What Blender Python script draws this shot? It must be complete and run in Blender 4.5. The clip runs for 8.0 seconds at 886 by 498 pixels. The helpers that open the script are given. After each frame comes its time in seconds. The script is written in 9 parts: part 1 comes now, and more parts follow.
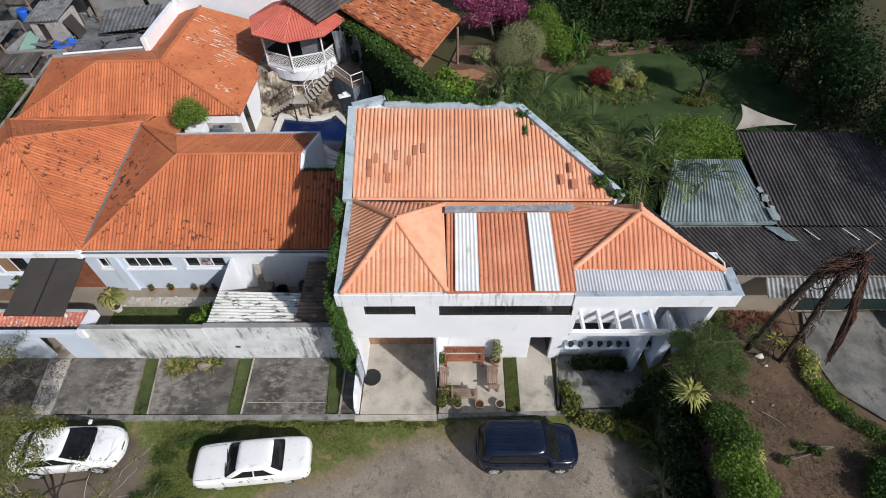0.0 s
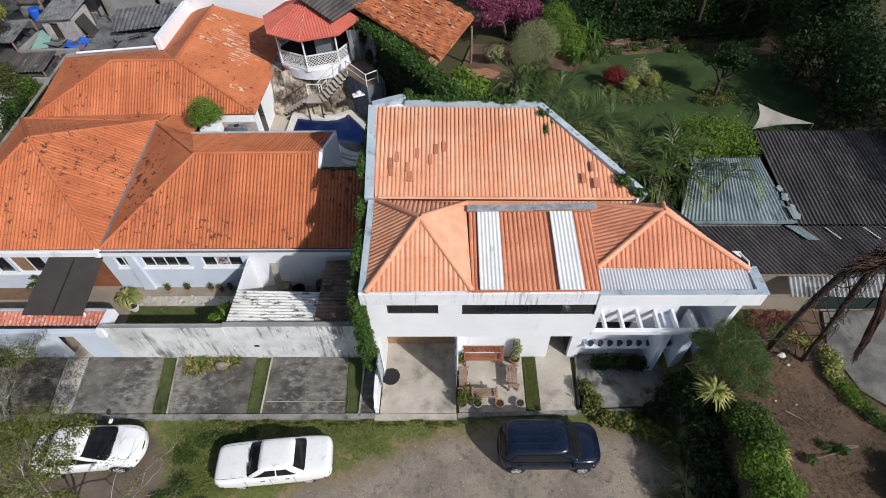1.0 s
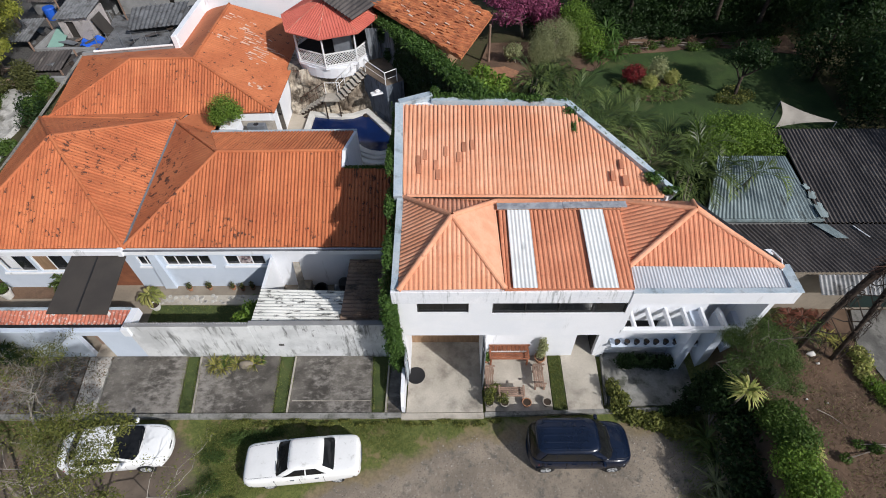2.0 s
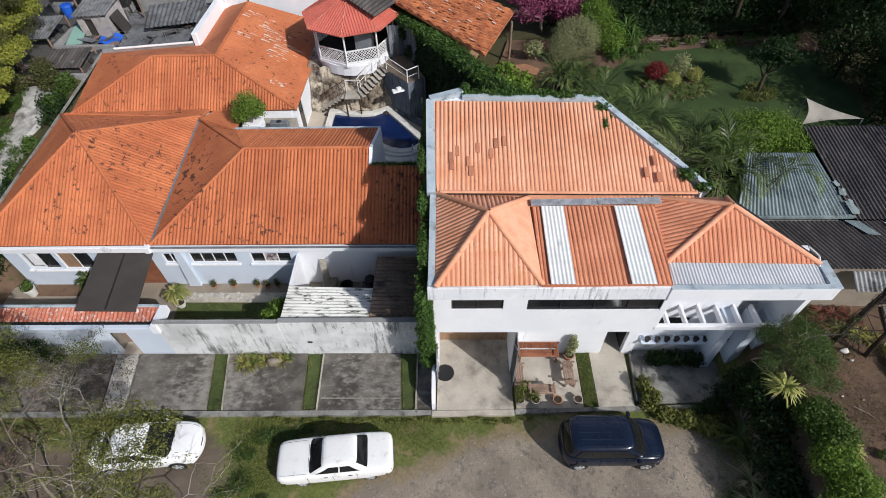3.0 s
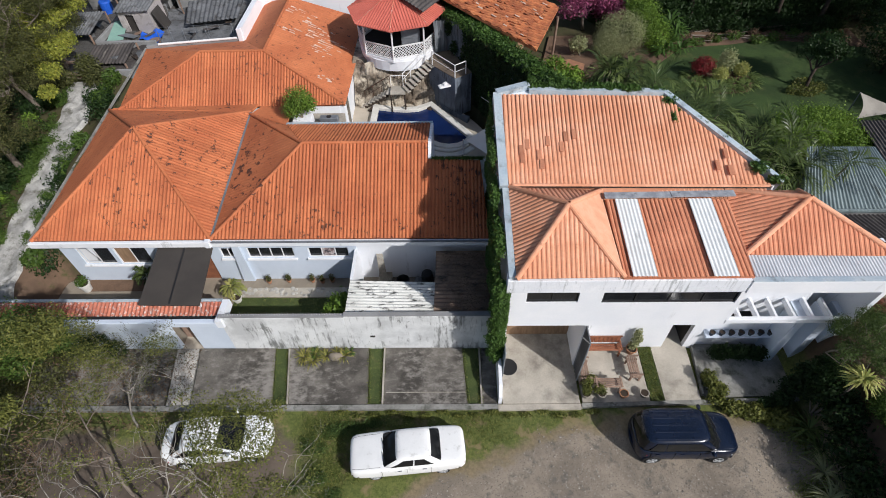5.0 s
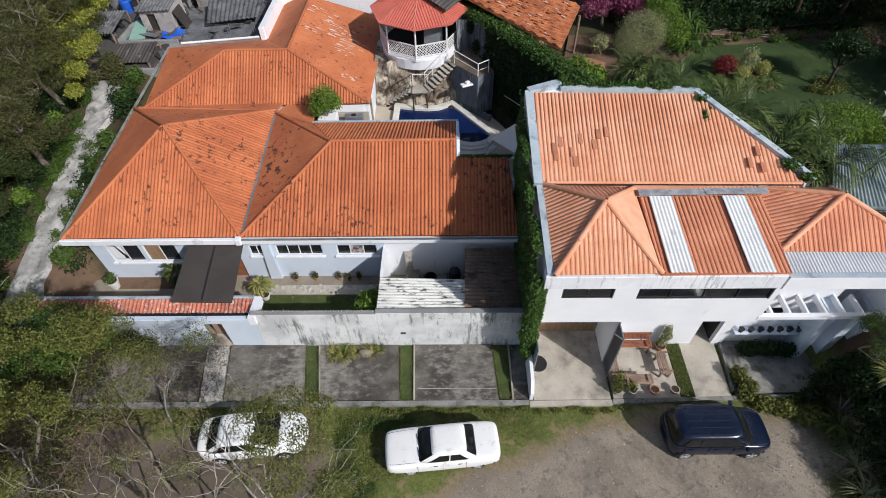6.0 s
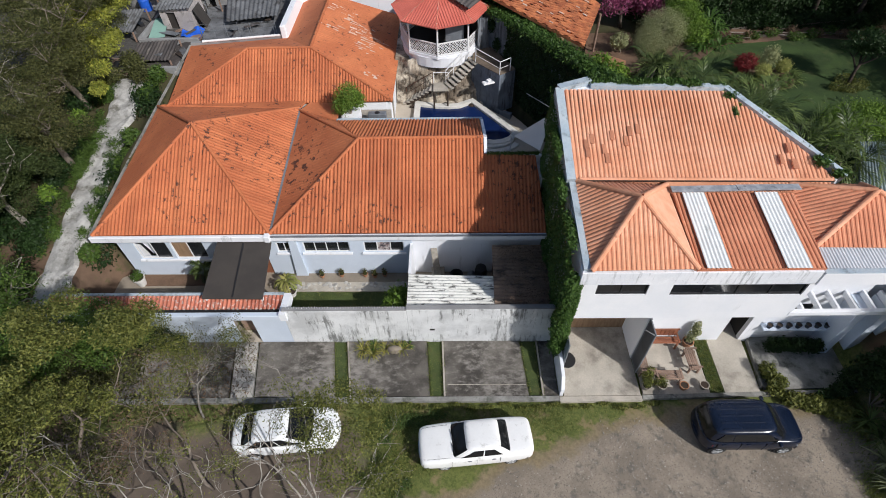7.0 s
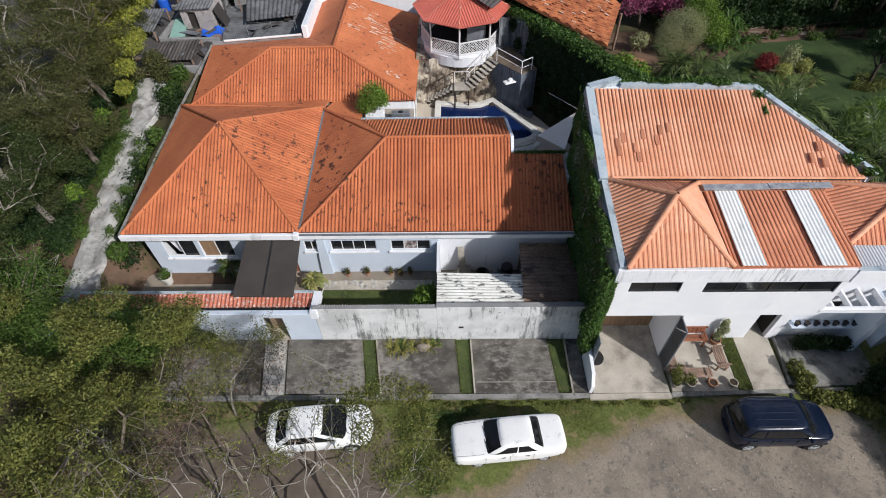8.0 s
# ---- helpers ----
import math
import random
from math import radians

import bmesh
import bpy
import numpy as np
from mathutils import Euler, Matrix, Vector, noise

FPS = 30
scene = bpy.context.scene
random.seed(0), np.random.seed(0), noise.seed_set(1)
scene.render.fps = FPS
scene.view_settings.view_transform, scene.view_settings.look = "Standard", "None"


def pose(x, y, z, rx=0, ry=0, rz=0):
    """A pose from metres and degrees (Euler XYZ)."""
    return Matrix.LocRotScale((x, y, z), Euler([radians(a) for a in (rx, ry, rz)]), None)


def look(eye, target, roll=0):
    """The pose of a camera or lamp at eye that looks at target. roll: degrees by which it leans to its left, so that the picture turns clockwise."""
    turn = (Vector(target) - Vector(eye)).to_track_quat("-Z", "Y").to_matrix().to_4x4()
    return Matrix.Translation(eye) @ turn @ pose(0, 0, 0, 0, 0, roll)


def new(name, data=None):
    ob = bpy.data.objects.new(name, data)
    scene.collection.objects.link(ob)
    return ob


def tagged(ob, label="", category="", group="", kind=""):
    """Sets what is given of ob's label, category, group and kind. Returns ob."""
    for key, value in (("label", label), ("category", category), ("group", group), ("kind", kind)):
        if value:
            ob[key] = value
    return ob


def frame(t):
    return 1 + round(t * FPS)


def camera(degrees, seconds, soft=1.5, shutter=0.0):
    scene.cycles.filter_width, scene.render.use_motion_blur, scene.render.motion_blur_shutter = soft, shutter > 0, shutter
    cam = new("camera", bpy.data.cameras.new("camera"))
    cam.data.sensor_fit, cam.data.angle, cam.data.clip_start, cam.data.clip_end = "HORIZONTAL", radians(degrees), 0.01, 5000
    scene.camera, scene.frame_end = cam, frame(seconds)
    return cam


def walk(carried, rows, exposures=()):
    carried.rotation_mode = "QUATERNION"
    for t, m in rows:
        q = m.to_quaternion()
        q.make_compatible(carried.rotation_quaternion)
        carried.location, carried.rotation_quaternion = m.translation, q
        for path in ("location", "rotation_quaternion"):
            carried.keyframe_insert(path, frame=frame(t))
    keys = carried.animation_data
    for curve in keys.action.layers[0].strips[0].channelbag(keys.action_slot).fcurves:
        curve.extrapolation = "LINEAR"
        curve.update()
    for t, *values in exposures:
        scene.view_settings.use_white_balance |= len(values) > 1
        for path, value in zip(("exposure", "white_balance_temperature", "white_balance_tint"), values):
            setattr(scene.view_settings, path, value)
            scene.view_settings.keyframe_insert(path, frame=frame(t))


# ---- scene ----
# ---- camera ----
cam = camera(81.0, 8.0, soft=0.95)
PATH = [
    (0, (-1.243, -0.042, 21.23), (-1.282, 1.275, 19.725), -1.6),
    (0.5, (-1.617, -0.066, 21.222), (-1.656, 1.251, 19.717), -1.6),
    (1, (-2.095, -0.058, 21.188), (-2.134, 1.259, 19.683), -1.6),
    (1.5, (-2.644, -0.054, 21.149), (-2.682, 1.263, 19.644), -1.6),
    (3, (-4.515, -0.124, 20.994), (-4.553, 1.192, 19.489), -1.6),
    (3.5, (-5.204, -0.172, 20.924), (-5.242, 1.144, 19.419), -1.6),
    (4, (-5.907, -0.211, 20.87), (-5.944, 1.104, 19.365), -1.6),
    (4.5, (-6.623, -0.246, 20.851), (-6.659, 1.069, 19.345), -1.6),
    (6, (-8.655, -0.503, 20.911), (-8.691, 0.812, 19.405), -1.6),
    (6.5, (-9.316, -0.588, 20.913), (-9.351, 0.727, 19.406), -1.6),
    (7, (-9.958, -0.671, 20.922), (-9.993, 0.643, 19.415), -1.6),
    (7.5, (-10.606, -0.759, 20.969), (-10.64, 0.555, 19.461), -1.6),
    (8, (-11.252, -0.823, 20.99), (-11.287, 0.491, 19.483), -1.6),
]
walk(cam, [(t, look(eye, target, roll)) for t, eye, target, roll in PATH])

# ---- world, sun, exposure ----
TO_SUN = Vector((0.98, -0.86, 1.00)).normalized()
world = bpy.data.worlds.new("world")
scene.world = world
world.use_nodes = True
wn = world.node_tree
sky = wn.nodes.new("ShaderNodeTexSky")
sky.sky_type = "NISHITA"
sky.sun_disc = False
sky.sun_elevation = math.asin(TO_SUN.z)
sky.sun_rotation = math.atan2(TO_SUN.x, TO_SUN.y)
sky.air_density, sky.dust_density, sky.ozone_density = 1.0, 1.5, 1.0
wn.links.new(sky.outputs[0], wn.nodes["Background"].inputs[0])
wn.nodes["Background"].inputs[1].default_value = 0.09
sun_data = bpy.data.lights.new("sun", "SUN")
sun_data.energy, sun_data.angle, sun_data.color = 3.85, radians(0.6), (1.0, 0.980, 0.968)
sun = new("sun", sun_data)
sun.matrix_world = look((0, 0, 60), Vector((0, 0, 60)) - TO_SUN)
scene.view_settings.exposure = 0.0

# ---- mesh tools ----
rng = random.Random(7)
nrng = np.random.default_rng(11)
ORIGIN = {}


class Shape:
    """A list of vertices and faces in world metres, with solids that add to it."""

    def __init__(self):
        self.v, self.f = [], []

    def add(self, verts, faces):
        k = len(self.v)
        self.v += [tuple(p) for p in verts]
        self.f += [tuple(i + k for i in face) for face in faces]
        return self

    def box(self, x0, x1, y0, y1, z0, z1, c=0.0, m=None):
        lo, hi = (min(x0, x1), min(y0, y1), min(z0, z1)), (max(x0, x1), max(y0, y1), max(z0, z1))
        bm = bmesh.new()
        bmesh.ops.create_cube(bm, size=1.0)
        for p in bm.verts:
            p.co = Vector([lo[i] if p.co[i] < 0 else hi[i] for i in range(3)])
        if c > 0:
            bmesh.ops.bevel(bm, geom=list(bm.edges), offset=min(c, 0.45 * min(hi[i] - lo[i] for i in range(3))), segments=1, affect="EDGES")
        bm.verts.index_update()
        verts = [m @ p.co if m else p.co.copy() for p in bm.verts]
        self.add(verts, [[p.index for p in face.verts] for face in bm.faces])
        bm.free()
        return self

    def prism(self, pts, z0, z1):
        n = len(pts)
        self.add([(x, y, z0) for x, y in pts] + [(x, y, z1) for x, y in pts],
                 [tuple(range(n))[::-1], tuple(range(n, 2 * n))] + [(i, (i + 1) % n, n + (i + 1) % n, n + i) for i in range(n)])
        return self

    def slab(self, pts, thick):
        n = len(pts)
        nor = (Vector(pts[1]) - Vector(pts[0])).cross(Vector(pts[2]) - Vector(pts[0])).normalized()
        if nor.z < 0:
            pts = pts[::-1]
            nor = -nor
        low = [Vector(p) - nor * thick for p in pts]
        self.add(low + [Vector(p) for p in pts],
                 [tuple(range(n))[::-1], tuple(range(n, 2 * n))] + [(i, (i + 1) % n, n + (i + 1) % n, n + i) for i in range(n)])
        return self

    def tube(self, pts, radii, n=8, caps=True):
        pts = [Vector(p) for p in pts]
        if isinstance(radii, (int, float)):
            radii = [radii] * len(pts)
        rings = []
        side = None
        for i, p in enumerate(pts):
            d = (pts[min(i + 1, len(pts) - 1)] - pts[max(i - 1, 0)]).normalized()
            if side is None:
                side = d.cross(Vector((0.31, 0.17, 0.93))).normalized()
            side = (side - d * side.dot(d)).normalized()
            up = d.cross(side)
            rings.append([p + radii[i] * (math.cos(a) * side + math.sin(a) * up) for a in (2 * math.pi * k / n for k in range(n))])
        return self.loft(rings, caps)

    def loft(self, rings, caps=True, closed=True):
        n = len(rings[0])
        faces = []
        for r in range(len(rings) - 1):
            for k in range(n if closed else n - 1):
                faces.append((r * n + k, r * n + (k + 1) % n, (r + 1) * n + (k + 1) % n, (r + 1) * n + k))
        if caps:
            faces += [tuple(range(n))[::-1], tuple(range((len(rings) - 1) * n, len(rings) * n))]
        self.add([p for ring in rings for p in ring], faces)
        return self

    def lathe(self, x, y, profile, n=16, caps=True):
        return self.loft([[(x + r * math.cos(2 * math.pi * k / n), y + r * math.sin(2 * math.pi * k / n), z) for k in range(n)] for r, z in profile], caps)

    def bar(self, a, b, w, h):
        """A straight bar of rectangular section from a to b."""
        a, b = Vector(a), Vector(b)
        d = (b - a).normalized()
        side = d.cross(Vector((0, 0, 1)))
        side = side.normalized() if side.length > 1e-4 else Vector((1, 0, 0))
        up = side.cross(d)
        sec = [(-w / 2, -h / 2), (w / 2, -h / 2), (w / 2, h / 2), (-w / 2, h / 2)]
        return self.loft([[p + s * side + t * up for s, t in sec] for p in (a, b)])

    def weld(self):
        """Joins boxes that touch into one body, without the faces between them."""
        place, index, verts = {}, [], []
        for p in self.v:
            key = tuple(round(c, 4) for c in p)
            if key not in place:
                place[key] = len(verts)
                verts.append(key)
            index.append(place[key])
        count = {}
        faces = [tuple(index[i] for i in face) for face in self.f]
        for face in faces:
            count[frozenset(face)] = count.get(frozenset(face), 0) + 1
        self.v, self.f = verts, [face for face in faces if count[frozenset(face)] == 1]
        return self

    def turned(self, m):
        self.v = [tuple(m @ Vector(p)) for p in self.v]
        return self


def thing(name, base, label, category, group="", kind=""):
    ob = new(name)
    ob.location = base
    ob.empty_display_size = 0.2
    ORIGIN[ob.name] = Vector(base)
    return tagged(ob, label, category, group, kind)


def part(name, shape, material, parent=None, label="", smooth=False, kind="", category="", group=""):
    """One mesh object, under a thing or under a part; the shape is given in world metres."""
    at = ORIGIN[parent.name] if parent else Vector((0, 0, 0))
    me = bpy.data.meshes.new(name)
    if isinstance(shape, tuple):
        verts, faces = shape
        verts = np.asarray(verts, dtype=np.float64) - np.array(at)
        me.vertices.add(len(verts))
        me.vertices.foreach_set("co", verts.ravel())
        faces = np.asarray(faces, dtype=np.int32)
        k = faces.shape[1]
        me.loops.add(faces.size)
        me.loops.foreach_set("vertex_index", faces.ravel())
        me.polygons.add(len(faces))
        me.polygons.foreach_set("loop_start", np.arange(0, faces.size, k, dtype=np.int32))
        me.update(calc_edges=True)
    else:
        me.from_pydata([tuple(Vector(p) - at) for p in shape.v], [], shape.f)
        me.update()
    if smooth:
        me.polygons.foreach_set("use_smooth", [True] * len(me.polygons))
    me.materials.append(material)
    ob = new(name, me)
    if parent:
        ob.parent = parent
    ORIGIN[ob.name] = at
    return tagged(ob, label, category, group, kind)


def solo(name, shape, material, label, category, base=None, kind="", group="", smooth=False):
    """A thing that is one mesh, with its origin at its base."""
    pts = np.array(shape[0] if isinstance(shape, tuple) else shape.v, dtype=float)
    if base is None:
        mid = (pts.min(0) + pts.max(0)) / 2
        base = (float(mid[0]), float(mid[1]), float(pts[:, 2].min()))
    mark = new("mark")
    ORIGIN[mark.name] = Vector(base)
    ob = part(name, shape, material, mark, label, smooth, kind, category, group)
    ob.parent = None
    ob.location = base
    bpy.data.objects.remove(mark)
    return ob


# ---- materials ----
def rgb(c):
    return (c[0], c[1], c[2], 1.0)


class Nodes:
    """Short hand for a material's nodes."""

    def __init__(self, name):
        self.m = bpy.data.materials.new(name)
        self.m.use_nodes = True
        self.t = self.m.node_tree
        self.b = self.t.nodes["Principled BSDF"]
        self.pos = self.t.nodes.new("ShaderNodeNewGeometry")

    def node(self, kind):
        return self.t.nodes.new(kind)

    def put(self, socket, value):
        if isinstance(value, bpy.types.NodeSocket):
            self.t.links.new(value, socket)
        else:
            socket.default_value = value

    def math(self, op, a, b=0.0, c=0.0):
        n = self.node("ShaderNodeMath")
        n.operation = op
        for s, v in zip(n.inputs, (a, b, c)):
            self.put(s, v)
        return n.outputs[0]

    def noise(self, scale, detail=3.0, rough=0.55, stretch=(1, 1, 1), shift=0.0):
        mp = self.node("ShaderNodeMapping")
        self.t.links.new(self.pos.outputs["Position"], mp.inputs[0])
        mp.inputs["Scale"].default_value = stretch
        mp.inputs["Location"].default_value = (shift, shift * 1.7, shift * 0.6)
        n = self.node("ShaderNodeTexNoise")
        self.t.links.new(mp.outputs[0], n.inputs["Vector"])
        n.inputs["Scale"].default_value, n.inputs["Detail"].default_value, n.inputs["Roughness"].default_value = scale, detail, rough
        return n.outputs["Fac"]

    def step(self, v, lo, hi):
        n = self.node("ShaderNodeMapRange")
        n.interpolation_type = "SMOOTHSTEP"
        self.put(n.inputs[0], v)
        n.inputs[1].default_value, n.inputs[2].default_value = lo, hi
        return n.outputs[0]

    def mix(self, f, a, b, blend="MIX"):
        n = self.node("ShaderNodeMix")
        n.data_type, n.blend_type = "RGBA", blend
        self.put(n.inputs[0], f)
        self.put(n.inputs[6], rgb(a) if isinstance(a, tuple) else a)
        self.put(n.inputs[7], rgb(b) if isinstance(b, tuple) else b)
        return n.outputs[2]

    def value(self, colour, v):
        n = self.node("ShaderNodeHueSaturation")
        self.put(n.inputs["Value"], v)
        self.put(n.inputs["Color"], colour)
        return n.outputs[0]

    def xyz(self):
        n = self.node("ShaderNodeSeparateXYZ")
        self.t.links.new(self.pos.outputs["Position"], n.inputs[0])
        return n.outputs

    def bump(self, h, strength, dist=0.02):
        n = self.node("ShaderNodeBump")
        n.inputs["Strength"].default_value, n.inputs["Distance"].default_value = strength, dist
        self.put(n.inputs["Height"], h)
        self.t.links.new(n.outputs[0], self.b.inputs["Normal"])

    def done(self, colour, rough, metal=0.0, spec=0.35):
        self.put(self.b.inputs["Base Color"], colour)
        self.put(self.b.inputs["Roughness"], rough)
        self.b.inputs["Metallic"].default_value = metal
        self.b.inputs["Specular IOR Level"].default_value = spec
        return self.m


def mat(name, a, b=None, scale=0.6, fine=14.0, rough=0.8, bump=0.25, metal=0.0, stain=None, cover=0.5, stain_scale=0.8,
        vary=0.0, rnd="", stretch=(1, 1, 1), spec=0.35, grain=0.18, stain_stretch=None, soft=0.14, patch=0.0):
    """A surface with slow drift between two colours, fine grain, and stains with a shape of their own."""
    n = Nodes(name)
    b = b or tuple(0.82 * c for c in a)
    col = n.mix(n.step(n.noise(scale, 4, 0.6, stretch), 0.35, 0.65), a, b)
    tiny = n.noise(fine, 5, 0.65, stretch, 3.1)
    col = n.value(col, n.math("MULTIPLY_ADD", tiny, 2 * grain, 1 - grain))
    if stain:
        s = n.noise(stain_scale, 8, 0.68, stain_stretch or stretch, 9.4)
        if patch:
            s = n.math("MULTIPLY_ADD", n.math("SUBTRACT", n.noise(0.22, 2, 0.5, (1, 1, 1), 14.0), 0.5), patch, s)
        col = n.mix(n.step(s, 0.85 - 0.45 * cover - soft / 2, 0.85 - 0.45 * cover + soft / 2), col, stain)
    if vary:
        if rnd == "object":
            r = n.node("ShaderNodeObjectInfo").outputs["Random"]
        else:
            r = n.pos.outputs["Random Per Island"]
        col = n.value(col, n.math("MULTIPLY_ADD", r, 2 * vary, 1 - vary))
    if bump:
        n.bump(tiny, bump)
    return n.done(col, n.math("MULTIPLY_ADD", tiny, 0.16, rough - 0.08), metal, spec)


def leaf_mat(name, a, b, vary=0.35, rough=0.55):
    """Leaves: each its own green between two, a little light passes through."""
    n = Nodes(name)
    r = n.pos.outputs["Random Per Island"]
    col = n.mix(r, a, b)
    col = n.value(col, n.math("MULTIPLY_ADD", n.noise(0.7, 3), 2 * vary, 1 - vary))
    m = n.done(col, rough, 0.0, 0.25)
    n.b.inputs["Subsurface Weight"].default_value = 0.0
    tr = n.node("ShaderNodeBsdfTranslucent")
    n.put(tr.inputs[0], col)
    mx = n.node("ShaderNodeMixShader")
    mx.inputs[0].default_value = 0.28
    n.t.links.new(n.b.outputs[0], mx.inputs[1])
    n.t.links.new(tr.outputs[0], mx.inputs[2])
    n.t.links.new(mx.outputs[0], n.t.nodes["Material Output"].inputs[0])
    return m



def streaky(name, a, b, mould, cover, reach):
    """Painted render with mould and rain marks that run straight down it."""
    n = Nodes(name)
    col = n.mix(n.step(n.noise(0.8, 4, 0.6), 0.35, 0.65), a, b)
    tiny = n.noise(16.0, 5, 0.65, shift=3.1)
    col = n.value(col, n.math("MULTIPLY_ADD", tiny, 0.30, 0.85))
    runs = n.noise(5.5, 6, 0.7, (1.0, 1.0, 0.13), 6.2)
    broad = n.noise(0.75, 4, 0.6, (1.0, 1.0, 0.75), 2.7)
    mark = n.math("MULTIPLY_ADD", n.math("SUBTRACT", broad, 0.5), reach, runs)
    col = n.mix(n.math("MULTIPLY", n.step(mark, cover - 0.07, cover + 0.12), 0.85), col, mould)
    specks = n.noise(7.0, 6, 0.75, (1, 1, 0.8), 11.0)
    col = n.mix(n.step(n.math("MULTIPLY_ADD", n.math("SUBTRACT", broad, 0.5), 0.5, specks), 0.62, 0.70), col, mould)
    n.bump(tiny, 0.2)
    return n.done(col, n.math("MULTIPLY_ADD", tiny, 0.16, 0.78))


WHITE = mat("white_paint", (0.84, 0.85, 0.88), (0.78, 0.80, 0.84), scale=0.5, rough=0.75, bump=0.08, grain=0.05, stain=(0.50, 0.51, 0.52), cover=0.42, stain_scale=1.4, stain_stretch=(1.6, 1.6, 0.22))
PALE_BLUE = mat("pale_blue_paint", (0.62, 0.69, 0.79), (0.56, 0.63, 0.73), scale=0.5, rough=0.75, bump=0.08, grain=0.06, stain=(0.35, 0.37, 0.38), cover=0.2, stain_scale=0.6, stain_stretch=(1, 1, 0.3))
PARAPET = mat("parapet_render", (0.355, 0.435, 0.50), (0.46, 0.515, 0.55), scale=1.3, fine=18, rough=0.85, stain=(0.16, 0.18, 0.185), cover=0.50, stain_scale=1.8, grain=0.28, soft=0.2)
OLD_WALL = streaky("weathered_wall", (0.73, 0.74, 0.745), (0.52, 0.53, 0.535), (0.135, 0.138, 0.134), 0.572, 0.66)
STREAKED = streaky("rain_streaked_paint", (0.82, 0.83, 0.86), (0.74, 0.76, 0.80), (0.33, 0.345, 0.36), 0.57, 0.30)
BLUE_WALL = streaky("blue_grey_wall", (0.185, 0.215, 0.26), (0.120, 0.140, 0.17), (0.050, 0.053, 0.057), 0.55, 0.6)
OLD_SHEET = mat("old_grey_sheet", (0.185, 0.190, 0.198), (0.105, 0.108, 0.113), scale=0.9, fine=10, rough=0.8, grain=0.34, stain=(0.058, 0.054, 0.052), cover=0.60, stain_scale=1.7, soft=0.2)
TILE_A = mat("red_clay_tile", (0.550, 0.183, 0.077), (0.455, 0.138, 0.058), scale=0.5, fine=11, rough=0.78, bump=0.3, stain=(0.105, 0.042, 0.027), cover=0.51, patch=0.36, stain_scale=3.3, vary=0.12, rnd="object", grain=0.26, soft=0.06)
PAN_A = mat("red_clay_pan", (0.49, 0.150, 0.064), (0.41, 0.118, 0.052), scale=0.5, fine=11, rough=0.85, bump=0.3, stain=(0.10, 0.040, 0.027), cover=0.50, patch=0.30, stain_scale=2.6, grain=0.28, soft=0.07)
TILE_B = mat("pale_clay_tile", (0.80, 0.405, 0.255), (0.70, 0.310, 0.175), scale=0.8, fine=10, rough=0.75, bump=0.25, stain=(0.46, 0.19, 0.11), cover=0.40, stain_scale=2.6, vary=0.08, rnd="object", grain=0.22)
TILE_C = mat("orange_clay_tile", (0.72, 0.305, 0.175), (0.61, 0.235, 0.130), scale=0.9, fine=10, rough=0.75, bump=0.25, stain=(0.40, 0.155, 0.09), cover=0.42, stain_scale=2.6, vary=0.08, rnd="object", grain=0.22)
PAN_C = mat("orange_clay_pan", (0.60, 0.245, 0.140), (0.50, 0.190, 0.105), scale=0.6, fine=10, rough=0.85, bump=0.25, stain=(0.27, 0.105, 0.065), cover=0.42, stain_scale=2.0)
PAN_B = mat("pale_clay_pan", (0.68, 0.320, 0.190), (0.58, 0.250, 0.145), scale=0.6, fine=10, rough=0.85, bump=0.25, stain=(0.30, 0.125, 0.08), cover=0.40, stain_scale=2.0)
PLAIN_B = mat("salmon_mortar", (0.80, 0.42, 0.27), (0.70, 0.345, 0.21), scale=1.6, rough=0.85, bump=0.15, grain=0.15, stain=(0.42, 0.20, 0.13), cover=0.42, stain_scale=3.5, soft=0.10)
NEW_TILE = mat("brown_replaced_tile", (0.50, 0.215, 0.125), (0.42, 0.165, 0.095), scale=2.0, fine=12, rough=0.85, grain=0.25, vary=0.18, rnd="object")
FLASHING = mat("mottled_flashing", (0.40, 0.42, 0.45), (0.25, 0.265, 0.29), scale=2.2, fine=14, rough=0.6, grain=0.2, stain=(0.14, 0.145, 0.155), cover=0.5, stain_scale=3.0, soft=0.2)
OLD_TILE = mat("old_clay_tile", (0.56, 0.205, 0.085), (0.33, 0.105, 0.048), scale=1.6, fine=9, rough=0.85, stain=(0.085, 0.05, 0.037), cover=0.48, stain_scale=3.4, vary=0.20, rnd="object", grain=0.4, soft=0.2)
GAZEBO_RED = mat("red_sheet_tile", (0.62, 0.165, 0.120), (0.54, 0.130, 0.095), scale=0.8, rough=0.55, bump=0.1, grain=0.1)
SLAB = mat("stained_concrete", (0.162, 0.147, 0.128), (0.060, 0.054, 0.047), scale=0.7, fine=30, rough=0.92, stain=(0.27, 0.25, 0.225), cover=0.60, stain_scale=2.6, stain_stretch=(1, 1.5, 1), grain=0.6, soft=0.30, patch=0.6)
PALE_SLAB = mat("pale_concrete", (0.52, 0.475, 0.405), (0.40, 0.365, 0.31), scale=0.55, fine=22, rough=0.9, stain=(0.185, 0.165, 0.14), cover=0.50, stain_scale=1.2, grain=0.30, soft=0.42, patch=0.8)
KERB = mat("kerb_concrete", (0.30, 0.295, 0.275), (0.20, 0.195, 0.18), scale=1.4, rough=0.9, stain=(0.085, 0.09, 0.07), cover=0.6, stain_scale=1.9, grain=0.3, soft=0.2)
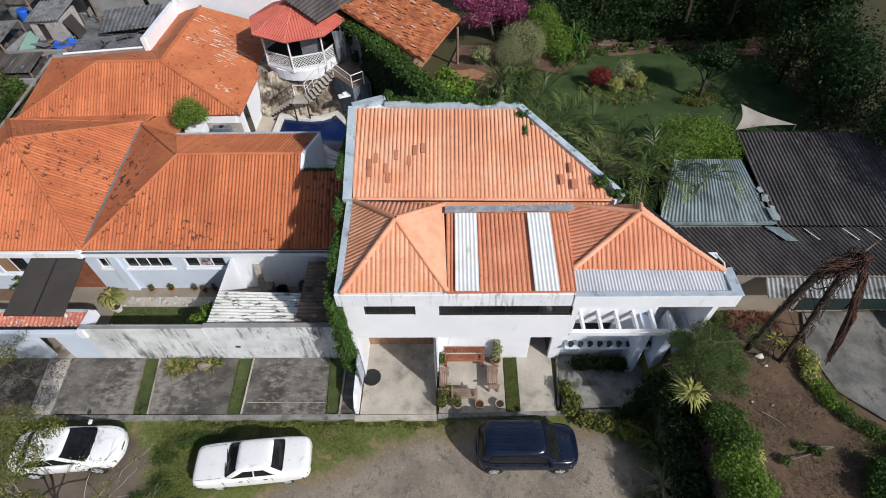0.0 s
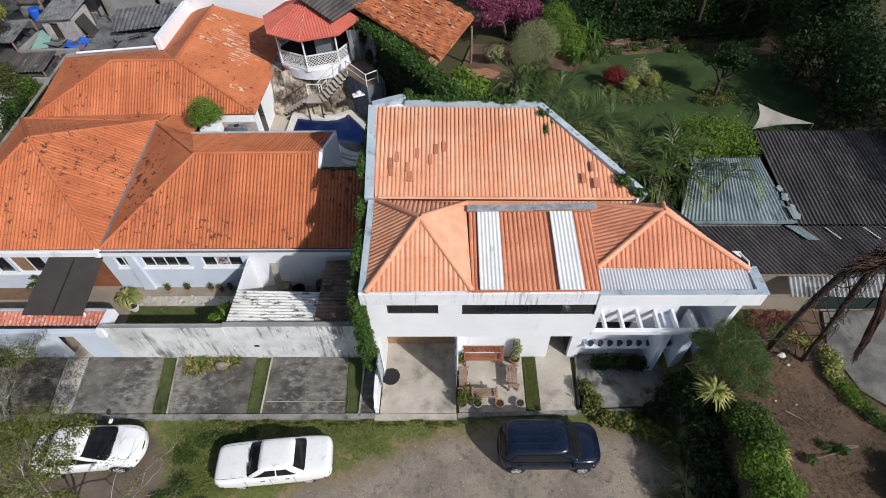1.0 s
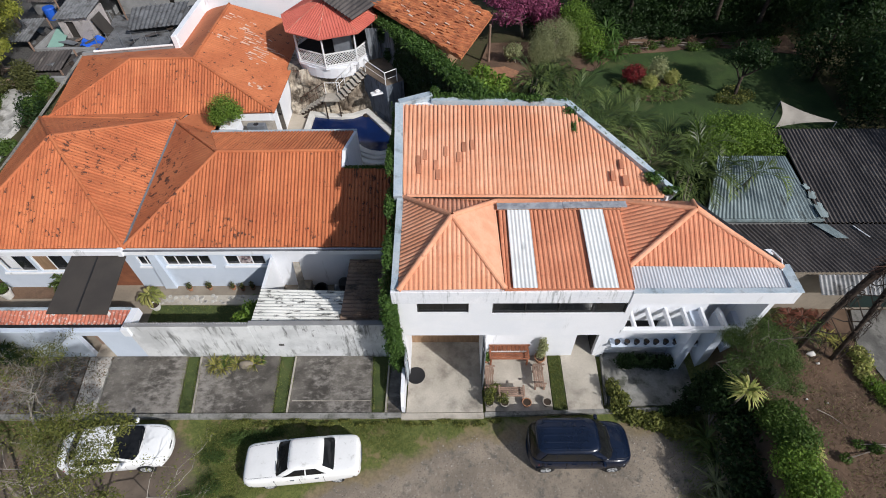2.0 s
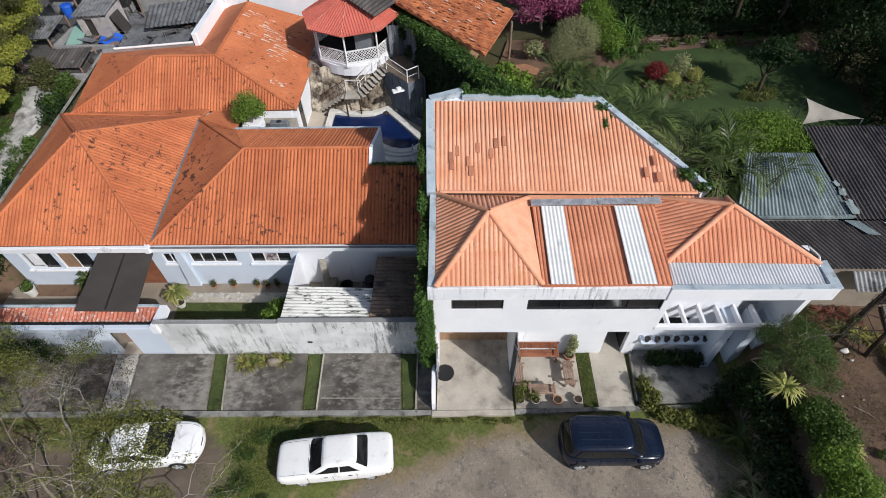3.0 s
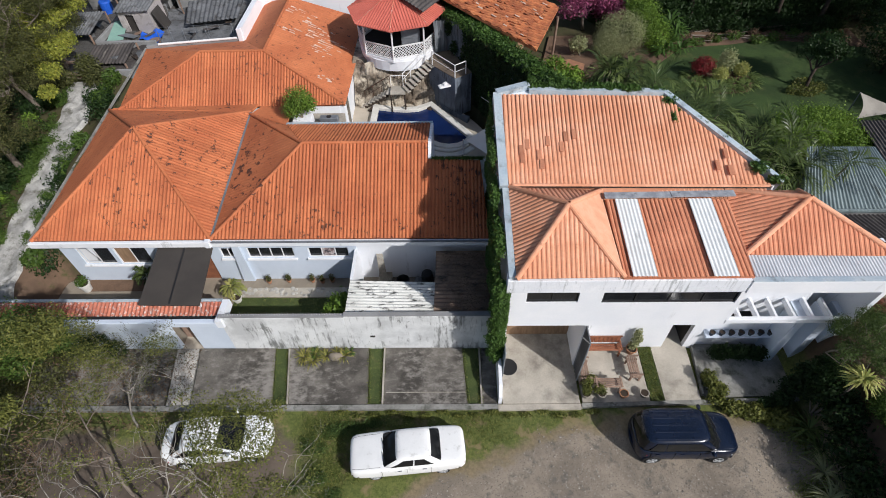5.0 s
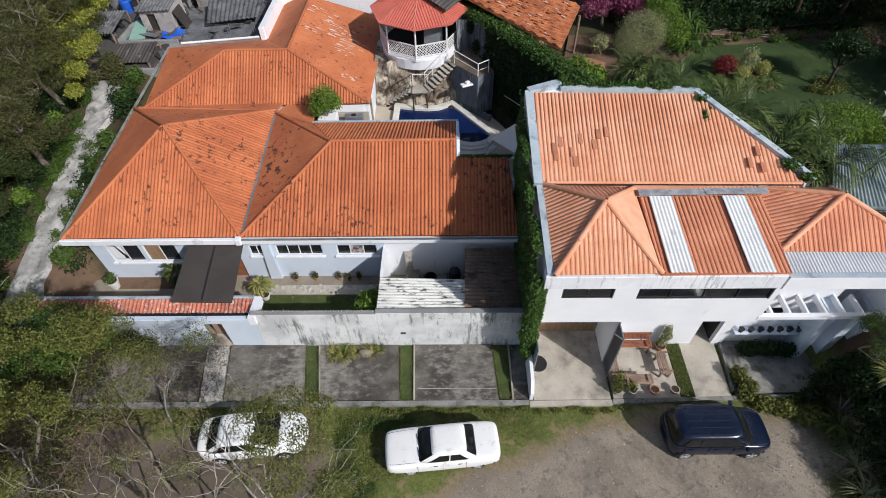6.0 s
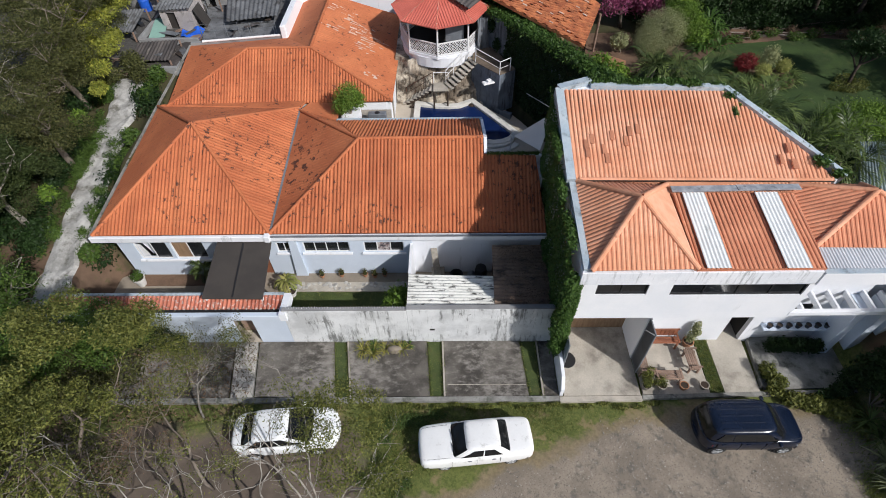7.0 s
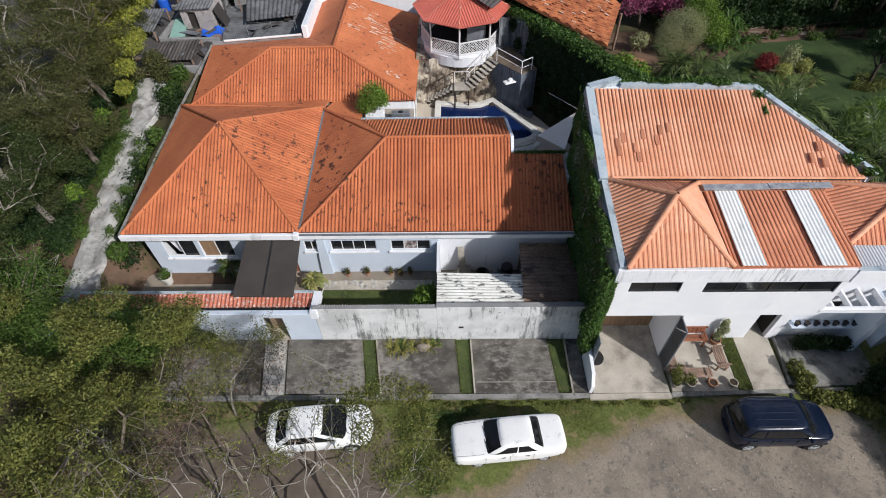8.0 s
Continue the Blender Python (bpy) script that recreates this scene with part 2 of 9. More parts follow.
ROAD = mat("road_concrete", (0.205, 0.198, 0.182), (0.098, 0.095, 0.088), scale=0.7, fine=16, rough=0.92, stain=(0.055, 0.051, 0.046), cover=0.56, stain_scale=1.9, stain_stretch=(1, 0.6, 1), grain=0.45, soft=0.2)
FLAG = mat("flagstone", (0.50, 0.48, 0.44), (0.40, 0.38, 0.35), scale=2.0, rough=0.9, vary=0.2, rnd="object")
# garden grass kept darker than the strips: the trees' shade is in its colour
LAWN = mat("shaded_lawn_grass", (0.043, 0.076, 0.019), (0.027, 0.050, 0.013), scale=0.7, fine=36, rough=0.95, bump=0.8, grain=0.45, stain=(0.075, 0.088, 0.030), cover=0.5, stain_scale=0.9, soft=0.2)
SHORT_GRASS = mat("short_grass", (0.075, 0.100, 0.032), (0.048, 0.068, 0.022), scale=1.6, fine=30, rough=0.95, bump=0.5, grain=0.4, stain=(0.115, 0.105, 0.048), cover=0.45, stain_scale=2.5, soft=0.2)
PINK_TILE = mat("pinkish_clay_tile", (0.56, 0.20, 0.13), (0.46, 0.15, 0.10), scale=1.5, rough=0.8, stain=(0.62, 0.56, 0.52), cover=0.58, stain_scale=6.0, vary=0.15, rnd="object")
CLOTH = mat("printed_curtain", (0.55, 0.50, 0.48), (0.20, 0.12, 0.12), scale=5.0, rough=0.9, stain=(0.05, 0.05, 0.06), cover=0.7, stain_scale=5.0)
DOOR_TAN = mat("tan_board", (0.33, 0.21, 0.125), (0.25, 0.155, 0.09), scale=1.2, rough=0.8, stretch=(6, 1, 1))
SOIL = mat("dry_soil", (0.17, 0.105, 0.068), (0.105, 0.066, 0.044), scale=0.8, fine=12, rough=0.95, bump=0.8, grain=0.4)
DARK_GLASS = mat("dark_glass", (0.012, 0.013, 0.015), (0.02, 0.022, 0.025), scale=1.5, rough=0.12, bump=0.0, grain=0.05, spec=0.5)
# near-black, mostly for insides and openings, whose shade it carries as colour
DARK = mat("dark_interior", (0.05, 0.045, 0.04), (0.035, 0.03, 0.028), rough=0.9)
WOOD = mat("brown_wood", (0.30, 0.115, 0.06), (0.21, 0.08, 0.045), scale=1.5, fine=20, rough=0.6, stretch=(1, 6, 1), vary=0.12, rnd="object")
OLD_WOOD = mat("weathered_wood", (0.30, 0.20, 0.15), (0.21, 0.145, 0.11), scale=1.5, fine=18, rough=0.8, vary=0.15, rnd="object")
TIN = mat("silver_sheet", (0.62, 0.64, 0.67), (0.52, 0.54, 0.57), scale=0.8, rough=0.5, bump=0.08, grain=0.08, stain=(0.35, 0.34, 0.33), cover=0.3, stain_scale=1.2, spec=0.5)
WHITE_SHEET = mat("white_fibre_sheet", (0.80, 0.81, 0.80), (0.70, 0.71, 0.70), scale=1.0, rough=0.6, bump=0.05, grain=0.10, stain=(0.47, 0.49, 0.48), cover=0.46, stain_scale=1.6, stain_stretch=(1.6, 0.45, 1), soft=0.2)
STAINED_SHEET = mat("stained_white_sheet", (0.74, 0.74, 0.70), (0.62, 0.62, 0.58), scale=0.7, rough=0.8, grain=0.16, stain=(0.05, 0.05, 0.046), cover=0.60, stain_scale=3.4, stain_stretch=(0.6, 1.9, 1), soft=0.14)
PALE_SHEET = mat("stained_pale_sheet", (0.36, 0.36, 0.355), (0.22, 0.22, 0.215), scale=1.0, fine=9, rough=0.7, grain=0.25, stain=(0.08, 0.074, 0.068), cover=0.58, stain_scale=1.6, soft=0.2)
GREEN_TIN = mat("green_grey_sheet", (0.285, 0.350, 0.355), (0.165, 0.205, 0.21), scale=0.9, fine=9, rough=0.6, grain=0.30, stain=(0.075, 0.085, 0.08), cover=0.57, stain_scale=1.5, stretch=(1.4, 0.35, 1), soft=0.2)
DARK_TIN = mat("dark_old_sheet", (0.112, 0.097, 0.090), (0.055, 0.048, 0.046), scale=0.8, fine=10, rough=0.75, grain=0.36, stain=(0.165, 0.148, 0.13), cover=0.46, stain_scale=2.2, stretch=(1.4, 0.4, 1), soft=0.12)
GREY_METAL = mat("grey_flashing", (0.20, 0.215, 0.235), (0.14, 0.15, 0.165), scale=1.2, rough=0.55, grain=0.1, stain=(0.33, 0.34, 0.36), cover=0.3, stain_scale=1.5)
GATE_GREY = mat("dark_grey_gate_sheet", (0.085, 0.088, 0.095), (0.060, 0.062, 0.068), scale=1.2, rough=0.6, grain=0.12)
BLACK_METAL = mat("black_metal", (0.025, 0.025, 0.027), rough=0.5, bump=0.05)
WHITE_METAL = mat("white_metal", (0.80, 0.80, 0.80), (0.74, 0.74, 0.74), rough=0.5, bump=0.03, grain=0.05)
CANOPY = mat("brown_canopy_felt", (0.062, 0.054, 0.048), (0.050, 0.044, 0.040), scale=0.7, rough=0.85, grain=0.12)
WATER = mat("pool_tile", (0.008, 0.022, 0.092), (0.005, 0.014, 0.060), scale=0.5, fine=5, rough=0.12, bump=0.04, grain=0.1)
COPING = mat("pool_coping", (0.72, 0.70, 0.65), (0.62, 0.60, 0.55), scale=1.4, rough=0.7, stain=(0.42, 0.39, 0.33), cover=0.3)
COURT = mat("court_plaster", (0.52, 0.46, 0.38), (0.44, 0.385, 0.31), scale=0.8, rough=0.85, stain=(0.28, 0.22, 0.16), cover=0.4)
ROCK = mat("rock_face", (0.52, 0.46, 0.37), (0.19, 0.150, 0.112), scale=0.9, fine=7, rough=0.9, bump=0.9, stain=(0.060, 0.047, 0.035), cover=0.66, stain_scale=1.6, grain=0.45, soft=0.2, patch=0.5)
BROWN_PAVING = mat("brown_paving", (0.20, 0.155, 0.115), (0.13, 0.10, 0.075), scale=1.4, fine=16, rough=0.9, grain=0.35)
WORN = mat("bare_plaster_patch", (0.66, 0.54, 0.46), (0.58, 0.36, 0.26), scale=2.5, rough=0.85, grain=0.2)
ROUGH_WALL = mat("grey_block_wall", (0.30, 0.30, 0.30), (0.22, 0.22, 0.22), scale=0.8, rough=0.9, stain=(0.10, 0.10, 0.10), cover=0.45, stain_scale=0.8)
TAUPE = mat("sand_plaster", (0.30, 0.255, 0.20), (0.235, 0.20, 0.158), scale=0.7, rough=0.9, stain=(0.2, 0.17, 0.13), cover=0.3)
GARDEN_SAIL = mat("dusty_beige_cloth", (0.36, 0.33, 0.285), (0.28, 0.255, 0.22), scale=1.2, rough=0.85, grain=0.10, stain=(0.17, 0.155, 0.13), cover=0.4, stain_scale=1.8)
SAILCLOTH = mat("beige_sailcloth", (0.84, 0.77, 0.69), (0.79, 0.72, 0.645), scale=0.8, rough=0.8, grain=0.05)
BLUE_TARP = mat("blue_tarp", (0.02, 0.12, 0.62), (0.015, 0.09, 0.48), scale=2.0, rough=0.5)
CLAY_POT = mat("clay_pot", (0.40, 0.20, 0.11), (0.30, 0.15, 0.09), scale=4, rough=0.85, vary=0.15, rnd="object")
BLUE_POT = mat("blue_grey_pot", (0.055, 0.068, 0.088), (0.035, 0.042, 0.055), scale=4, rough=0.7)
BEIGE_POT = mat("beige_concrete_pot", (0.40, 0.36, 0.31), (0.28, 0.25, 0.21), scale=4, rough=0.85, stain=(0.12, 0.11, 0.09), cover=0.45, stain_scale=5.0)
WHITE_POT = mat("white_pot", (0.68, 0.66, 0.62), (0.55, 0.53, 0.5), scale=4, rough=0.7)
POT_SOIL = mat("pot_soil", (0.05, 0.035, 0.025), rough=0.95)
BARK = mat("grey_bark", (0.24, 0.20, 0.165), (0.14, 0.115, 0.095), scale=3, fine=20, rough=0.95, bump=0.6, stretch=(1, 1, 0.4))
PALE_BARK = mat("pale_bark", (0.39, 0.355, 0.31), (0.20, 0.18, 0.155), scale=3, fine=20, rough=0.95, bump=0.6)
TWIG_BARK = mat("grey_brown_bark", (0.37, 0.345, 0.305), (0.165, 0.150, 0.130), scale=3, fine=20, rough=0.95, bump=0.6)
DEAD = mat("dead_wood", (0.070, 0.050, 0.038), (0.030, 0.022, 0.018), scale=5, fine=24, rough=0.95, bump=0.9, vary=0.35, grain=0.4)
RUST = mat("rusty_leaf", (0.100, 0.048, 0.032), (0.038, 0.021, 0.016), scale=4, rough=0.9, vary=0.5, grain=0.35)
STRAW = mat("dry_twig_litter", (0.215, 0.150, 0.102), (0.105, 0.070, 0.048), scale=3.0, rough=0.9, vary=0.5)
GRAVEL_STONE = mat("loose_stone", (0.40, 0.37, 0.33), (0.16, 0.145, 0.125), scale=9.0, rough=0.9, vary=0.4)
LEAF = leaf_mat("broad_leaf", (0.110, 0.175, 0.034), (0.045, 0.090, 0.018))
LEAF_DRY = leaf_mat("olive_leaf", (0.232, 0.240, 0.062), (0.065, 0.085, 0.020))
LEAF_OLIVE = leaf_mat("brownish_olive_leaf", (0.138, 0.142, 0.048), (0.038, 0.048, 0.015))
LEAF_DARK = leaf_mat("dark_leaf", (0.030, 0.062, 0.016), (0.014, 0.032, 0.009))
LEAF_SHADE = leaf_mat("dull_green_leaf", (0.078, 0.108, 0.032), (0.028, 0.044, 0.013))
LEAF_LIGHT = leaf_mat("bright_leaf", (0.20, 0.31, 0.045), (0.09, 0.165, 0.026))
LEAF_YELLOW = leaf_mat("yellow_leaf", (0.52, 0.49, 0.17), (0.20, 0.25, 0.06))
LEAF_FERN = leaf_mat("ferny_leaf", (0.120, 0.180, 0.048), (0.042, 0.075, 0.020))
LEAF_STRAP = leaf_mat("strap_leaf", (0.36, 0.32, 0.085), (0.095, 0.115, 0.030))
LEAF_GREY = leaf_mat("grey_green_leaf", (0.40, 0.41, 0.215), (0.22, 0.24, 0.11))
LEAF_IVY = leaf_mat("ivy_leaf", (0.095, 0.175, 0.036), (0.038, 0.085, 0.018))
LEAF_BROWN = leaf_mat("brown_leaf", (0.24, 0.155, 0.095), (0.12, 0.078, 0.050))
LEAF_RUST = leaf_mat("reddish_strap_leaf", (0.20, 0.070, 0.050), (0.09, 0.045, 0.026))
LEAF_PURPLE = leaf_mat("magenta_bract", (0.38, 0.095, 0.190), (0.20, 0.048, 0.10))
LEAF_RED = leaf_mat("red_leaf", (0.30, 0.035, 0.035), (0.15, 0.025, 0.03))
PALM = leaf_mat("palm_leaf", (0.170, 0.225, 0.068), (0.034, 0.056, 0.016), rough=0.38)
LEAF_LIME = leaf_mat("lime_leaf", (0.40, 0.40, 0.07), (0.15, 0.19, 0.035))
GRASS = leaf_mat("grass_blade", (0.27, 0.27, 0.085), (0.100, 0.155, 0.034))


# ---- ground ----
def smooth01(t):
    t = np.clip(t, 0, 1)
    return t * t * (3 - 2 * t)


def ground_height(x, y):
    """The hillside: a level lane in front, a raised lot to the east, terraces rising behind the houses."""
    east = smooth01((x - 7.0) / 1.7)
    front = 2.5 * east
    back = 4.0 + 0 * x
    rise = smooth01((y - 15.5) / 5.0)
    z = front * (1 - rise) + back * rise
    # the walled plots of the two houses stay low
    plot = smooth01((x + 27.0) / 0.8) * smooth01((6.5 - x) / 1.0) * smooth01((19.0 - y) / 1.0)
    z = z * (1 - plot) + front * plot
    edge = np.minimum(-2.9, -2.3 - 0.655 * (y - 22.5))
    pit = smooth01((x + 26.5) / 0.6) * smooth01((edge - x) / 0.5) * smooth01((y - 12.0) / 1.0) * smooth01((30.4 - y) / 0.5)
    z = z * (1 - pit) - 0.3 * pit * smooth01((y - 17.0) / 1.0)
    lane = np.clip(0.25 + (y - 11.0) * 0.235, 0.0, 4.6)
    west = smooth01((-27.0 - x) / 0.9)
    z = z * (1 - west) + lane * west
    far = smooth01((np.hypot(x + 5, y - 12) - 60) / 120)
    return z * (1 - far) + 3.0 * far


def build_ground():
    near_x, near_y = np.arange(-46, 32.1, 0.5), np.arange(-12, 62.1, 0.5)
    ring = np.array([4, 10, 20, 40, 80, 160, 320, 640, 1300], dtype=float)
    gx = np.concatenate([near_x[0] - ring[::-1], near_x, near_x[-1] + ring])
    gy = np.concatenate([near_y[0] - ring[::-1], near_y, near_y[-1] + ring])
    xx, yy = np.meshgrid(gx, gy, indexing="ij")
    zz = ground_height(xx, yy) + 0.05 * np.sin(xx * 1.3 + 0.7 * yy) * np.sin(yy * 0.9 - 0.4 * xx) * np.clip((xx - 8) / 2, 0.25, 1) - 0.02
    verts = np.stack([xx.ravel(), yy.ravel(), zz.ravel()], 1)
    a = np.arange(len(gx) * len(gy)).reshape(len(gx), len(gy))
    faces = np.stack([a[:-1, :-1].ravel(), a[1:, :-1].ravel(), a[1:, 1:].ravel(), a[:-1, 1:].ravel()], 1)
    n = Nodes("lane_ground")
    x, y, z = n.xyz()
    big = n.noise(0.55, 6, 0.62)
    fine = n.noise(9.0, 6, 0.7, shift=2.0)
    stones = n.noise(26.0, 3, 0.6, shift=5.0)
    pebble = n.noise(11.0, 6, 0.75, shift=5.0)
    gravel = n.mix(n.step(big, 0.35, 0.65), (0.315, 0.264, 0.208), (0.202, 0.170, 0.136))
    gravel = n.mix(n.step(n.noise(2.3, 6, 0.7, shift=1.0), 0.52, 0.68), gravel, (0.15, 0.135, 0.115))
    gravel = n.mix(n.step(pebble, 0.57, 0.66), gravel, (0.385, 0.350, 0.305))
    gravel = n.mix(n.step(stones, 0.58, 0.66), gravel, (0.10, 0.088, 0.075))
    grass = n.mix(n.step(fine, 0.35, 0.65), (0.150, 0.165, 0.050), (0.082, 0.105, 0.030))
    grass = n.mix(n.step(n.noise(1.6, 5, 0.65, shift=7.0), 0.50, 0.66), grass, (0.225, 0.18, 0.095))
    soil = n.mix(n.step(big, 0.35, 0.65), (0.160, 0.104, 0.070), (0.098, 0.065, 0.045))
    soil = n.mix(n.step(fine, 0.60, 0.76), soil, (0.085, 0.060, 0.044))
    soil = n.mix(n.step(n.noise(1.1, 6, 0.7, shift=4.0), 0.55, 0.70), soil, (0.085, 0.082, 0.036))
    edge = n.math("MULTIPLY_ADD", big, 3.2, -1.6)
    bound = n.math("ADD", n.math("MAXIMUM", n.math("MULTIPLY", n.math("ADD", x, 4.6), 0.42), -2.6), 7.5)
    bound = n.math("MINIMUM", bound, 8.5)
    road_mask = n.step(n.math("ADD", n.math("SUBTRACT", bound, y), edge), -0.45, 0.65)
    col = n.mix(road_mask, grass, gravel)
    fringe = n.math("MULTIPLY", n.math("MULTIPLY", road_mask, n.math("SUBTRACT", 1.0, road_mask)), 3.2)
    col = n.mix(fringe, col, n.mix(n.step(fine, 0.35, 0.65), (0.27, 0.205, 0.130), (0.175, 0.135, 0.085)))
    dirt = n.mix(n.step(big, 0.35, 0.65), (0.165, 0.130, 0.102), (0.108, 0.086, 0.069))
    dirt = n.mix(n.step(fine, 0.60, 0.76), dirt, (0.078, 0.066, 0.052))
    west = n.step(n.math("ADD", n.math("SUBTRACT", -13.3, x), edge), -0.6, 0.6)
    near = n.step(n.math("ADD", n.math("SUBTRACT", 7.9, y), edge), -0.3, 0.5)
    col = n.mix(n.math("MULTIPLY", west, near), col, dirt)
    side = n.step(n.math("SUBTRACT", -26.2, x), -0.2, 0.4)
    col = n.mix(side, col, soil)
    lot = n.step(n.math("ADD", n.math("SUBTRACT", x, 7.6), n.math("MULTIPLY", edge, 0.5)), -0.3, 0.5)
    col = n.mix(lot, col, soil)
    back = n.step(n.math("ADD", n.math("SUBTRACT", y, 16.5), edge), -0.4, 0.6)
    wood = n.mix(n.step(fine, 0.4, 0.7), (0.060, 0.062, 0.026), (0.085, 0.062, 0.040))
    col = n.mix(back, col, wood)
    yard = n.math("MULTIPLY", n.step(n.math("SUBTRACT", -20.0, x), -0.4, 0.4), n.step(n.math("SUBTRACT", y, 29.0), -0.5, 0.5))
    col = n.mix(yard, col, n.mix(n.step(fine, 0.4, 0.65), (0.115, 0.11, 0.105), (0.050, 0.047, 0.044)))
    n.bump(fine, 0.5, 0.03)
    part("ground", (verts, faces), n.done(col, 0.95, 0.0, 0.2), label="gravel lane with a grass verge and bare soil", kind="structure", category="ground", smooth=True)


build_ground()


# ---- roofs ----
def tile_rows(parent, poly, along, pitch, radius, material, course=0.36, name="barrel_tile", lift=0.0, rise=1.0, lip=0.014, taper=0.92):
    """Rows of half-round tiles running up a flat roof face, cut to its outline."""
    pts = [Vector(p) for p in poly]
    nor = (pts[1] - pts[0]).cross(pts[2] - pts[0]).normalized()
    if nor.z < 0:
        nor = -nor
    u = Vector(along).normalized()
    u = (u - nor * u.dot(nor)).normalized()
    v = nor.cross(u)
    if v.z < 0:
        u, v = -u, -v
    flat = [((p - pts[0]).dot(u), (p - pts[0]).dot(v)) for p in pts]

    def span(s):
        hits = []
        for (a, b), (c, d) in zip(flat, flat[1:] + flat[:1]):
            if (a <= s <= c or c <= s <= a) and abs(a - c) > 1e-6:
                hits.append(b + (d - b) * (s - a) / (c - a))
        return (min(hits), max(hits)) if hits else None

    lo, hi = min(p[0] for p in flat), max(p[0] for p in flat)
    count = max(1, round((hi - lo) / pitch))
    step = (hi - lo) / count
    arc = [(-1.0, 0.0), (-0.72, 0.62), (0.0, 0.95), (0.72, 0.62), (1.0, 0.0)]
    for k in range(count):
        mid = lo + (k + 0.5) * step
        rows = []
        for w, h in arc:
            s = min(max(mid + w * radius, lo + 1e-4), hi - 1e-4)
            rows.append((s, h, span(s)))
        if any(r[2] is None for r in rows):
            continue
        longest = max(r[2][1] - r[2][0] for r in rows)
        if longest < 0.12:
            continue
        courses = max(1, round(longest / course))
        jit = rng.uniform(-0.012, 0.012)
        rings = []
        for c in range(courses):
            for end, grow, up in ((0, 1.0, lip), (1, taper, 0.0)):
                ring = []
                for s, h, (v0, v1) in rows:
                    q = v0 + (v1 - v0) * (c + end) / courses
                    ring.append(pts[0] + u * (mid + (s - mid) * grow + jit) + v * q + nor * (lift + up + h * rise * radius * grow))
                rings.append(ring)
        part(name, Shape().loft(rings, caps=False, closed=False), material, parent)


def ridge_cap(parent, a, b, r, material, name="ridge_cap", flare=1.07, neck=0.95):
    """Overlapping half-round caps from a up to b, in one mesh."""
    a, b = Vector(a), Vector(b)
    d = (b - a).normalized()
    side = d.cross(Vector((0, 0, 1))).normalized()
    up = side.cross(d)
    n = max(1, round((b - a).length / 0.38))
    rings = []
    for k in range(n):
        for end, g in ((0, flare), (1, neck)):
            p = a + (b - a) * (k + end) / n
            rings.append([p + g * r * (math.cos(t) * side + math.sin(t) * up) + up * 0.01 for t in np.linspace(-0.25, math.pi + 0.25, 7)])
    part(name, Shape().loft(rings, caps=False, closed=False), material, parent)


def corrugated(parent, poly, along, pitch, depth, material, name="sheet", label="", thick=0.0):
    """A corrugated sheet over a flat quadrilateral a, b, c, d (a to b along the eave)."""
    a, b, c, d = (Vector(p) for p in poly)
    nor = (b - a).cross(d - a).normalized()
    if nor.z < 0:
        nor = -nor
    n = max(12, round((b - a).length / pitch) * 8)
    low, high, low2, high2 = [], [], [], []
    for k in range(n + 1):
        w = depth * math.sin(2 * math.pi * k / 8)
        low.append(a.lerp(b, k / n) + nor * w)
        high.append(d.lerp(c, k / n) + nor * w)
    low2, high2 = [p - nor * 0.012 for p in low], [p - nor * 0.012 for p in high]
    s = Shape()
    s.loft([low, high], caps=False, closed=False)
    s.loft([low2, high2], caps=False, closed=False)
    s.loft([low2, low], caps=False, closed=False)
    s.loft([high2, high], caps=False, closed=False)
    return part(name, s.weld(), material, parent, label)


def wall_x(s, x0, x1, y0, y1, z0, z1, holes=()):
    """A wall along x with rectangular openings (xa, xb, za, zb) through it."""
    xs = sorted({x0, x1, *[h[0] for h in holes], *[h[1] for h in holes]})
    for xa, xb in zip(xs, xs[1:]):
        m = (xa + xb) / 2
        cut = sorted((h[2], h[3]) for h in holes if h[0] < m < h[1])
        z = z0
        for za, zb in cut:
            if za > z + 1e-4:
                s.box(xa, xb, y0, y1, z, za)
            z = zb
        if z1 > z + 1e-4:
            s.box(xa, xb, y0, y1, z, z1)
    return s.weld()


def window_x(parent, x0, x1, z0, z1, y, panes, frame_mat, name="window", bar=0.05, glass=None, drop=(), seen=None):
    """A window in a wall along x whose outer face is at y: frame, bars and panes."""
    s = Shape()
    s.box(x0, x1, y + 0.05, y + 0.12, z0, z0 + bar).box(x0, x1, y + 0.05, y + 0.12, z1 - bar, z1)
    s.box(x0, x0 + bar, y + 0.05, y + 0.12, z0 + bar, z1 - bar).box(x1 - bar, x1, y + 0.05, y + 0.12, z0 + bar, z1 - bar)
    w = part(name, s, frame_mat, parent)
    step = (x1 - x0) / panes
    for k in range(panes):
        if k:
            part("mullion", Shape().box(x0 + k * step - 0.02, x0 + k * step + 0.02, y + 0.05, y + 0.115, z0 + bar, z1 - bar), frame_mat, w)
        if k in drop:
            continue
        part("pane", Shape().box(x0 + k * step + 0.022, x0 + (k + 1) * step - 0.022, y + 0.078, y + 0.09, z0 + bar, z1 - bar), (seen or {}).get(k, DARK_GLASS), w)
    return w


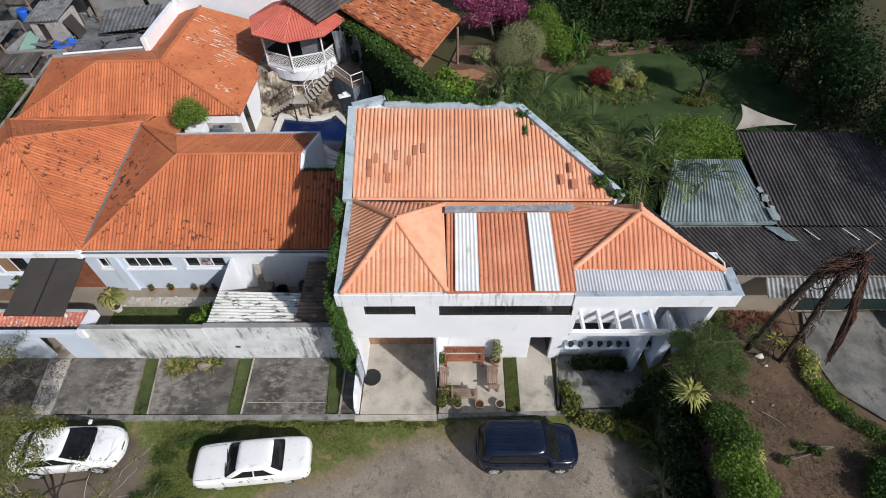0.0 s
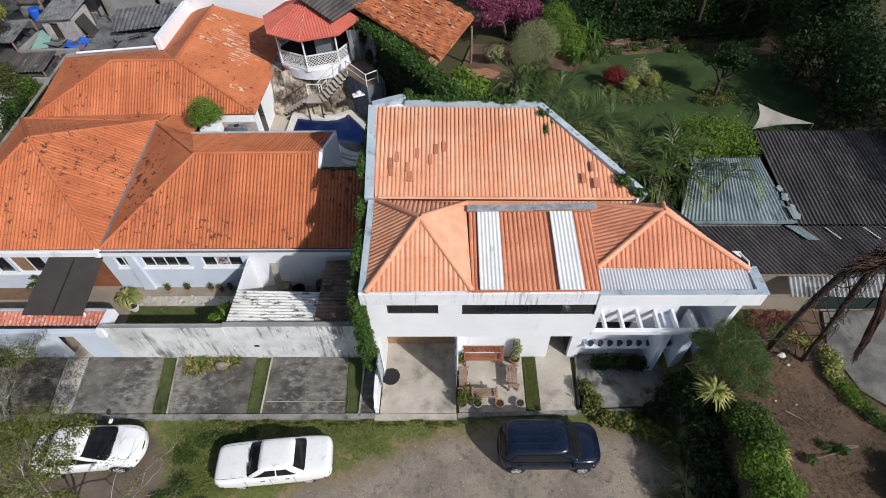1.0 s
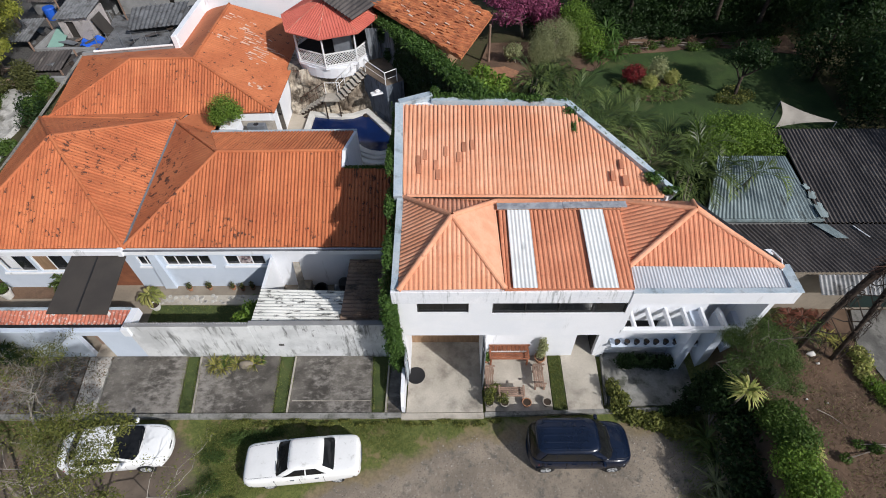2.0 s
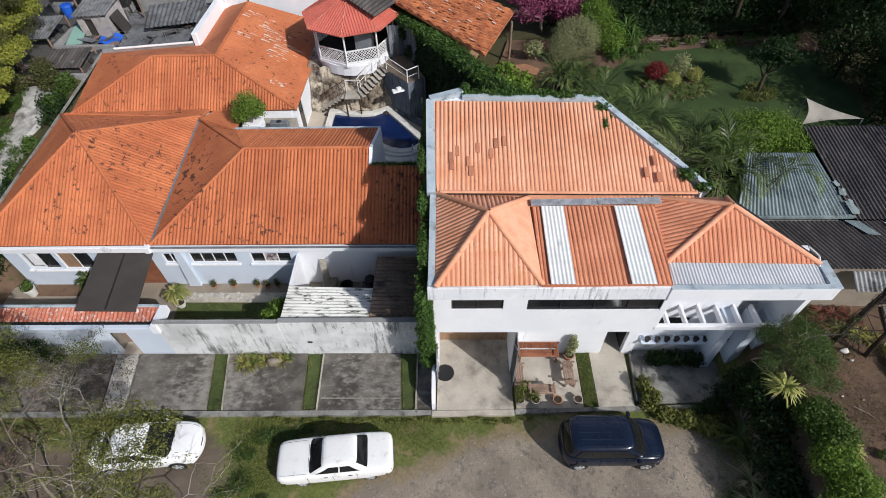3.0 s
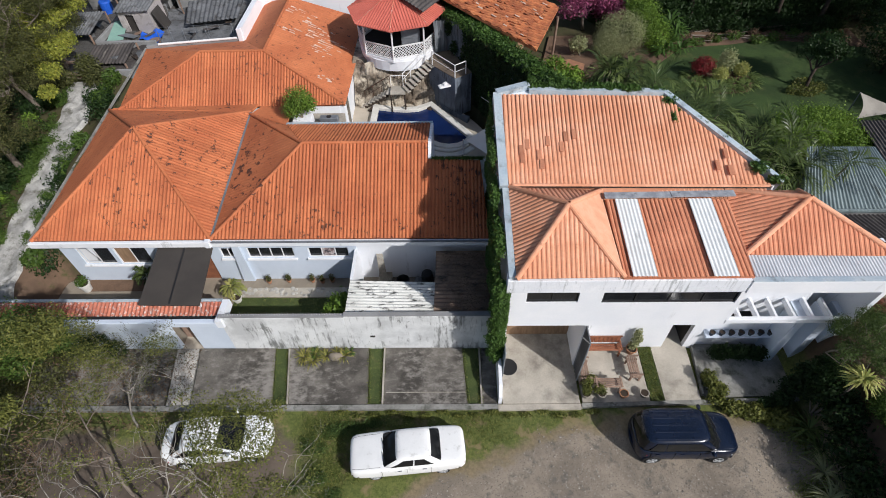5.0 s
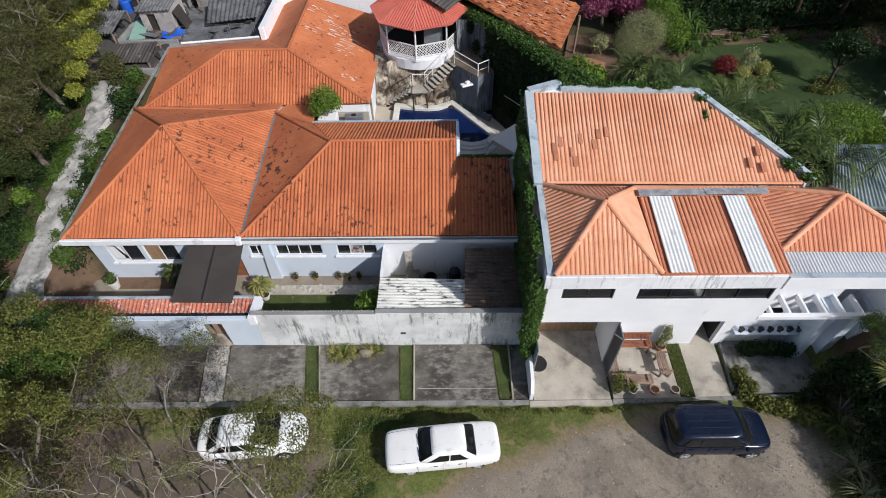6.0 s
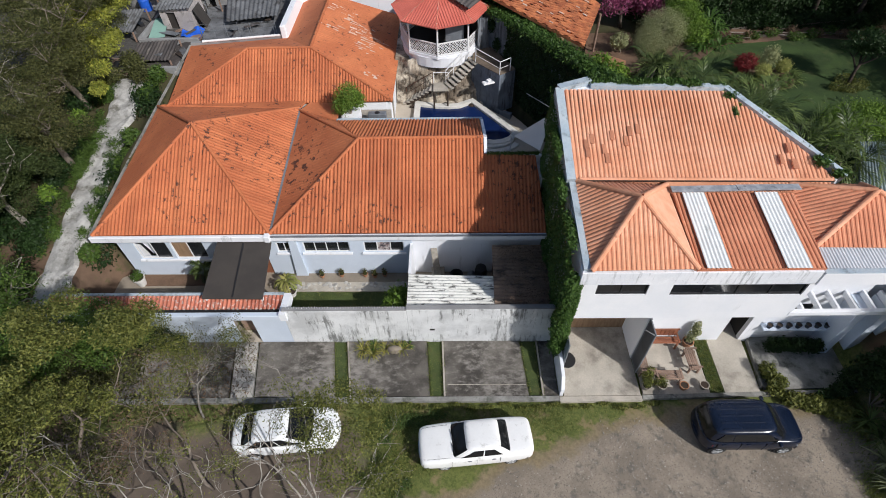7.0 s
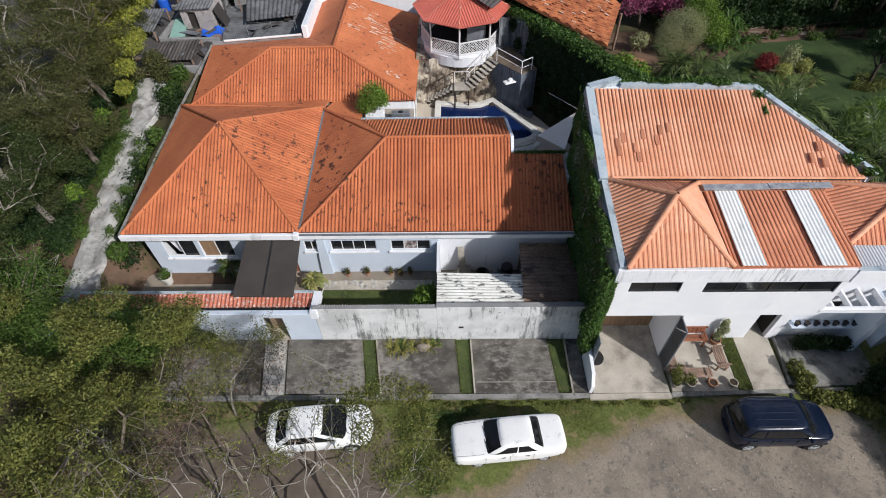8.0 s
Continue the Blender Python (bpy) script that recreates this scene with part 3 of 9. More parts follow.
# ---- the single-storey house with red tiles ----
def build_red_house():
    h = thing("house", (-18, 19, 0), "single-storey white house with red clay tile hip roofs", "house")
    V, EL = (-18.4, 15.55, 3.48), (-26.6, 15.45, 3.55)
    AP, BL, NO = (-22.4, 20.1, 6.40), (-26.6, 24.75, 4.30), (-18.25, 23.8, 4.72)
    RL, RR, EM, ER = (-14.38, 19.53, 5.82), (-8.43, 19.53, 5.82), (-8.43, 15.55, 3.47), (-5.62, 15.5, 3.44)
    T1, T2 = (-8.43, 18.80, 5.39), (-6.0, 18.72, 5.34)
    N2, PL, PR = (-18.2, 23.6, 4.70), (-16.05, 22.7, 4.60), (-8.45, 22.7, 4.60)
    F3L, F3R = (-26.1, 24.75, 4.30), (-13.28, 25.0, 4.30)
    R3L, R3R = (-21.6, 27.5, 6.26), (-18.0, 27.55, 6.24)
    U3L, U3R = (-26.05, 29.85, 5.25), (-20.25, 30.7, 5.25)
    R4, E4, W4 = (-17.9, 34.6, 6.24), (-13.15, 35.4, 4.30), (-20.2, 36.0, 5.25)
    faces = [([EL, V, AP], (1, 0, 0), 0), ([V, NO, AP], (0, 1, 0), 0), ([V, EM, RR, RL], (1, 0, 0), 0), ([EM, ER, T2, T1], (1, 0, 0), 0),
             ([RL, RR, PR, PL], (1, 0, 0), 0), ([F3L, F3R, R3R, R3L], (1, 0, 0), 0), ([NO, BL, AP], (1, 0, 0), 1), ([BL, EL, AP], (0, 1, 0), 1),
             ([V, RL, N2], (0, 1, 0), 1), ([F3R, E4, R4, R3R], (0, 1, 0), 1), ([F3L, R3L, U3L], (0, 1, 0), 1), ([R3L, R3R, U3R, U3L], (1, 0, 0), 2),
             ([R3R, R4, W4, U3R], (0, 1, 0), 2), ([RL, PL, N2], (1, 0, 0), 2), ([N2, (-17.9, 25.1, 4.30), (-16.3, 25.1, 4.25), (-16.05, 22.75, 4.60)], (1, 0, 0), 2),
             ([NO, (-18.2, 25.02, 4.40), (-26.4, 24.85, 4.36), BL], (1, 0, 0), 2)]
    for poly, along, worn in faces:
        roof = part("roof", Shape().slab(poly, 0.12), PAN_A if worn == 0 else TILE_A, h, "weathered red clay tile roof face with dark moss spots")
        if worn == 0:
            tile_rows(roof, poly, along, 0.168, 0.066, TILE_A, rise=0.9)
        elif worn == 1:
            tile_rows(roof, poly, along, 0.19, 0.078, TILE_A, course=0.45, lift=-0.069)
    for a, b in ((EL, AP), (V, AP), (NO, AP), (BL, AP), (V, RL), (RL, RR), (F3L, R3L), (F3R, R3R), (R3L, R3R), (R3R, R4), (RL, N2)):
        ridge_cap(roof, a, b, 0.085, TILE_A)
    q = random.Random(17)
    slope = (R3R[2] - F3R[2]) / (F3R[0] - R3R[0])
    for cx, cy, rows, reach in ((-15.5, 31.6, 9, 1.05), (-14.6, 30.3, 8, 1.0), (-16.4, 33.2, 4, 0.8), (-17.0, 30.6, 2, 0.6), (-14.3, 29.2, 2, 0.5), (-14.1, 26.9, 3, 0.5)):
        for k in range(rows):
            y = cy + (k - rows / 2) * 0.215 + q.uniform(-0.03, 0.03)
            mid = cx + q.uniform(-0.45, 0.45)
            for piece in range(q.choice((1, 2, 2, 3))):
                x = mid + (piece - 1) * 0.52 + q.uniform(-0.1, 0.1)
                L, w = 0.6 * reach * q.uniform(0.4, 1.0), q.uniform(0.05, 0.14)
                lift = lambda xx: 4.30 + (-13.28 - xx) * slope + 0.045
                part("bare_patch", Shape().slab([(x, y, lift(x)), (x - L, y + q.uniform(-0.04, 0.04), lift(x - L)), (x - L * q.uniform(0.75, 1.1), y + w, lift(x - L)), (x - L * q.uniform(0.0, 0.2), y + w * q.uniform(0.6, 1.2), lift(x))], 0.008), WORN, roof)
    part("valley_gutter", Shape().bar((-18.35, 15.55, 3.53), (-18.2, 23.7, 4.74), 0.10, 0.05), GREY_METAL, roof)
    # eave boards and gutters
    eave = Shape().box(-26.75, -18.45, 15.30, 15.46, 3.20, 3.52, 0.02).box(-18.55, -5.5, 15.36, 15.50, 3.16, 3.46, 0.02)
    eave.box(-18.62, -18.36, 15.26, 15.52, 3.18, 3.56, 0.02)
    part("fascia", eave, WHITE, h, "white painted eave board")
    part("gutter", Shape().bar((-18.3, 15.36, 3.49), (-5.5, 15.36, 3.46), 0.09, 0.05), GREY_METAL, h, "grey sheet gutter")
    part("soffit", Shape().box(-26.7, -5.5, 15.47, 16.0, 3.16, 3.22), WHITE, h)
    part("side_gutter", Shape().bar((-26.72, 15.4, 3.52), (-26.72, 24.8, 4.28), 0.09, 0.10).bar((-26.68, 24.8, 4.3), (-26.1, 29.9, 5.25), 0.09, 0.10), KERB, h, "weathered grey gutter edge")
    # walls
    holes = [(-25.45, -23.85, 1.30, 2.56), (-23.65, -22.05, 1.30, 2.56), (-20.9, -19.1, 0.0, 2.2), (-18.5, -17.75, 1.72, 2.40), (-17.2, -14.95, 1.70, 2.42), (-14.25, -12.3, 1.70, 2.40)]
    part("front_wall", wall_x(Shape(), -26.2, -11.9, 15.95, 16.15, 0.0, 3.2, holes), PALE_BLUE, h, "pale blue-white plastered front wall")
    part("recess_wall", Shape().box(-11.9, -5.7, 16.0, 16.2, 0.0, 3.2), WHITE, h)
    for b in ((-26.2, -26.0, 16.15, 24.9, 0.0, 3.6), (-26.1, -25.9, 24.9, 30.0, 0.0, 4.2), (-5.9, -5.7, 17.8, 18.7, 0, 4.8), (-13.65, -13.45, 25.1, 35.4, 0, 4.25),
              (-26.0, -13.65, 25.05, 25.2, 0, 4.15), (-26.0, -20.2, 29.9, 30.05, 0, 5.2), (-20.3, -20.1, 30.7, 36.0, 0, 6.1), (-20.2, -13.4, 35.6, 35.8, 0, 6.6)):
        part("side_wall", Shape().box(*b), WHITE, h)
    part("room_floor", Shape().box(-26.0, -12.0, 16.15, 25.0, -0.3, 0.03), DARK, h)
    part("inner_wall", Shape().box(-26.0, -12.0, 19.9, 20.0, 0.03, 3.4), TAUPE, h)
    part("rear_wall", Shape().box(-16.2, -8.4, 22.55, 22.65, 0, 4.45), WHITE, h)
    part("gable_wall", Shape().add([(-8.42, y, z) for y, z in ((18.8, 2.0), (22.7, 2.0), (22.7, 4.64), (19.5, 5.86), (18.8, 5.46))] + [(-8.27, y, z) for y, z in ((18.8, 2.0), (22.7, 2.0), (22.7, 4.64), (19.5, 5.86), (18.8, 5.46))],
         [(4, 3, 2, 1, 0), (5, 6, 7, 8, 9)] + [(i, (i + 1) % 5, 5 + (i + 1) % 5, 5 + i) for i in range(5)]), WHITE, h, "white gable end")
    part("terrace_wall", Shape().box(-8.27, -5.6, 18.75, 18.9, 0.0, 5.30), WHITE, h)
    part("rear_parapet", Shape().box(-16.1, -8.3, 22.72, 22.90, 3.7, 4.64, 0.02), PARAPET, h, "pale blue-grey rear parapet")
    part("side_door", Shape().box(-13.46, -13.42, 25.75, 26.55, 2.1, 4.05, 0.01), DARK_GLASS, h, "dark glazed side door")
    part("door_frame", Shape().box(-13.45, -13.40, 25.68, 25.75, 2.05, 4.1).box(-13.45, -13.40, 26.55, 26.62, 2.05, 4.1).box(-13.45, -13.40, 25.68, 26.62, 4.05, 4.12), WHITE_METAL, h)
    part("pilaster", Shape().add([(-17.95, 15.80, 0), (-17.35, 15.80, 0), (-17.35, 15.95, 0), (-17.95, 15.95, 0), (-17.75, 15.80, 3.16), (-17.45, 15.80, 3.16), (-17.45, 15.95, 3.16), (-17.75, 15.95, 3.16)],
         [(0, 1, 2, 3), (7, 6, 5, 4), (0, 4, 5, 1), (1, 5, 6, 2), (2, 6, 7, 3), (3, 7, 4, 0)]), PALE_BLUE, h)
    window_x(h, -25.45, -23.85, 1.30, 2.56, 15.95, 2, WHITE_METAL, drop=(0,))
    window_x(h, -23.65, -22.05, 1.30, 2.56, 15.95, 2, WHITE_METAL, seen={0: DOOR_TAN})
    window_x(h, -18.5, -17.75, 1.72, 2.40, 15.95, 2, WHITE_METAL)
    window_x(h, -17.2, -14.95, 1.70, 2.42, 15.95, 4, WHITE_METAL)
    window_x(h, -14.25, -12.3, 1.70, 2.40, 15.95, 3, WHITE_METAL, seen={1: CLOTH})
    for x0, x1, z in ((-25.55, -21.95, 1.24), (-17.3, -14.85, 1.64), (-14.35, -12.2, 1.64), (-18.55, -17.7, 1.66)):
        part("window_sill", Shape().box(x0, x1, 15.84, 15.95, z - 0.05, z + 0.05, 0.01), WHITE, h)
    part("curtain", Shape().add([(-25.4, 16.3, 2.5), (-24.9, 16.35, 2.5), (-25.0, 16.3, 1.3), (-24.6, 16.35, 1.3)], [(0, 1, 3, 2)]), WHITE, h)
    part("door", Shape().box(-20.9, -19.1, 16.02, 16.08, 0.03, 2.2, 0.01), WOOD, h, "brown wooden entrance door")
    # back parapet pieces: white pipe lying on it, whitewashed wall
    part("back_parapet", Shape().bar((-26.05, 30.0, 5.30), (-20.3, 30.85, 5.30), 0.22, 0.16), ROUGH_WALL, h)
    part("pipe", Shape().tube([(-25.3, 30.0, 5.45), (-20.6, 30.7, 5.45)], 0.07, 8), WHITE_METAL, h, "white plastic pipe")
    part("party_wall", Shape().box(-20.5, -20.2, 30.6, 37.0, 4.0, 6.05, 0.02).box(-20.2, -13.0, 36.0, 36.3, 4.0, 6.9, 0.02), WHITE, h, "white plastered party wall")
    return h


red_house = build_red_house()


# ---- the two-storey house with pale tiles ----
def build_pale_house():
    h = thing("house", (0, 13.5, 0), "two-storey white house with pale salmon tile roofs and parapets", "house")
    yf = 10.95
    # front wall of the upper storey
    holes = [(-4.58, -2.66, 4.87, 5.50), (-1.78, 3.18, 4.80, 5.48)]
    part("upper_wall", wall_x(Shape(), -5.35, 3.40, yf, yf + 0.2, 3.30, 6.52, holes), WHITE, h, "white upper front wall with rain streaks")
    part("left_wall", Shape().box(-5.35, -5.15, yf + 0.2, 14.7, 0, 6.75).box(-5.45, -5.15, 14.7, 18.85, 0, 7.3), WHITE, h)
    part("soffit", Shape().box(-1.95, 3.4, yf + 0.2, 11.85, 3.30, 3.45), WHITE, h)
    lower = wall_x(Shape(), -1.95, 3.5, 11.85, 12.05, 0.0, 3.3, [(2.08, 3.02, 0.0, 2.1)])
    part("lower_wall", lower, WHITE, h)
    part("lower_side_wall", wall_x(Shape(), 3.5, 7.0, 12.0, 12.2, 0.0, 6.4, [(3.78, 5.42, 1.92, 2.72)]), WHITE, h, "white wall behind the pergola")
    # black panel behind the opening paints the unlit room
    part("pergola_window", Shape().box(3.78, 5.42, 12.12, 12.15, 1.92, 2.72), BLACK_METAL, h, "black panel for the shade in the pergola's window opening")
    part("loggia_wall", Shape().box(7.0, 8.6, 12.5, 12.7, 0.0, 6.4).box(7.0, 7.15, 12.2, 12.5, 0.0, 6.4), WHITE, h)
    part("loggia_side", Shape().box(3.2, 3.4, yf + 0.2, 12.0, 3.3, 6.4), WHITE, h)
    part("right_pier", Shape().add([(8.15, 11.0, 2.4), (8.35, 11.0, 2.4), (8.35, 12.5, 2.4), (8.15, 12.5, 2.4), (8.35, 11.0, 5.92), (8.55, 11.0, 5.92), (8.55, 12.5, 5.92), (8.35, 12.5, 5.92)],
         [(3, 2, 1, 0), (4, 5, 6, 7), (0, 1, 5, 4), (1, 2, 6, 5), (2, 3, 7, 6), (3, 0, 4, 7)]), WHITE, h)
    part("right_wall", Shape().box(7.1, 7.3, 12.6, 13.1, 0, 6.4).bar((7.2, 13.1, 3.2), (5.95, 14.75, 3.2), 0.15, 6.4).box(-5.2, 4.9, 14.9, 15.0, 0, 7.05).box(4.9, 5.95, 14.6, 14.7, 0, 6.7), WHITE, h)
    part("back_wall", Shape().box(-5.2, 1.6, 18.7, 18.85, 0, 8.55), WHITE, h)
    # garage
    part("garage_side", Shape().box(-2.05, -1.9, 11.0, 15.0, 0, 3.3), WHITE, h)
    part("garage_back", Shape().box(-5.15, -2.05, 14.7, 14.85, 0, 3.3), TAUPE, h)
    part("garage_screen", Shape().box(-5.14, -2.06, 12.55, 12.62, 0.11, 3.3), DOOR_TAN, h, "tan boarded wall at the back of the garage")
    part("garage_ceiling", Shape().box(-5.15, -2.05, yf + 0.2, 14.7, 3.3, 3.45), WHITE, h)
    part("garage_pier", Shape().box(-5.35, -5.16, yf, yf + 0.25, 0, 3.30, 0.01), WHITE, h)
    part("garage_pier", Shape().box(-2.05, -1.9, yf, yf + 0.06, 0, 3.30), WHITE, h)
    # near-black hall walls: the recess's shade is in their colour
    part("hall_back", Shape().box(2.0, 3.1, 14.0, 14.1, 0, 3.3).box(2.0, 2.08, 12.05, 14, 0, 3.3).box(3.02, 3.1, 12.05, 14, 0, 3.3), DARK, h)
    # pergola of white beams over the lower terrace
    part("pergola_beam", Shape().box(3.3, 8.2, yf - 0.02, yf + 0.16, 3.42, 3.66, 0.015), WHITE, h, "white concrete front beam")
    for k in range(6):
        x = 3.86 + 0.705 * k
        part("pergola_rib", Shape().box(x, x + 0.11, yf + 0.16, 12.0, 3.40, 3.66, 0.01), WHITE, h)
    for x in (6.35, 7.35, 8.0):
        part("buttress", Shape().add([(x, 11.15, 0), (x + 0.35, 11.15, 0), (x + 0.35, 12.0, 0), (x, 12.0, 0), (x, 11.15, 3.4), (x + 0.35, 11.15, 3.4), (x + 0.35, 12.0, 3.4), (x, 12.0, 3.4)],
             [(3, 2, 1, 0), (4, 5, 6, 7), (0, 1, 5, 4), (1, 2, 6, 5), (2, 3, 7, 6), (3, 0, 4, 7)]), PALE_BLUE, h)
    # eave band and box fascia
    part("eave_band", Shape().box(-5.42, 2.94, 10.58, 10.95, 5.98, 6.66, 0.02), STREAKED, h, "streaked white eave band")
    part("box_fascia", Shape().box(2.95, 8.72, 10.55, 10.73, 5.92, 6.60, 0.03).box(8.38, 8.70, 10.74, 11.75, 6.0, 6.59, 0.03), WHITE, h, "white boxed gutter fascia")
    part("fascia_cap", Shape().box(2.95, 8.74, 10.53, 10.75, 6.60, 6.64, 0.01).box(8.36, 8.74, 10.75, 11.78, 6.605, 6.65, 0.01), PARAPET, h, "blue-grey gutter cap")
    # windows
    window_x(h, -4.58, -2.66, 4.87, 5.50, yf, 2, BLACK_METAL)
    window_x(h, -1.78, 3.18, 4.80, 5.48, yf, 4, BLACK_METAL)
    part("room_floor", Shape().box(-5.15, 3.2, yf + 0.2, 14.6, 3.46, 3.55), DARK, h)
    # roof
    LL, RLo, D2, UR, UL = (-5.12, 14.68, 7.43), (4.98, 14.74, 7.20), (4.18, 15.86, 7.62), (1.52, 18.66, 8.66), (-5.36, 18.66, 8.82)
    LF, RF, AL, BLc, RT = (-5.12, 10.58, 6.80), (-1.45, 10.62, 6.82), (-3.25, 12.75, 8.25), (-5.12, 14.70, 7.30), (-1.60, 14.55, 7.18)
    FL, FR, AR, BLr, BRr = (3.06, 11.70, 6.68), (8.42, 11.62, 6.64), (5.56, 13.42, 7.80), (3.2, 14.60, 7.10), (6.1, 14.7, 6.95)
    CL, CR, CTR, CTL = (-1.45, 10.62, 6.78), (3.0, 10.66, 6.74), (3.12, 14.05, 7.14), (-1.52, 14.05, 7.16)
    for poly, along in (([LL, RLo, D2, UR, UL], (1, 0, 0)), ([LF, RF, AL], (1, 0, 0)), ([BLc, LF, AL], (0, 1, 0)), ([FL, FR, AR], (1, 0, 0)),
                        ([BLr, FL, AR], (0, 1, 0)), ([BLc, AL, RT], (1, 0, 0)), ([BLr, AR, BRr], (1, 0, 0)), ([FR, BRr, AR], (0, 1, 0)),
                        ([(-1.6, 14.12, 7.10), (4.6, 14.2, 7.08), (4.8, 14.72, 7.16), (-1.6, 14.7, 7.28)], (1, 0, 0)), ([CL, CR, CTR, CTL], (1, 0, 0))):
        # the middle and the east wing have newer, more orange tiles
        newer = FL in poly or CL in poly
        roof = part("roof", Shape().slab(poly, 0.13), PAN_C if newer else PAN_B, h, "orange clay tile roof face" if newer else "pale salmon clay tile roof face")
        tile_rows(roof, poly, along, 0.166, 0.066, TILE_C if newer else TILE_B, lift=-0.006, rise=0.62, course=0.9, lip=0.004, taper=0.985)
    part("mortar_face", Shape().slab([RF, RT, AL], 0.16), PLAIN_B, h, "smooth salmon mortar roof face")
    for a, b in ((LF, AL), (RF, AL), (BLc, AL), (RT, AL), (FL, AR), (FR, AR), (BLr, AR), (BRr, AR)):
        ridge_cap(roof, a, b, 0.10, TILE_B, flare=1.03, neck=0.98)
    ridge_cap(roof, (-5.0, 14.66, 7.40), (4.9, 14.72, 7.18), 0.075, TILE_B, "edge_cap", 1.03, 0.97)
    for x0, x1, y in ((-4.75, -4.60, 16.35), (-4.5, -4.34, 16.6), (-3.68, -3.52, 16.75), (-3.15, -3.0, 16.5), (-2.95, -2.8, 16.95), (-2.6, -2.45, 17.05), (-4.05, -3.9, 16.15),
                      (-3.98, -3.8, 15.75), (-4.72, -4.55, 16.0), (2.85, 3.0, 15.7), (3.25, 3.4, 16.2), (3.3, 3.5, 15.5)):
        x0, x1, y = x0 + 0.10, x1 + 0.10, y - 0.46
        z = 7.38 + (y - 14.68) * 0.348 - 0.012 * (x0 + 5)
        part("new_tile", Shape().slab([(x0, y, z + 0.11), (x1, y, z + 0.11), (x1, y + 0.42, z + 0.255), (x0, y + 0.42, z + 0.255)], 0.03), NEW_TILE, roof, "darker replaced clay tile")
    part("roof_strip", Shape().slab([(-5.10, 14.25, 7.14), (-1.50, 14.25, 7.00), (-1.50, 14.80, 7.16), (-5.10, 14.80, 7.30)], 0.10), PAN_B, roof)
    part("roof_edge", Shape().bar((6.12, 14.72, 6.98), (8.46, 11.66, 6.70), 0.14, 0.06), BLACK_METAL, roof, "dark torn roof edging")
    part("downpipe", Shape().tube([(8.22, 12.25, 6.84), (8.42, 11.85, 6.80), (8.40, 11.62, 6.70), (8.36, 11.5, 6.62)], 0.035, 7), WHITE_METAL, roof, "white plastic rain pipe")
    part("verge", Shape().bar((-5.26, 10.66, 6.74), (-5.26, 14.62, 7.28), 0.24, 0.14), PARAPET, roof, "blue-grey rendered roof verge")
    up = 0.11
    corrugated(roof, [(-1.18, 10.60, 6.78 + up), (-0.34, 10.60, 6.78 + up), (-0.34, 14.0, 7.16 + up), (-1.18, 14.0, 7.16 + up)], (1, 0, 0), 0.15, 0.011, WHITE_SHEET, "roof_sheet", "white corrugated roof-light sheet")
    corrugated(roof, [(1.56, 10.60, 6.76 + up), (2.42, 10.60, 6.76 + up), (2.42, 14.0, 7.15 + up), (1.56, 14.0, 7.15 + up)], (1, 0, 0), 0.15, 0.011, WHITE_SHEET, "roof_sheet", "white corrugated roof-light sheet")
    corrugated(roof, [(3.05, 10.76, 6.545), (8.36, 10.76, 6.545), (8.36, 11.70, 6.63), (3.05, 11.72, 6.65)], (1, 0, 0), 0.115, 0.011, TIN, "porch_sheet", "silver corrugated porch sheet")
    part("flashing", Shape().bar((-1.55, 14.16, 7.30), (0.95, 14.18, 7.30), 0.30, 0.05).bar((0.95, 14.18, 7.32), (3.35, 14.22, 7.30), 0.30, 0.05), FLASHING, roof, "mottled grey sheet-metal flashing")
    part("roof_joint", Shape().bar((-5.0, 14.57, 7.41), (4.9, 14.63, 7.19), 0.05, 0.03), DEAD, roof, "dark mouldy joint filled with leaf dirt")
    # parapets round the rear roof
    for a, b, w in (((-5.36, 14.60, 7.50), (-5.45, 18.75, 8.92), 0.34), ((-5.45, 18.75, 8.92), (-4.10, 19.18, 9.02), 0.34), ((-4.12, 18.92, 8.92), (1.56, 18.86, 8.78), 0.32),
                    ((1.50, 18.86, 8.78), (4.30, 15.95, 7.74), 0.30), ((4.30, 15.95, 7.74), (5.35, 14.85, 7.34), 0.24)):
        lower = Vector((0.03, 0, -0.21))
        part("parapet", Shape().bar(Vector(a) + lower, Vector(b) + lower, w, 0.5), PARAPET, h, "blue-grey rendered parapet")
    part("back_jog", Shape().prism([(-5.45, 18.75), (-4.0, 18.75), (-4.0, 19.2), (-5.45, 18.95)], 4.0, 8.8), WHITE, h)
    # side skirt below the rear east parapet
    part("rear_skirt", Shape().prism([(1.4, 18.7), (1.6, 18.8), (5.3, 14.9), (5.1, 14.8)], 3.0, 7.1), WHITE, h)
    # brackets of the forecourt
    low = [(9.18, 0.0), (10.95, 0.0), (10.95, 1.30), (9.55, 1.10), (9.28, 0.72), (9.18, 0.62)]
    part("forecourt_wall", Shape().add([(-5.43, y, z) for y, z in low] + [(-5.29, y, z) for y, z in low], [(0, 1, 2, 3, 4, 5), (11, 10, 9, 8, 7, 6)] + [(i, 6 + i, 6 + (i + 1) % 6, (i + 1) % 6) for i in range(6)]), WHITE, h, "low white forecourt wall with a sloping end")
    return h


pale_house = build_pale_house()


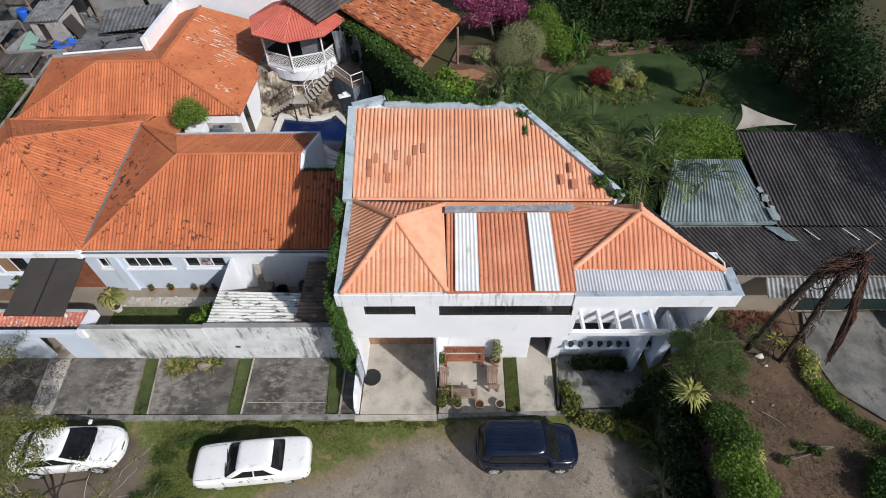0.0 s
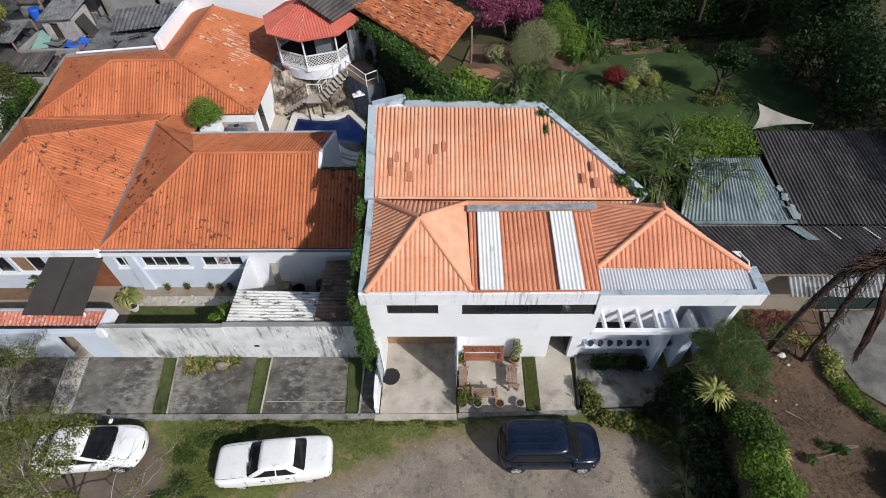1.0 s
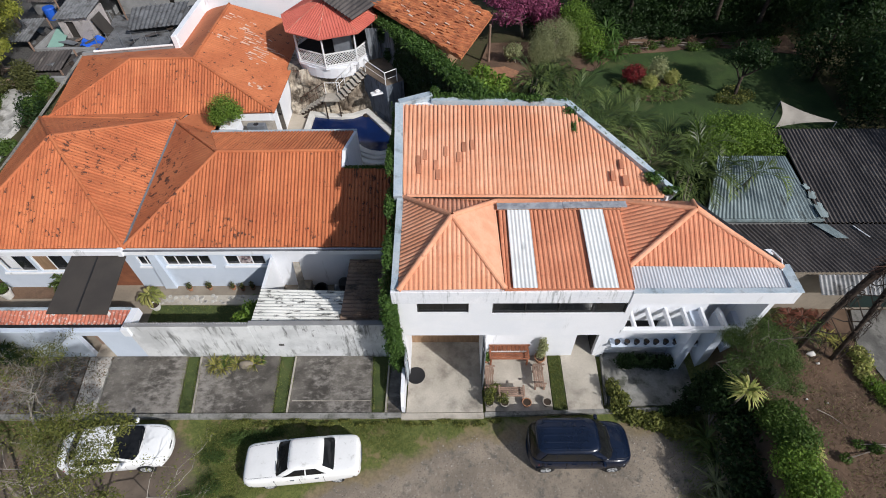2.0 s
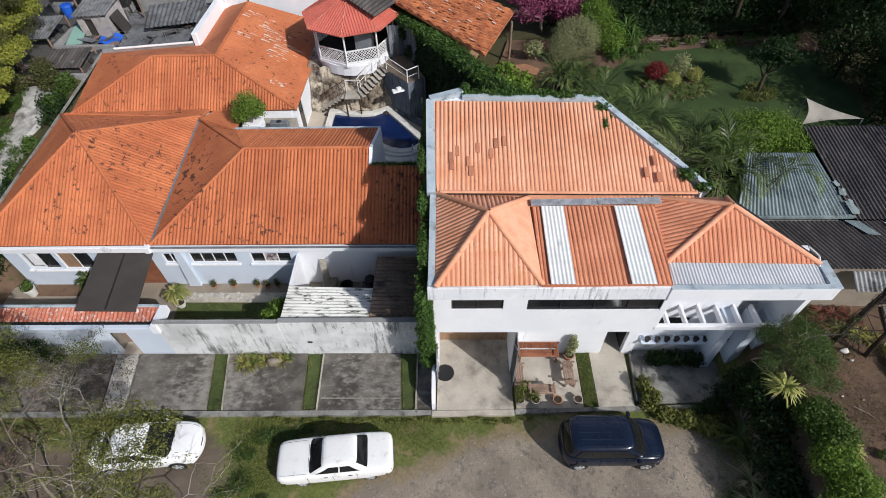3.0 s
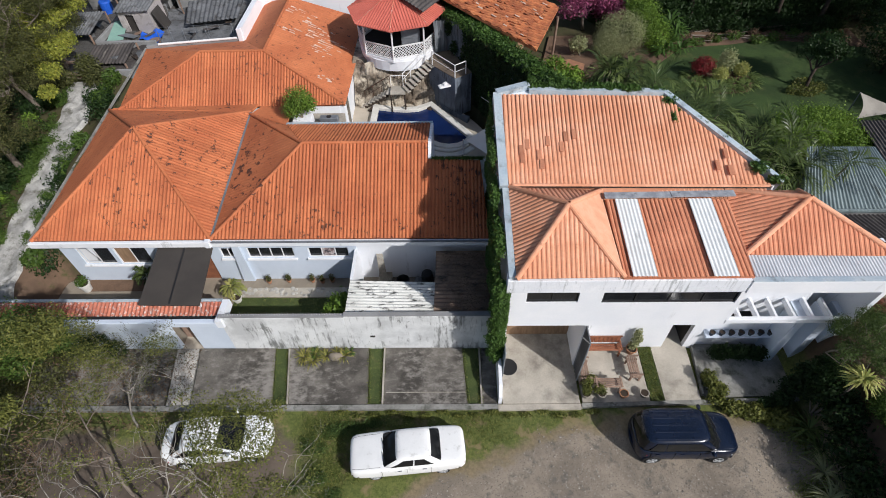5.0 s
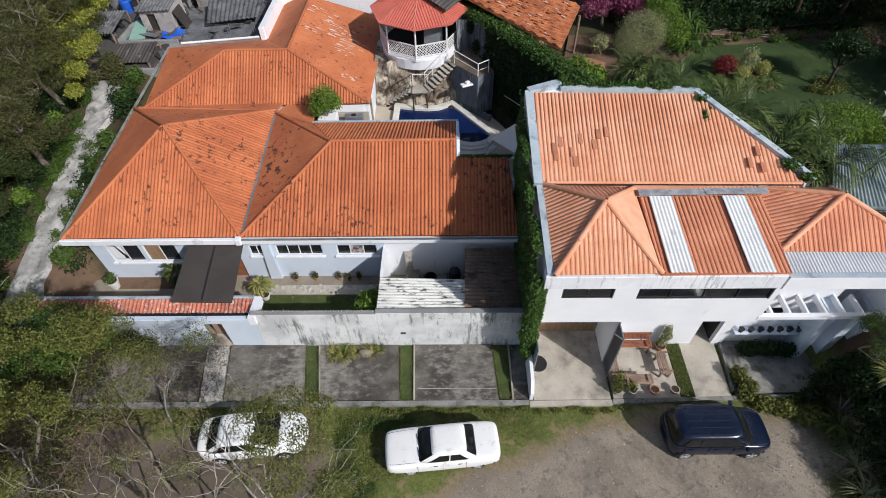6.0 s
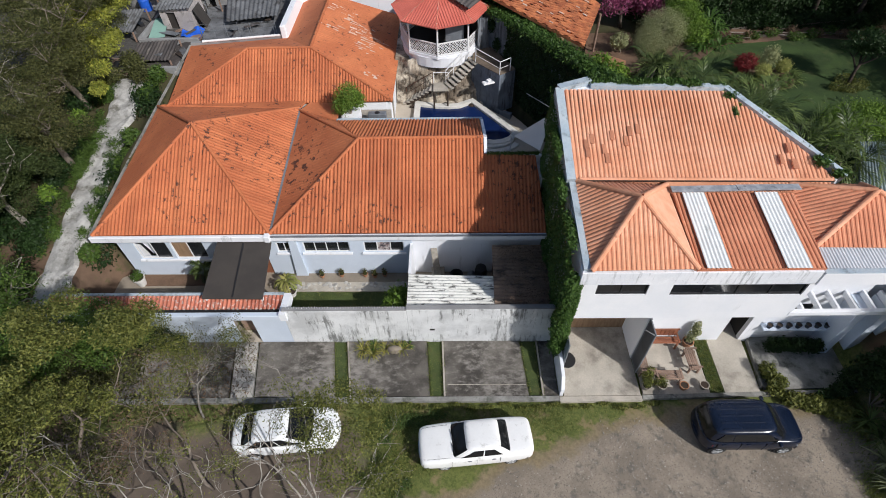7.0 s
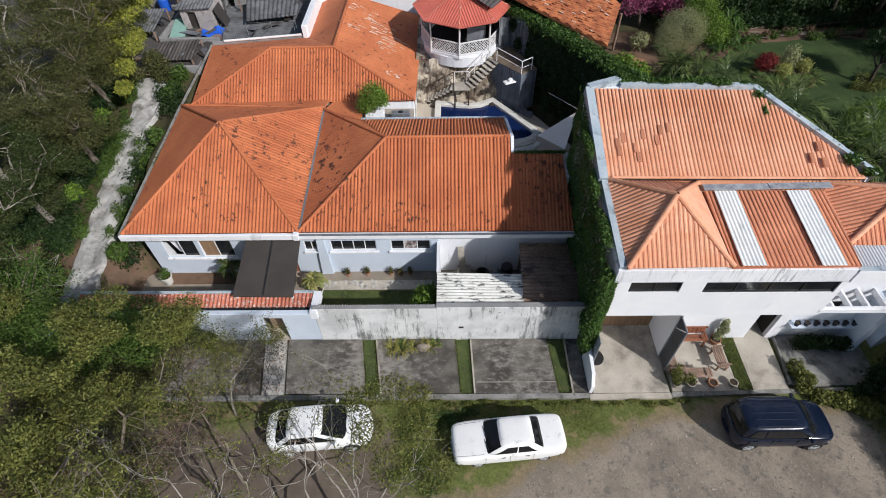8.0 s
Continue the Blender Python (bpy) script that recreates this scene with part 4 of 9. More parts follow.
# ---- foliage tools ----
def leaves_in(blobs, count, size, flat=0.0, shell=0.55, lean=None):
    """Folded leaf blades scattered through ellipsoids (x, y, z, rx, ry, rz), denser near their skin. Vertices and faces."""
    blobs = np.array(blobs, dtype=float)
    weight = (blobs[:, 3] * blobs[:, 4] * blobs[:, 5]) ** (2 / 3)
    pick = nrng.choice(len(blobs), count, p=weight / weight.sum())
    d = nrng.normal(size=(count, 3))
    d /= np.linalg.norm(d, axis=1)[:, None]
    r = shell + (1 - shell) * nrng.random(count) ** 0.6
    r *= 1 + 0.14 * nrng.normal(size=count)
    p = blobs[pick, :3] + d * blobs[pick, 3:] * r[:, None]
    return blades(p, d + np.array([0, 0, 0.5]), size, flat)


def blades(p, out, size, flat=0.0):
    """A leaf at each point p, facing roughly along out: a long rhombus with a fold."""
    n = len(p)
    out = out / np.maximum(np.linalg.norm(out, axis=1), 1e-6)[:, None]
    nor = out + (1 - flat) * 0.9 * nrng.normal(size=(n, 3))
    nor /= np.linalg.norm(nor, axis=1)[:, None]
    a = np.cross(nor, nrng.normal(size=(n, 3)))
    a /= np.linalg.norm(a, axis=1)[:, None]
    b = np.cross(nor, a)
    s = (size * (0.6 + 0.8 * nrng.random(n)))[:, None]
    v = np.stack([p - a * s, p + b * s * 0.42 + nor * s * 0.12, p + a * s, p - b * s * 0.42 + nor * s * 0.12], 1).reshape(-1, 3)
    f = np.arange(4 * n).reshape(n, 4)
    return v, f


def join(*sets):
    vs, fs, k = [], [], 0
    for v, f in sets:
        vs.append(v)
        fs.append(np.asarray(f) + k)
        k += len(v)
    return np.concatenate(vs), np.concatenate(fs)


def limbs(base, top, spread, depth, radius, r=None, twist=0.35, forks=(2, 3, 3)):
    """A trunk from base to top that forks again and again. A Shape and the twig ends."""
    r = r or rng
    s, tips = Shape(), []

    def grow(a, d, length, rad, level):
        pts, radii = [a], [rad]
        steps = 4 if level < 2 else 5
        for k in range(steps):
            d = (d + Vector([r.uniform(-twist, twist) for _ in range(3)]) * 0.35).normalized()
            pts.append(pts[-1] + d * length / steps)
            radii.append(rad * (1 - 0.32 * (k + 1) / steps))
        s.tube(pts, radii, 7 if level == 0 else 5, caps=level == 0)
        if level >= depth:
            tips.append(pts[-1])
            tips.append(pts[2])
            return
        for k in range(r.choice(forks) if level else 4):
            side = Vector((r.uniform(-1, 1), r.uniform(-1, 1), r.uniform(-0.15, 0.75))).normalized()
            grow(pts[-1 if k < 2 else 3], (d * (1 - spread) + side * spread).normalized(), length * r.uniform(0.55, 0.82), radii[-1] * 0.80, level + 1)

    base, top = Vector(base), Vector(top)
    grow(base, (top - base).normalized(), (top - base).length, radius, 0)
    return s, tips


def tree(base, top, label, leaf, bark, spread=0.6, depth=3, radius=0.16, per_tip=60, clump=0.55, size=0.09, extra=(), extra_count=0, seed=1, name="tree", bare=0.0, twist=0.35, forks=(2, 3, 3)):
    r = random.Random(seed)
    t = thing(name, base, label, "tree")
    s, tips = limbs(base, top, spread, depth, radius, r, twist, forks)
    part("trunk", s, bark, t, smooth=True)
    tips = [p for p in tips if r.random() >= bare]
    blobs = [(p.x, p.y, p.z, clump * r.uniform(0.6, 1.3), clump * r.uniform(0.6, 1.3), clump * r.uniform(0.4, 0.8)) for p in tips]
    sets = []
    if blobs and per_tip:
        sets.append(leaves_in(blobs, per_tip * len(blobs), size, shell=0.1))
    if len(extra):
        sets.append(leaves_in(list(extra), extra_count, size, shell=0.5))
    if sets:
        part("crown", join(*sets), leaf, t)
    return t


def bush(base, blobs, count, size, leaf, label, name="bush", category="bush", stems=5, shell=0.5):
    b = thing(name, base, label, category)
    s = Shape()
    for k in range(stems):
        x, y, z, rx, ry, rz = blobs[k % len(blobs)]
        s.tube([base, (base[0] * 0.5 + x * 0.5 + rng.uniform(-0.1, 0.1), base[1] * 0.5 + y * 0.5, (base[2] + z) / 2), (x + rng.uniform(-rx, rx) * 0.5, y + rng.uniform(-ry, ry) * 0.5, z + rz * 0.3)], [0.035, 0.025, 0.012], 5)
    part("stem", s, BARK, b)
    part("foliage", leaves_in(blobs, count, size, shell=shell), leaf, b)
    return b


def frond(sets, at, heading, length, rise, droop, width, leaflets=16, thin=0.045):
    """One feathered palm leaf: a rib and pairs of narrow leaflets held in a V, all one piece. Adds vertices and faces to sets."""
    at = np.array(at, float)
    h = np.array([math.cos(heading), math.sin(heading), 0.0])
    side = np.array([-h[1], h[0], 0.0])
    ts = np.linspace(0, 1, leaflets + 1)
    rib = np.array([at + h * length * (t - 0.15 * t * t) + np.array([0, 0, rise * t - droop * t * t]) for t in ts])
    v = [p + sgn * side * 0.014 * (1 - 0.6 * t) for p, t in zip(rib, ts) for sgn in (-1, 1)]
    f = [(2 * i, 2 * i + 1, 2 * i + 3, 2 * i + 2) for i in range(leaflets)]
    fold = nrng.uniform(-0.1, 0.25)
    for i in range(2, leaflets + 1):
        t = ts[i]
        w = width * math.sin(math.pi * min(1, 0.14 + 0.80 * t)) ** 0.6
        d = (rib[i] - rib[i - 1]) / np.linalg.norm(rib[i] - rib[i - 1])
        for k, sgn in ((0, -1), (1, 1)):
            tip = rib[i] + sgn * side * w * (0.62 + 0.08 * nrng.normal()) + d * w * (0.85 + 0.1 * nrng.normal()) + np.array([0, 0, (fold - 0.10) * w + 0.10 * w * nrng.normal()])
            mid = rib[i] * 0.6 + tip * 0.4 + np.array([0, 0, 0.10 * w])
            n = len(v)
            v += [mid - d * thin, tip, mid + d * thin]
            f.append((2 * i + k, n, n + 1, n + 2))
    sets.append((np.array(v), np.array(f)))


def palm(base, crown_z, fronds, length, leaf, label, rise=0.7, droop=1.1, width=0.45, trunk=0.05, name="palm", category="palm", leaflets=16, stems=1, spread=0.0):
    p = thing(name, base, label, category, group="clumping palms" if stems > 1 else "")
    s = Shape()
    sets = []
    for k in range(stems):
        ox, oy = (rng.uniform(-spread, spread), rng.uniform(-spread, spread)) if stems > 1 else (0, 0)
        top = (base[0] + ox * 1.5, base[1] + oy * 1.5, crown_z + rng.uniform(-0.3, 0.3) * (stems > 1))
        s.tube([(base[0] + ox * 0.4, base[1] + oy * 0.4, base[2]), ((base[0] + ox * 0.5 + top[0]) / 2, (base[1] + oy * 0.5 + top[1]) / 2, (base[2] + top[2]) / 2), top], [trunk * 1.2, trunk, trunk * 0.8], 7)
        for j in range(fronds):
            frond(sets, top, 2 * math.pi * (j + rng.uniform(-0.3, 0.3)) / fronds, length * rng.uniform(0.75, 1.1), rise * rng.uniform(0.5, 1.3), droop * rng.uniform(0.7, 1.2), width, leaflets)
    part("stem", s, BARK, p)
    part("frond", join(*sets), leaf, p, kind="stuff")
    return p


def rosette(base, count, length, leaf, label, name="agave", category="plant", width=0.07, rise=0.9, spread=1.0, parent=None):
    """A tuft of long arching strap leaves."""
    quads = []
    for k in range(count):
        a = rng.uniform(0, 2 * math.pi)
        h = np.array([math.cos(a), math.sin(a), 0])
        side = np.array([-h[1], h[0], 0])
        L, up = length * rng.uniform(0.7, 1.1), rise * rng.uniform(0.25, 1.2)
        p0 = np.array(base, float) + h * 0.04
        pts = [p0 + h * L * spread * t + np.array([0, 0, L * (up * t - 0.75 * up * t * t - 0.12 * t * t)]) for t in (0, 0.35, 0.7, 1.0)]
        for i, (w0, w1) in enumerate(((0.7, 1.0), (1.0, 0.75), (0.75, 0.05))):
            quads.append([pts[i] - side * width * w0 / 2, pts[i] + side * width * w0 / 2, pts[i + 1] + side * width * w1 / 2, pts[i + 1] - side * width * w1 / 2])
    q = np.array(quads).reshape(-1, 3)
    f = np.arange(len(q)).reshape(-1, 4)
    if parent:
        return part("leaf_tuft", (q, f), leaf, parent, kind="stuff")
    plant = thing(name, tuple(base), label, category, group=name + " clumps")
    part("leaf_tuft", (q, f), leaf, plant, kind="stuff")
    return plant


def grass_patch(name, polygon, count, height, label, z=None, leaf=None):
    """Grass blades over a convex polygon of the plan, one object of stuff."""
    poly = np.array(polygon, float)
    lo, hi = poly.min(0), poly.max(0)
    p = lo + (hi - lo) * nrng.random((count * 3, 2))
    inside = np.ones(len(p), bool)
    for a, b in zip(poly, np.roll(poly, -1, 0)):
        inside &= (b[0] - a[0]) * (p[:, 1] - a[1]) - (b[1] - a[1]) * (p[:, 0] - a[0]) >= 0
    p = p[inside][:count]
    if z is None:
        patchy = np.sin(1.9 * p[:, 0] + 0.8 * p[:, 1]) + np.sin(2.7 * p[:, 1] - 1.3 * p[:, 0] + 1.0) + 0.9 * nrng.normal(size=len(p))
        p = p[patchy > -0.25]
        p = p + nrng.normal(size=p.shape) * 0.22
    k = len(p)
    zz = ground_height(p[:, 0], p[:, 1]) if z is None else np.full(k, z)
    root = np.column_stack([p, zz])
    a = nrng.random(k) * 2 * np.pi
    side = np.column_stack([np.cos(a), np.sin(a), np.zeros(k)])
    hgt = height * (0.5 + nrng.random(k))[:, None]
    bend = np.column_stack([nrng.normal(size=(k, 2)) * 0.5, np.ones(k)]) * hgt
    w = 0.008 + 0.008 * nrng.random((k, 1))
    v = np.stack([root - side * w, root + side * w, root + bend + side * w * 0.2, root + bend - side * w * 0.2], 1).reshape(-1, 3)
    return part(name, (v, np.arange(4 * k).reshape(k, 4)), leaf or GRASS, label=label, kind="stuff", category="grass")


# ---- forecourt in front of the walled garden ----
def slab_at(name, pts, z, label, material, category="pavement"):
    return solo(name, Shape().prism(pts, z - 0.25, z), material, label, category, kind="structure")


slab_at("pavement", [(-18.5, 9.15), (-15.03, 9.15), (-15.45, 11.85), (-18.9, 11.85)], 0.10, "dark-stained concrete parking slab", SLAB)
slab_at("pavement", [(-14.30, 9.15), (-10.95, 9.15), (-11.15, 11.85), (-14.80, 11.85)], 0.10, "dark-stained concrete parking slab", SLAB)
slab_at("pavement", [(-10.30, 9.15), (-6.72, 9.15), (-6.92, 11.85), (-10.42, 11.85)], 0.105, "dark-stained concrete parking slab", SLAB)
slab_at("pavement", [(-27.0, 9.0), (-19.62, 9.0), (-20.05, 11.85), (-27.0, 11.85)], 0.09, "dark concrete slab under trees", SLAB)
slab_at("pavement", [(-6.12, 9.15), (-5.47, 9.15), (-5.47, 11.85), (-6.12, 11.85)], 0.06, "dark concrete gutter strip beside the house", SLAB)
slab_at("kerb", [(-27.0, 8.82), (-5.46, 8.92), (-5.46, 9.13), (-27.0, 9.03)], 0.15, "weathered concrete kerb", KERB, "kerb")
slab_at("kerb", [(-5.44, 8.86), (-1.98, 8.92), (-1.98, 9.13), (-5.44, 9.10)], 0.14, "pale concrete kerb of the driveway", PALE_SLAB, "kerb")
slab_at("kerb", [(-1.94, 8.98), (7.2, 9.25), (7.2, 9.42), (-1.94, 9.16)], 0.13, "dark weathered concrete kerb", KERB, "kerb")
slab_at("driveway", [(-5.24, 9.14), (-2.0, 9.16), (-2.06, 14.7), (-5.14, 14.7)], 0.11, "pale concrete driveway into the garage", PALE_SLAB)
slab_at("patio", [(-1.88, 9.20), (0.95, 9.22), (0.98, 11.84), (-1.88, 11.84)], 0.12, "pale concrete patio with dark stains", PALE_SLAB)
slab_at("path", [(1.58, 9.24), (3.08, 9.30), (3.25, 14.0), (1.62, 14.0)], 0.12, "pale concrete path to the house door", PALE_SLAB)
slab_at("terrace", [(3.32, 9.45), (7.1, 9.5), (7.3, 12.0), (3.5, 12.0)], 0.09, "grey concrete terrace below the pergola", KERB)
part("flower_bed_edge", Shape().bar((3.2, 9.5, 0.12), (3.45, 12.0, 0.12), 0.08, 0.2), KERB, label="thin dark concrete edging", kind="structure", category="kerb")


for a, b in (((-14.36, 9.15, 0.07), (-14.80, 11.84, 0.07)), ((-10.32, 9.15, 0.07), (-10.43, 11.84, 0.07)), ((-6.12, 9.15, 0.08), (-6.14, 11.84, 0.08))):
    solo("edging", Shape().bar(a, b, 0.07, 0.14), PALE_SLAB, "pale concrete edging of a parking slab", "kerb", kind="structure")
solo("joint", Shape().box(-10.2, -6.8, 9.66, 9.69, 0.10, 0.109), PALE_SLAB, "pale joint across a parking slab", "joint", kind="structure")


def cells(seeds, outline, gap):
    """The convex plots nearest to each seed within a convex outline, each drawn in by half a joint."""
    out = []
    for i, (px, py) in enumerate(seeds):
        poly = list(outline)
        cuts = [(qx - px, qy - py, (px + qx) / 2, (py + qy) / 2) for j, (qx, qy) in enumerate(seeds) if j != i]
        for nx, ny, mx, my in cuts:
            d = math.hypot(nx, ny)
            mx, my = mx - nx / d * gap / 2, my - ny / d * gap / 2
            side = [(x - mx) * nx + (y - my) * ny for x, y in poly]
            kept = []
            for k in range(len(poly)):
                (x0, y0), (x1, y1), s0, s1 = poly[k - 1], poly[k], side[k - 1], side[k]
                if s0 * s1 < 0:
                    f = s0 / (s0 - s1)
                    kept.append((x0 + (x1 - x0) * f, y0 + (y1 - y0) * f))
                if s1 <= 0:
                    kept.append((x1, y1))
            poly = kept
            if len(poly) < 3:
                break
        if len(poly) >= 3:
            out.append(poly)
    return out


def build_flag_path():
    """Crazy paving of pale stones with dark joints from the kerb to the gate."""
    bed = slab_at("path", [(-19.55, 9.06), (-18.56, 9.10), (-18.95, 11.85), (-20.0, 11.85)], 0.085, "crazy-paved stone path to the garden gate", KERB)
    ORIGIN[bed.name] = Vector(bed.location)
    r = random.Random(3)
    seeds = []
    for j in range(11):
        f = (j + 0.5) / 11
        for i in range(4):
            seeds.append((-19.40 - 0.42 * f + 0.245 * (i + 0.5 * (j % 2) - 0.25) + r.uniform(-0.075, 0.075), 9.12 + 2.68 * f + r.uniform(-0.08, 0.08)))
    for poly in cells(seeds, [(-19.52, 9.08), (-18.60, 9.12), (-18.98, 11.82), (-19.96, 11.82)], 0.024):
        part("flagstone", Shape().prism(poly, 0.05, 0.10 + r.uniform(0, 0.012)), FLAG, bed)


build_flag_path()
for pts in ([(-15.0, 9.15), (-14.4, 9.15), (-14.84, 11.84), (-15.42, 11.84)], [(-10.92, 9.15), (-10.34, 9.15), (-10.46, 11.84), (-11.12, 11.84)], [(-6.69, 9.15), (-6.15, 9.15), (-6.15, 11.84), (-6.89, 11.84)]):
    slab_at("lawn", pts, 0.05, "narrow strip of mown grass between slabs", SHORT_GRASS, "lawn")
    grass_patch("grass", pts, 350, 0.03, "short green grass strip", z=0.05)
    for i, j in ((0, 3), (1, 2)):
        # ragged tufts over both edges of the strip
        (x0, y0), (x1, y1) = pts[i], pts[j]
        grass_patch("grass", [(x0 - 0.10, y0), (x0 + 0.10, y0), (x1 + 0.10, y1), (x1 - 0.10, y1)], 420, 0.05, "ragged grass over a slab's edge", z=0.09)
slab_at("lawn", [(1.0, 9.22), (1.55, 9.24), (1.58, 11.84), (1.02, 11.84)], 0.10, "narrow grass strip beside the path", SHORT_GRASS, "lawn")
grass_patch("grass", [(1.0, 9.22), (1.55, 9.24), (1.58, 11.84), (1.02, 11.84)], 1800, 0.06, "short green grass strip", z=0.10)


# ---- boundary wall, gate and garden court ----
def build_boundary():
    w = thing("boundary_wall", (-11.4, 11.95, 0), "weathered white garden wall with black mould streaks", "wall", kind="structure")
    part("wall", Shape().box(-17.3, -11.95, 11.86, 12.06, 0, 2.55, 0.02).box(-11.95, -5.5, 11.86, 12.10, 0, 2.62, 0.02), OLD_WALL, w)
    part("wall_cap", Shape().box(-17.3, -11.95, 11.87, 12.05, 2.55, 2.60).box(-11.95, -5.5, 11.87, 12.09, 2.62, 2.66), ROUGH_WALL, w, "dark weathered wall top")
    part("wall_hole", Shape().box(-10.98, -10.76, 11.845, 11.87, 1.02, 1.14), DARK, w)
    for k in range(46):
        x = -17.1 + k * 0.112
        part("spike", Shape().tube([(x, 11.98, 2.53), (x + rng.uniform(-0.02, 0.02), 11.98 + rng.uniform(-0.03, 0.03), 2.76)], [0.010, 0.003], 4), WHITE_METAL, w)
    g = thing("garden_gate", (-22, 12.3, 0), "pale blue gate portico with a narrow red tile roof", "gate", kind="structure")
    part("gate_wall", wall_x(Shape(), -28.0, -17.3, 11.88, 12.08, 0, 2.02, [(-19.75, -18.78, 0, 1.95)]), PALE_BLUE, g)
    part("reveal", Shape().box(-18.78, -18.70, 12.08, 12.7, 0, 2.0), DOOR_TAN, g)
    part("door", Shape().box(-19.75, -18.78, 12.5, 12.56, 0.05, 1.95, 0.01), OLD_WOOD, g, "dark wooden garden door")
    part("beam", Shape().box(-28.0, -17.424, 11.745, 11.98, 2.04, 2.36, 0.02), PALE_BLUE, g, "pale blue front beam")
    part("end_block", Shape().add([(-17.42, 11.74, 2.0), (-17.12, 11.74, 2.0), (-17.12, 12.95, 2.0), (-17.42, 12.95, 2.0), (-17.42, 11.74, 2.50), (-17.12, 11.74, 2.50), (-17.12, 12.95, 2.42), (-17.42, 12.95, 2.42)],
         [(3, 2, 1, 0), (4, 5, 6, 7), (0, 1, 5, 4), (1, 2, 6, 5), (2, 3, 7, 6), (3, 0, 4, 7)]), WHITE, g, "white end block")
    part("flat_gutter", Shape().box(-28.0, -17.42, 11.98, 12.26, 2.04, 2.16), BLACK_METAL, g, "dark gutter strip")
    poly = [(-28.0, 12.26, 2.14), (-17.44, 12.26, 2.14), (-17.44, 12.86, 2.36), (-28.0, 12.86, 2.36)]
    roof = part("roof", Shape().slab(poly, 0.08), PINK_TILE, g, "red tile strip with white mortar ends")
    tile_rows(roof, poly, (1, 0, 0), 0.18, 0.066, PINK_TILE, course=0.35)
    for k in range(52):
        x = -27.8 + k * 0.2
        if rng.random() < 0.65:
            part("mortar_end", Shape().box(x - 0.03, x + rng.uniform(0.0, 0.05), 12.24, 12.28 + rng.uniform(0, 0.06), 2.15, 2.20), FLAG, roof)
    part("ridge_wall", Shape().box(-28.0, -17.42, 12.86, 13.0, 2.1, 2.44, 0.02), PARAPET, g)
    c = thing("canopy", (-19.5, 14, 0), "flat dark brown canopy between gate and house", "canopy")
    part("deck", Shape().slab([(-18.35, 15.36, 3.14), (-20.9, 15.45, 3.14), (-20.90, 12.50, 2.66), (-18.22, 12.46, 2.66)], 0.07), CANOPY, c)
    part("seam", Shape().bar((-19.62, 15.3, 3.16), (-19.55, 12.55, 2.69), 0.06, 0.03), BLACK_METAL, c)
    for x in (-20.8, -18.35):
        part("post", Shape().box(x - 0.05, x + 0.05, 12.62, 12.72, 2.3, 2.64), WHITE_METAL, c)
    slab_at("threshold", [(-19.76, 11.86), (-18.76, 11.86), (-18.76, 12.52), (-19.76, 12.52)], 0.075, "beige concrete threshold of the garden gate", COURT)
    slab_at("court", [(-28.0, 12.08), (-5.5, 12.08), (-5.5, 17.6), (-28.0, 17.6)], 0.03, "beige and brown plastered garden court", TAUPE)
    slab_at("lawn", [(-18.1, 12.12), (-12.0, 12.12), (-12.0, 14.70), (-18.1, 14.74)], 0.06, "small shaded lawn behind the garden wall", SHORT_GRASS, "lawn")
    grass_patch("grass", [(-18.1, 12.12), (-12.0, 12.12), (-12.0, 14.70), (-18.1, 14.74)], 5000, 0.05, "short green grass", z=0.06)
    bed = slab_at("path", [(-17.9, 14.78), (-12.2, 14.78), (-12.2, 15.35), (-17.9, 15.35)], 0.05, "white pebble stone path along the house", PALE_SLAB)
    r = random.Random(5)
    for k in range(60):
        x, y, s = r.uniform(-17.8, -12.4), r.uniform(14.85, 15.3), r.uniform(0.06, 0.12)
        part("flagstone", Shape().lathe(x, y, [(s, 0.04), (s * 0.95, 0.075), (s * 0.5, 0.085)], 7), FLAG, bed)
    # planting bed under the big windows
    slab_at("lawn", [(-25.9, 15.2), (-21.0, 15.2), (-21.0, 15.9), (-25.9, 15.9)], 0.06, "narrow earth bed under the windows", SOIL, "flower bed")


build_boundary()


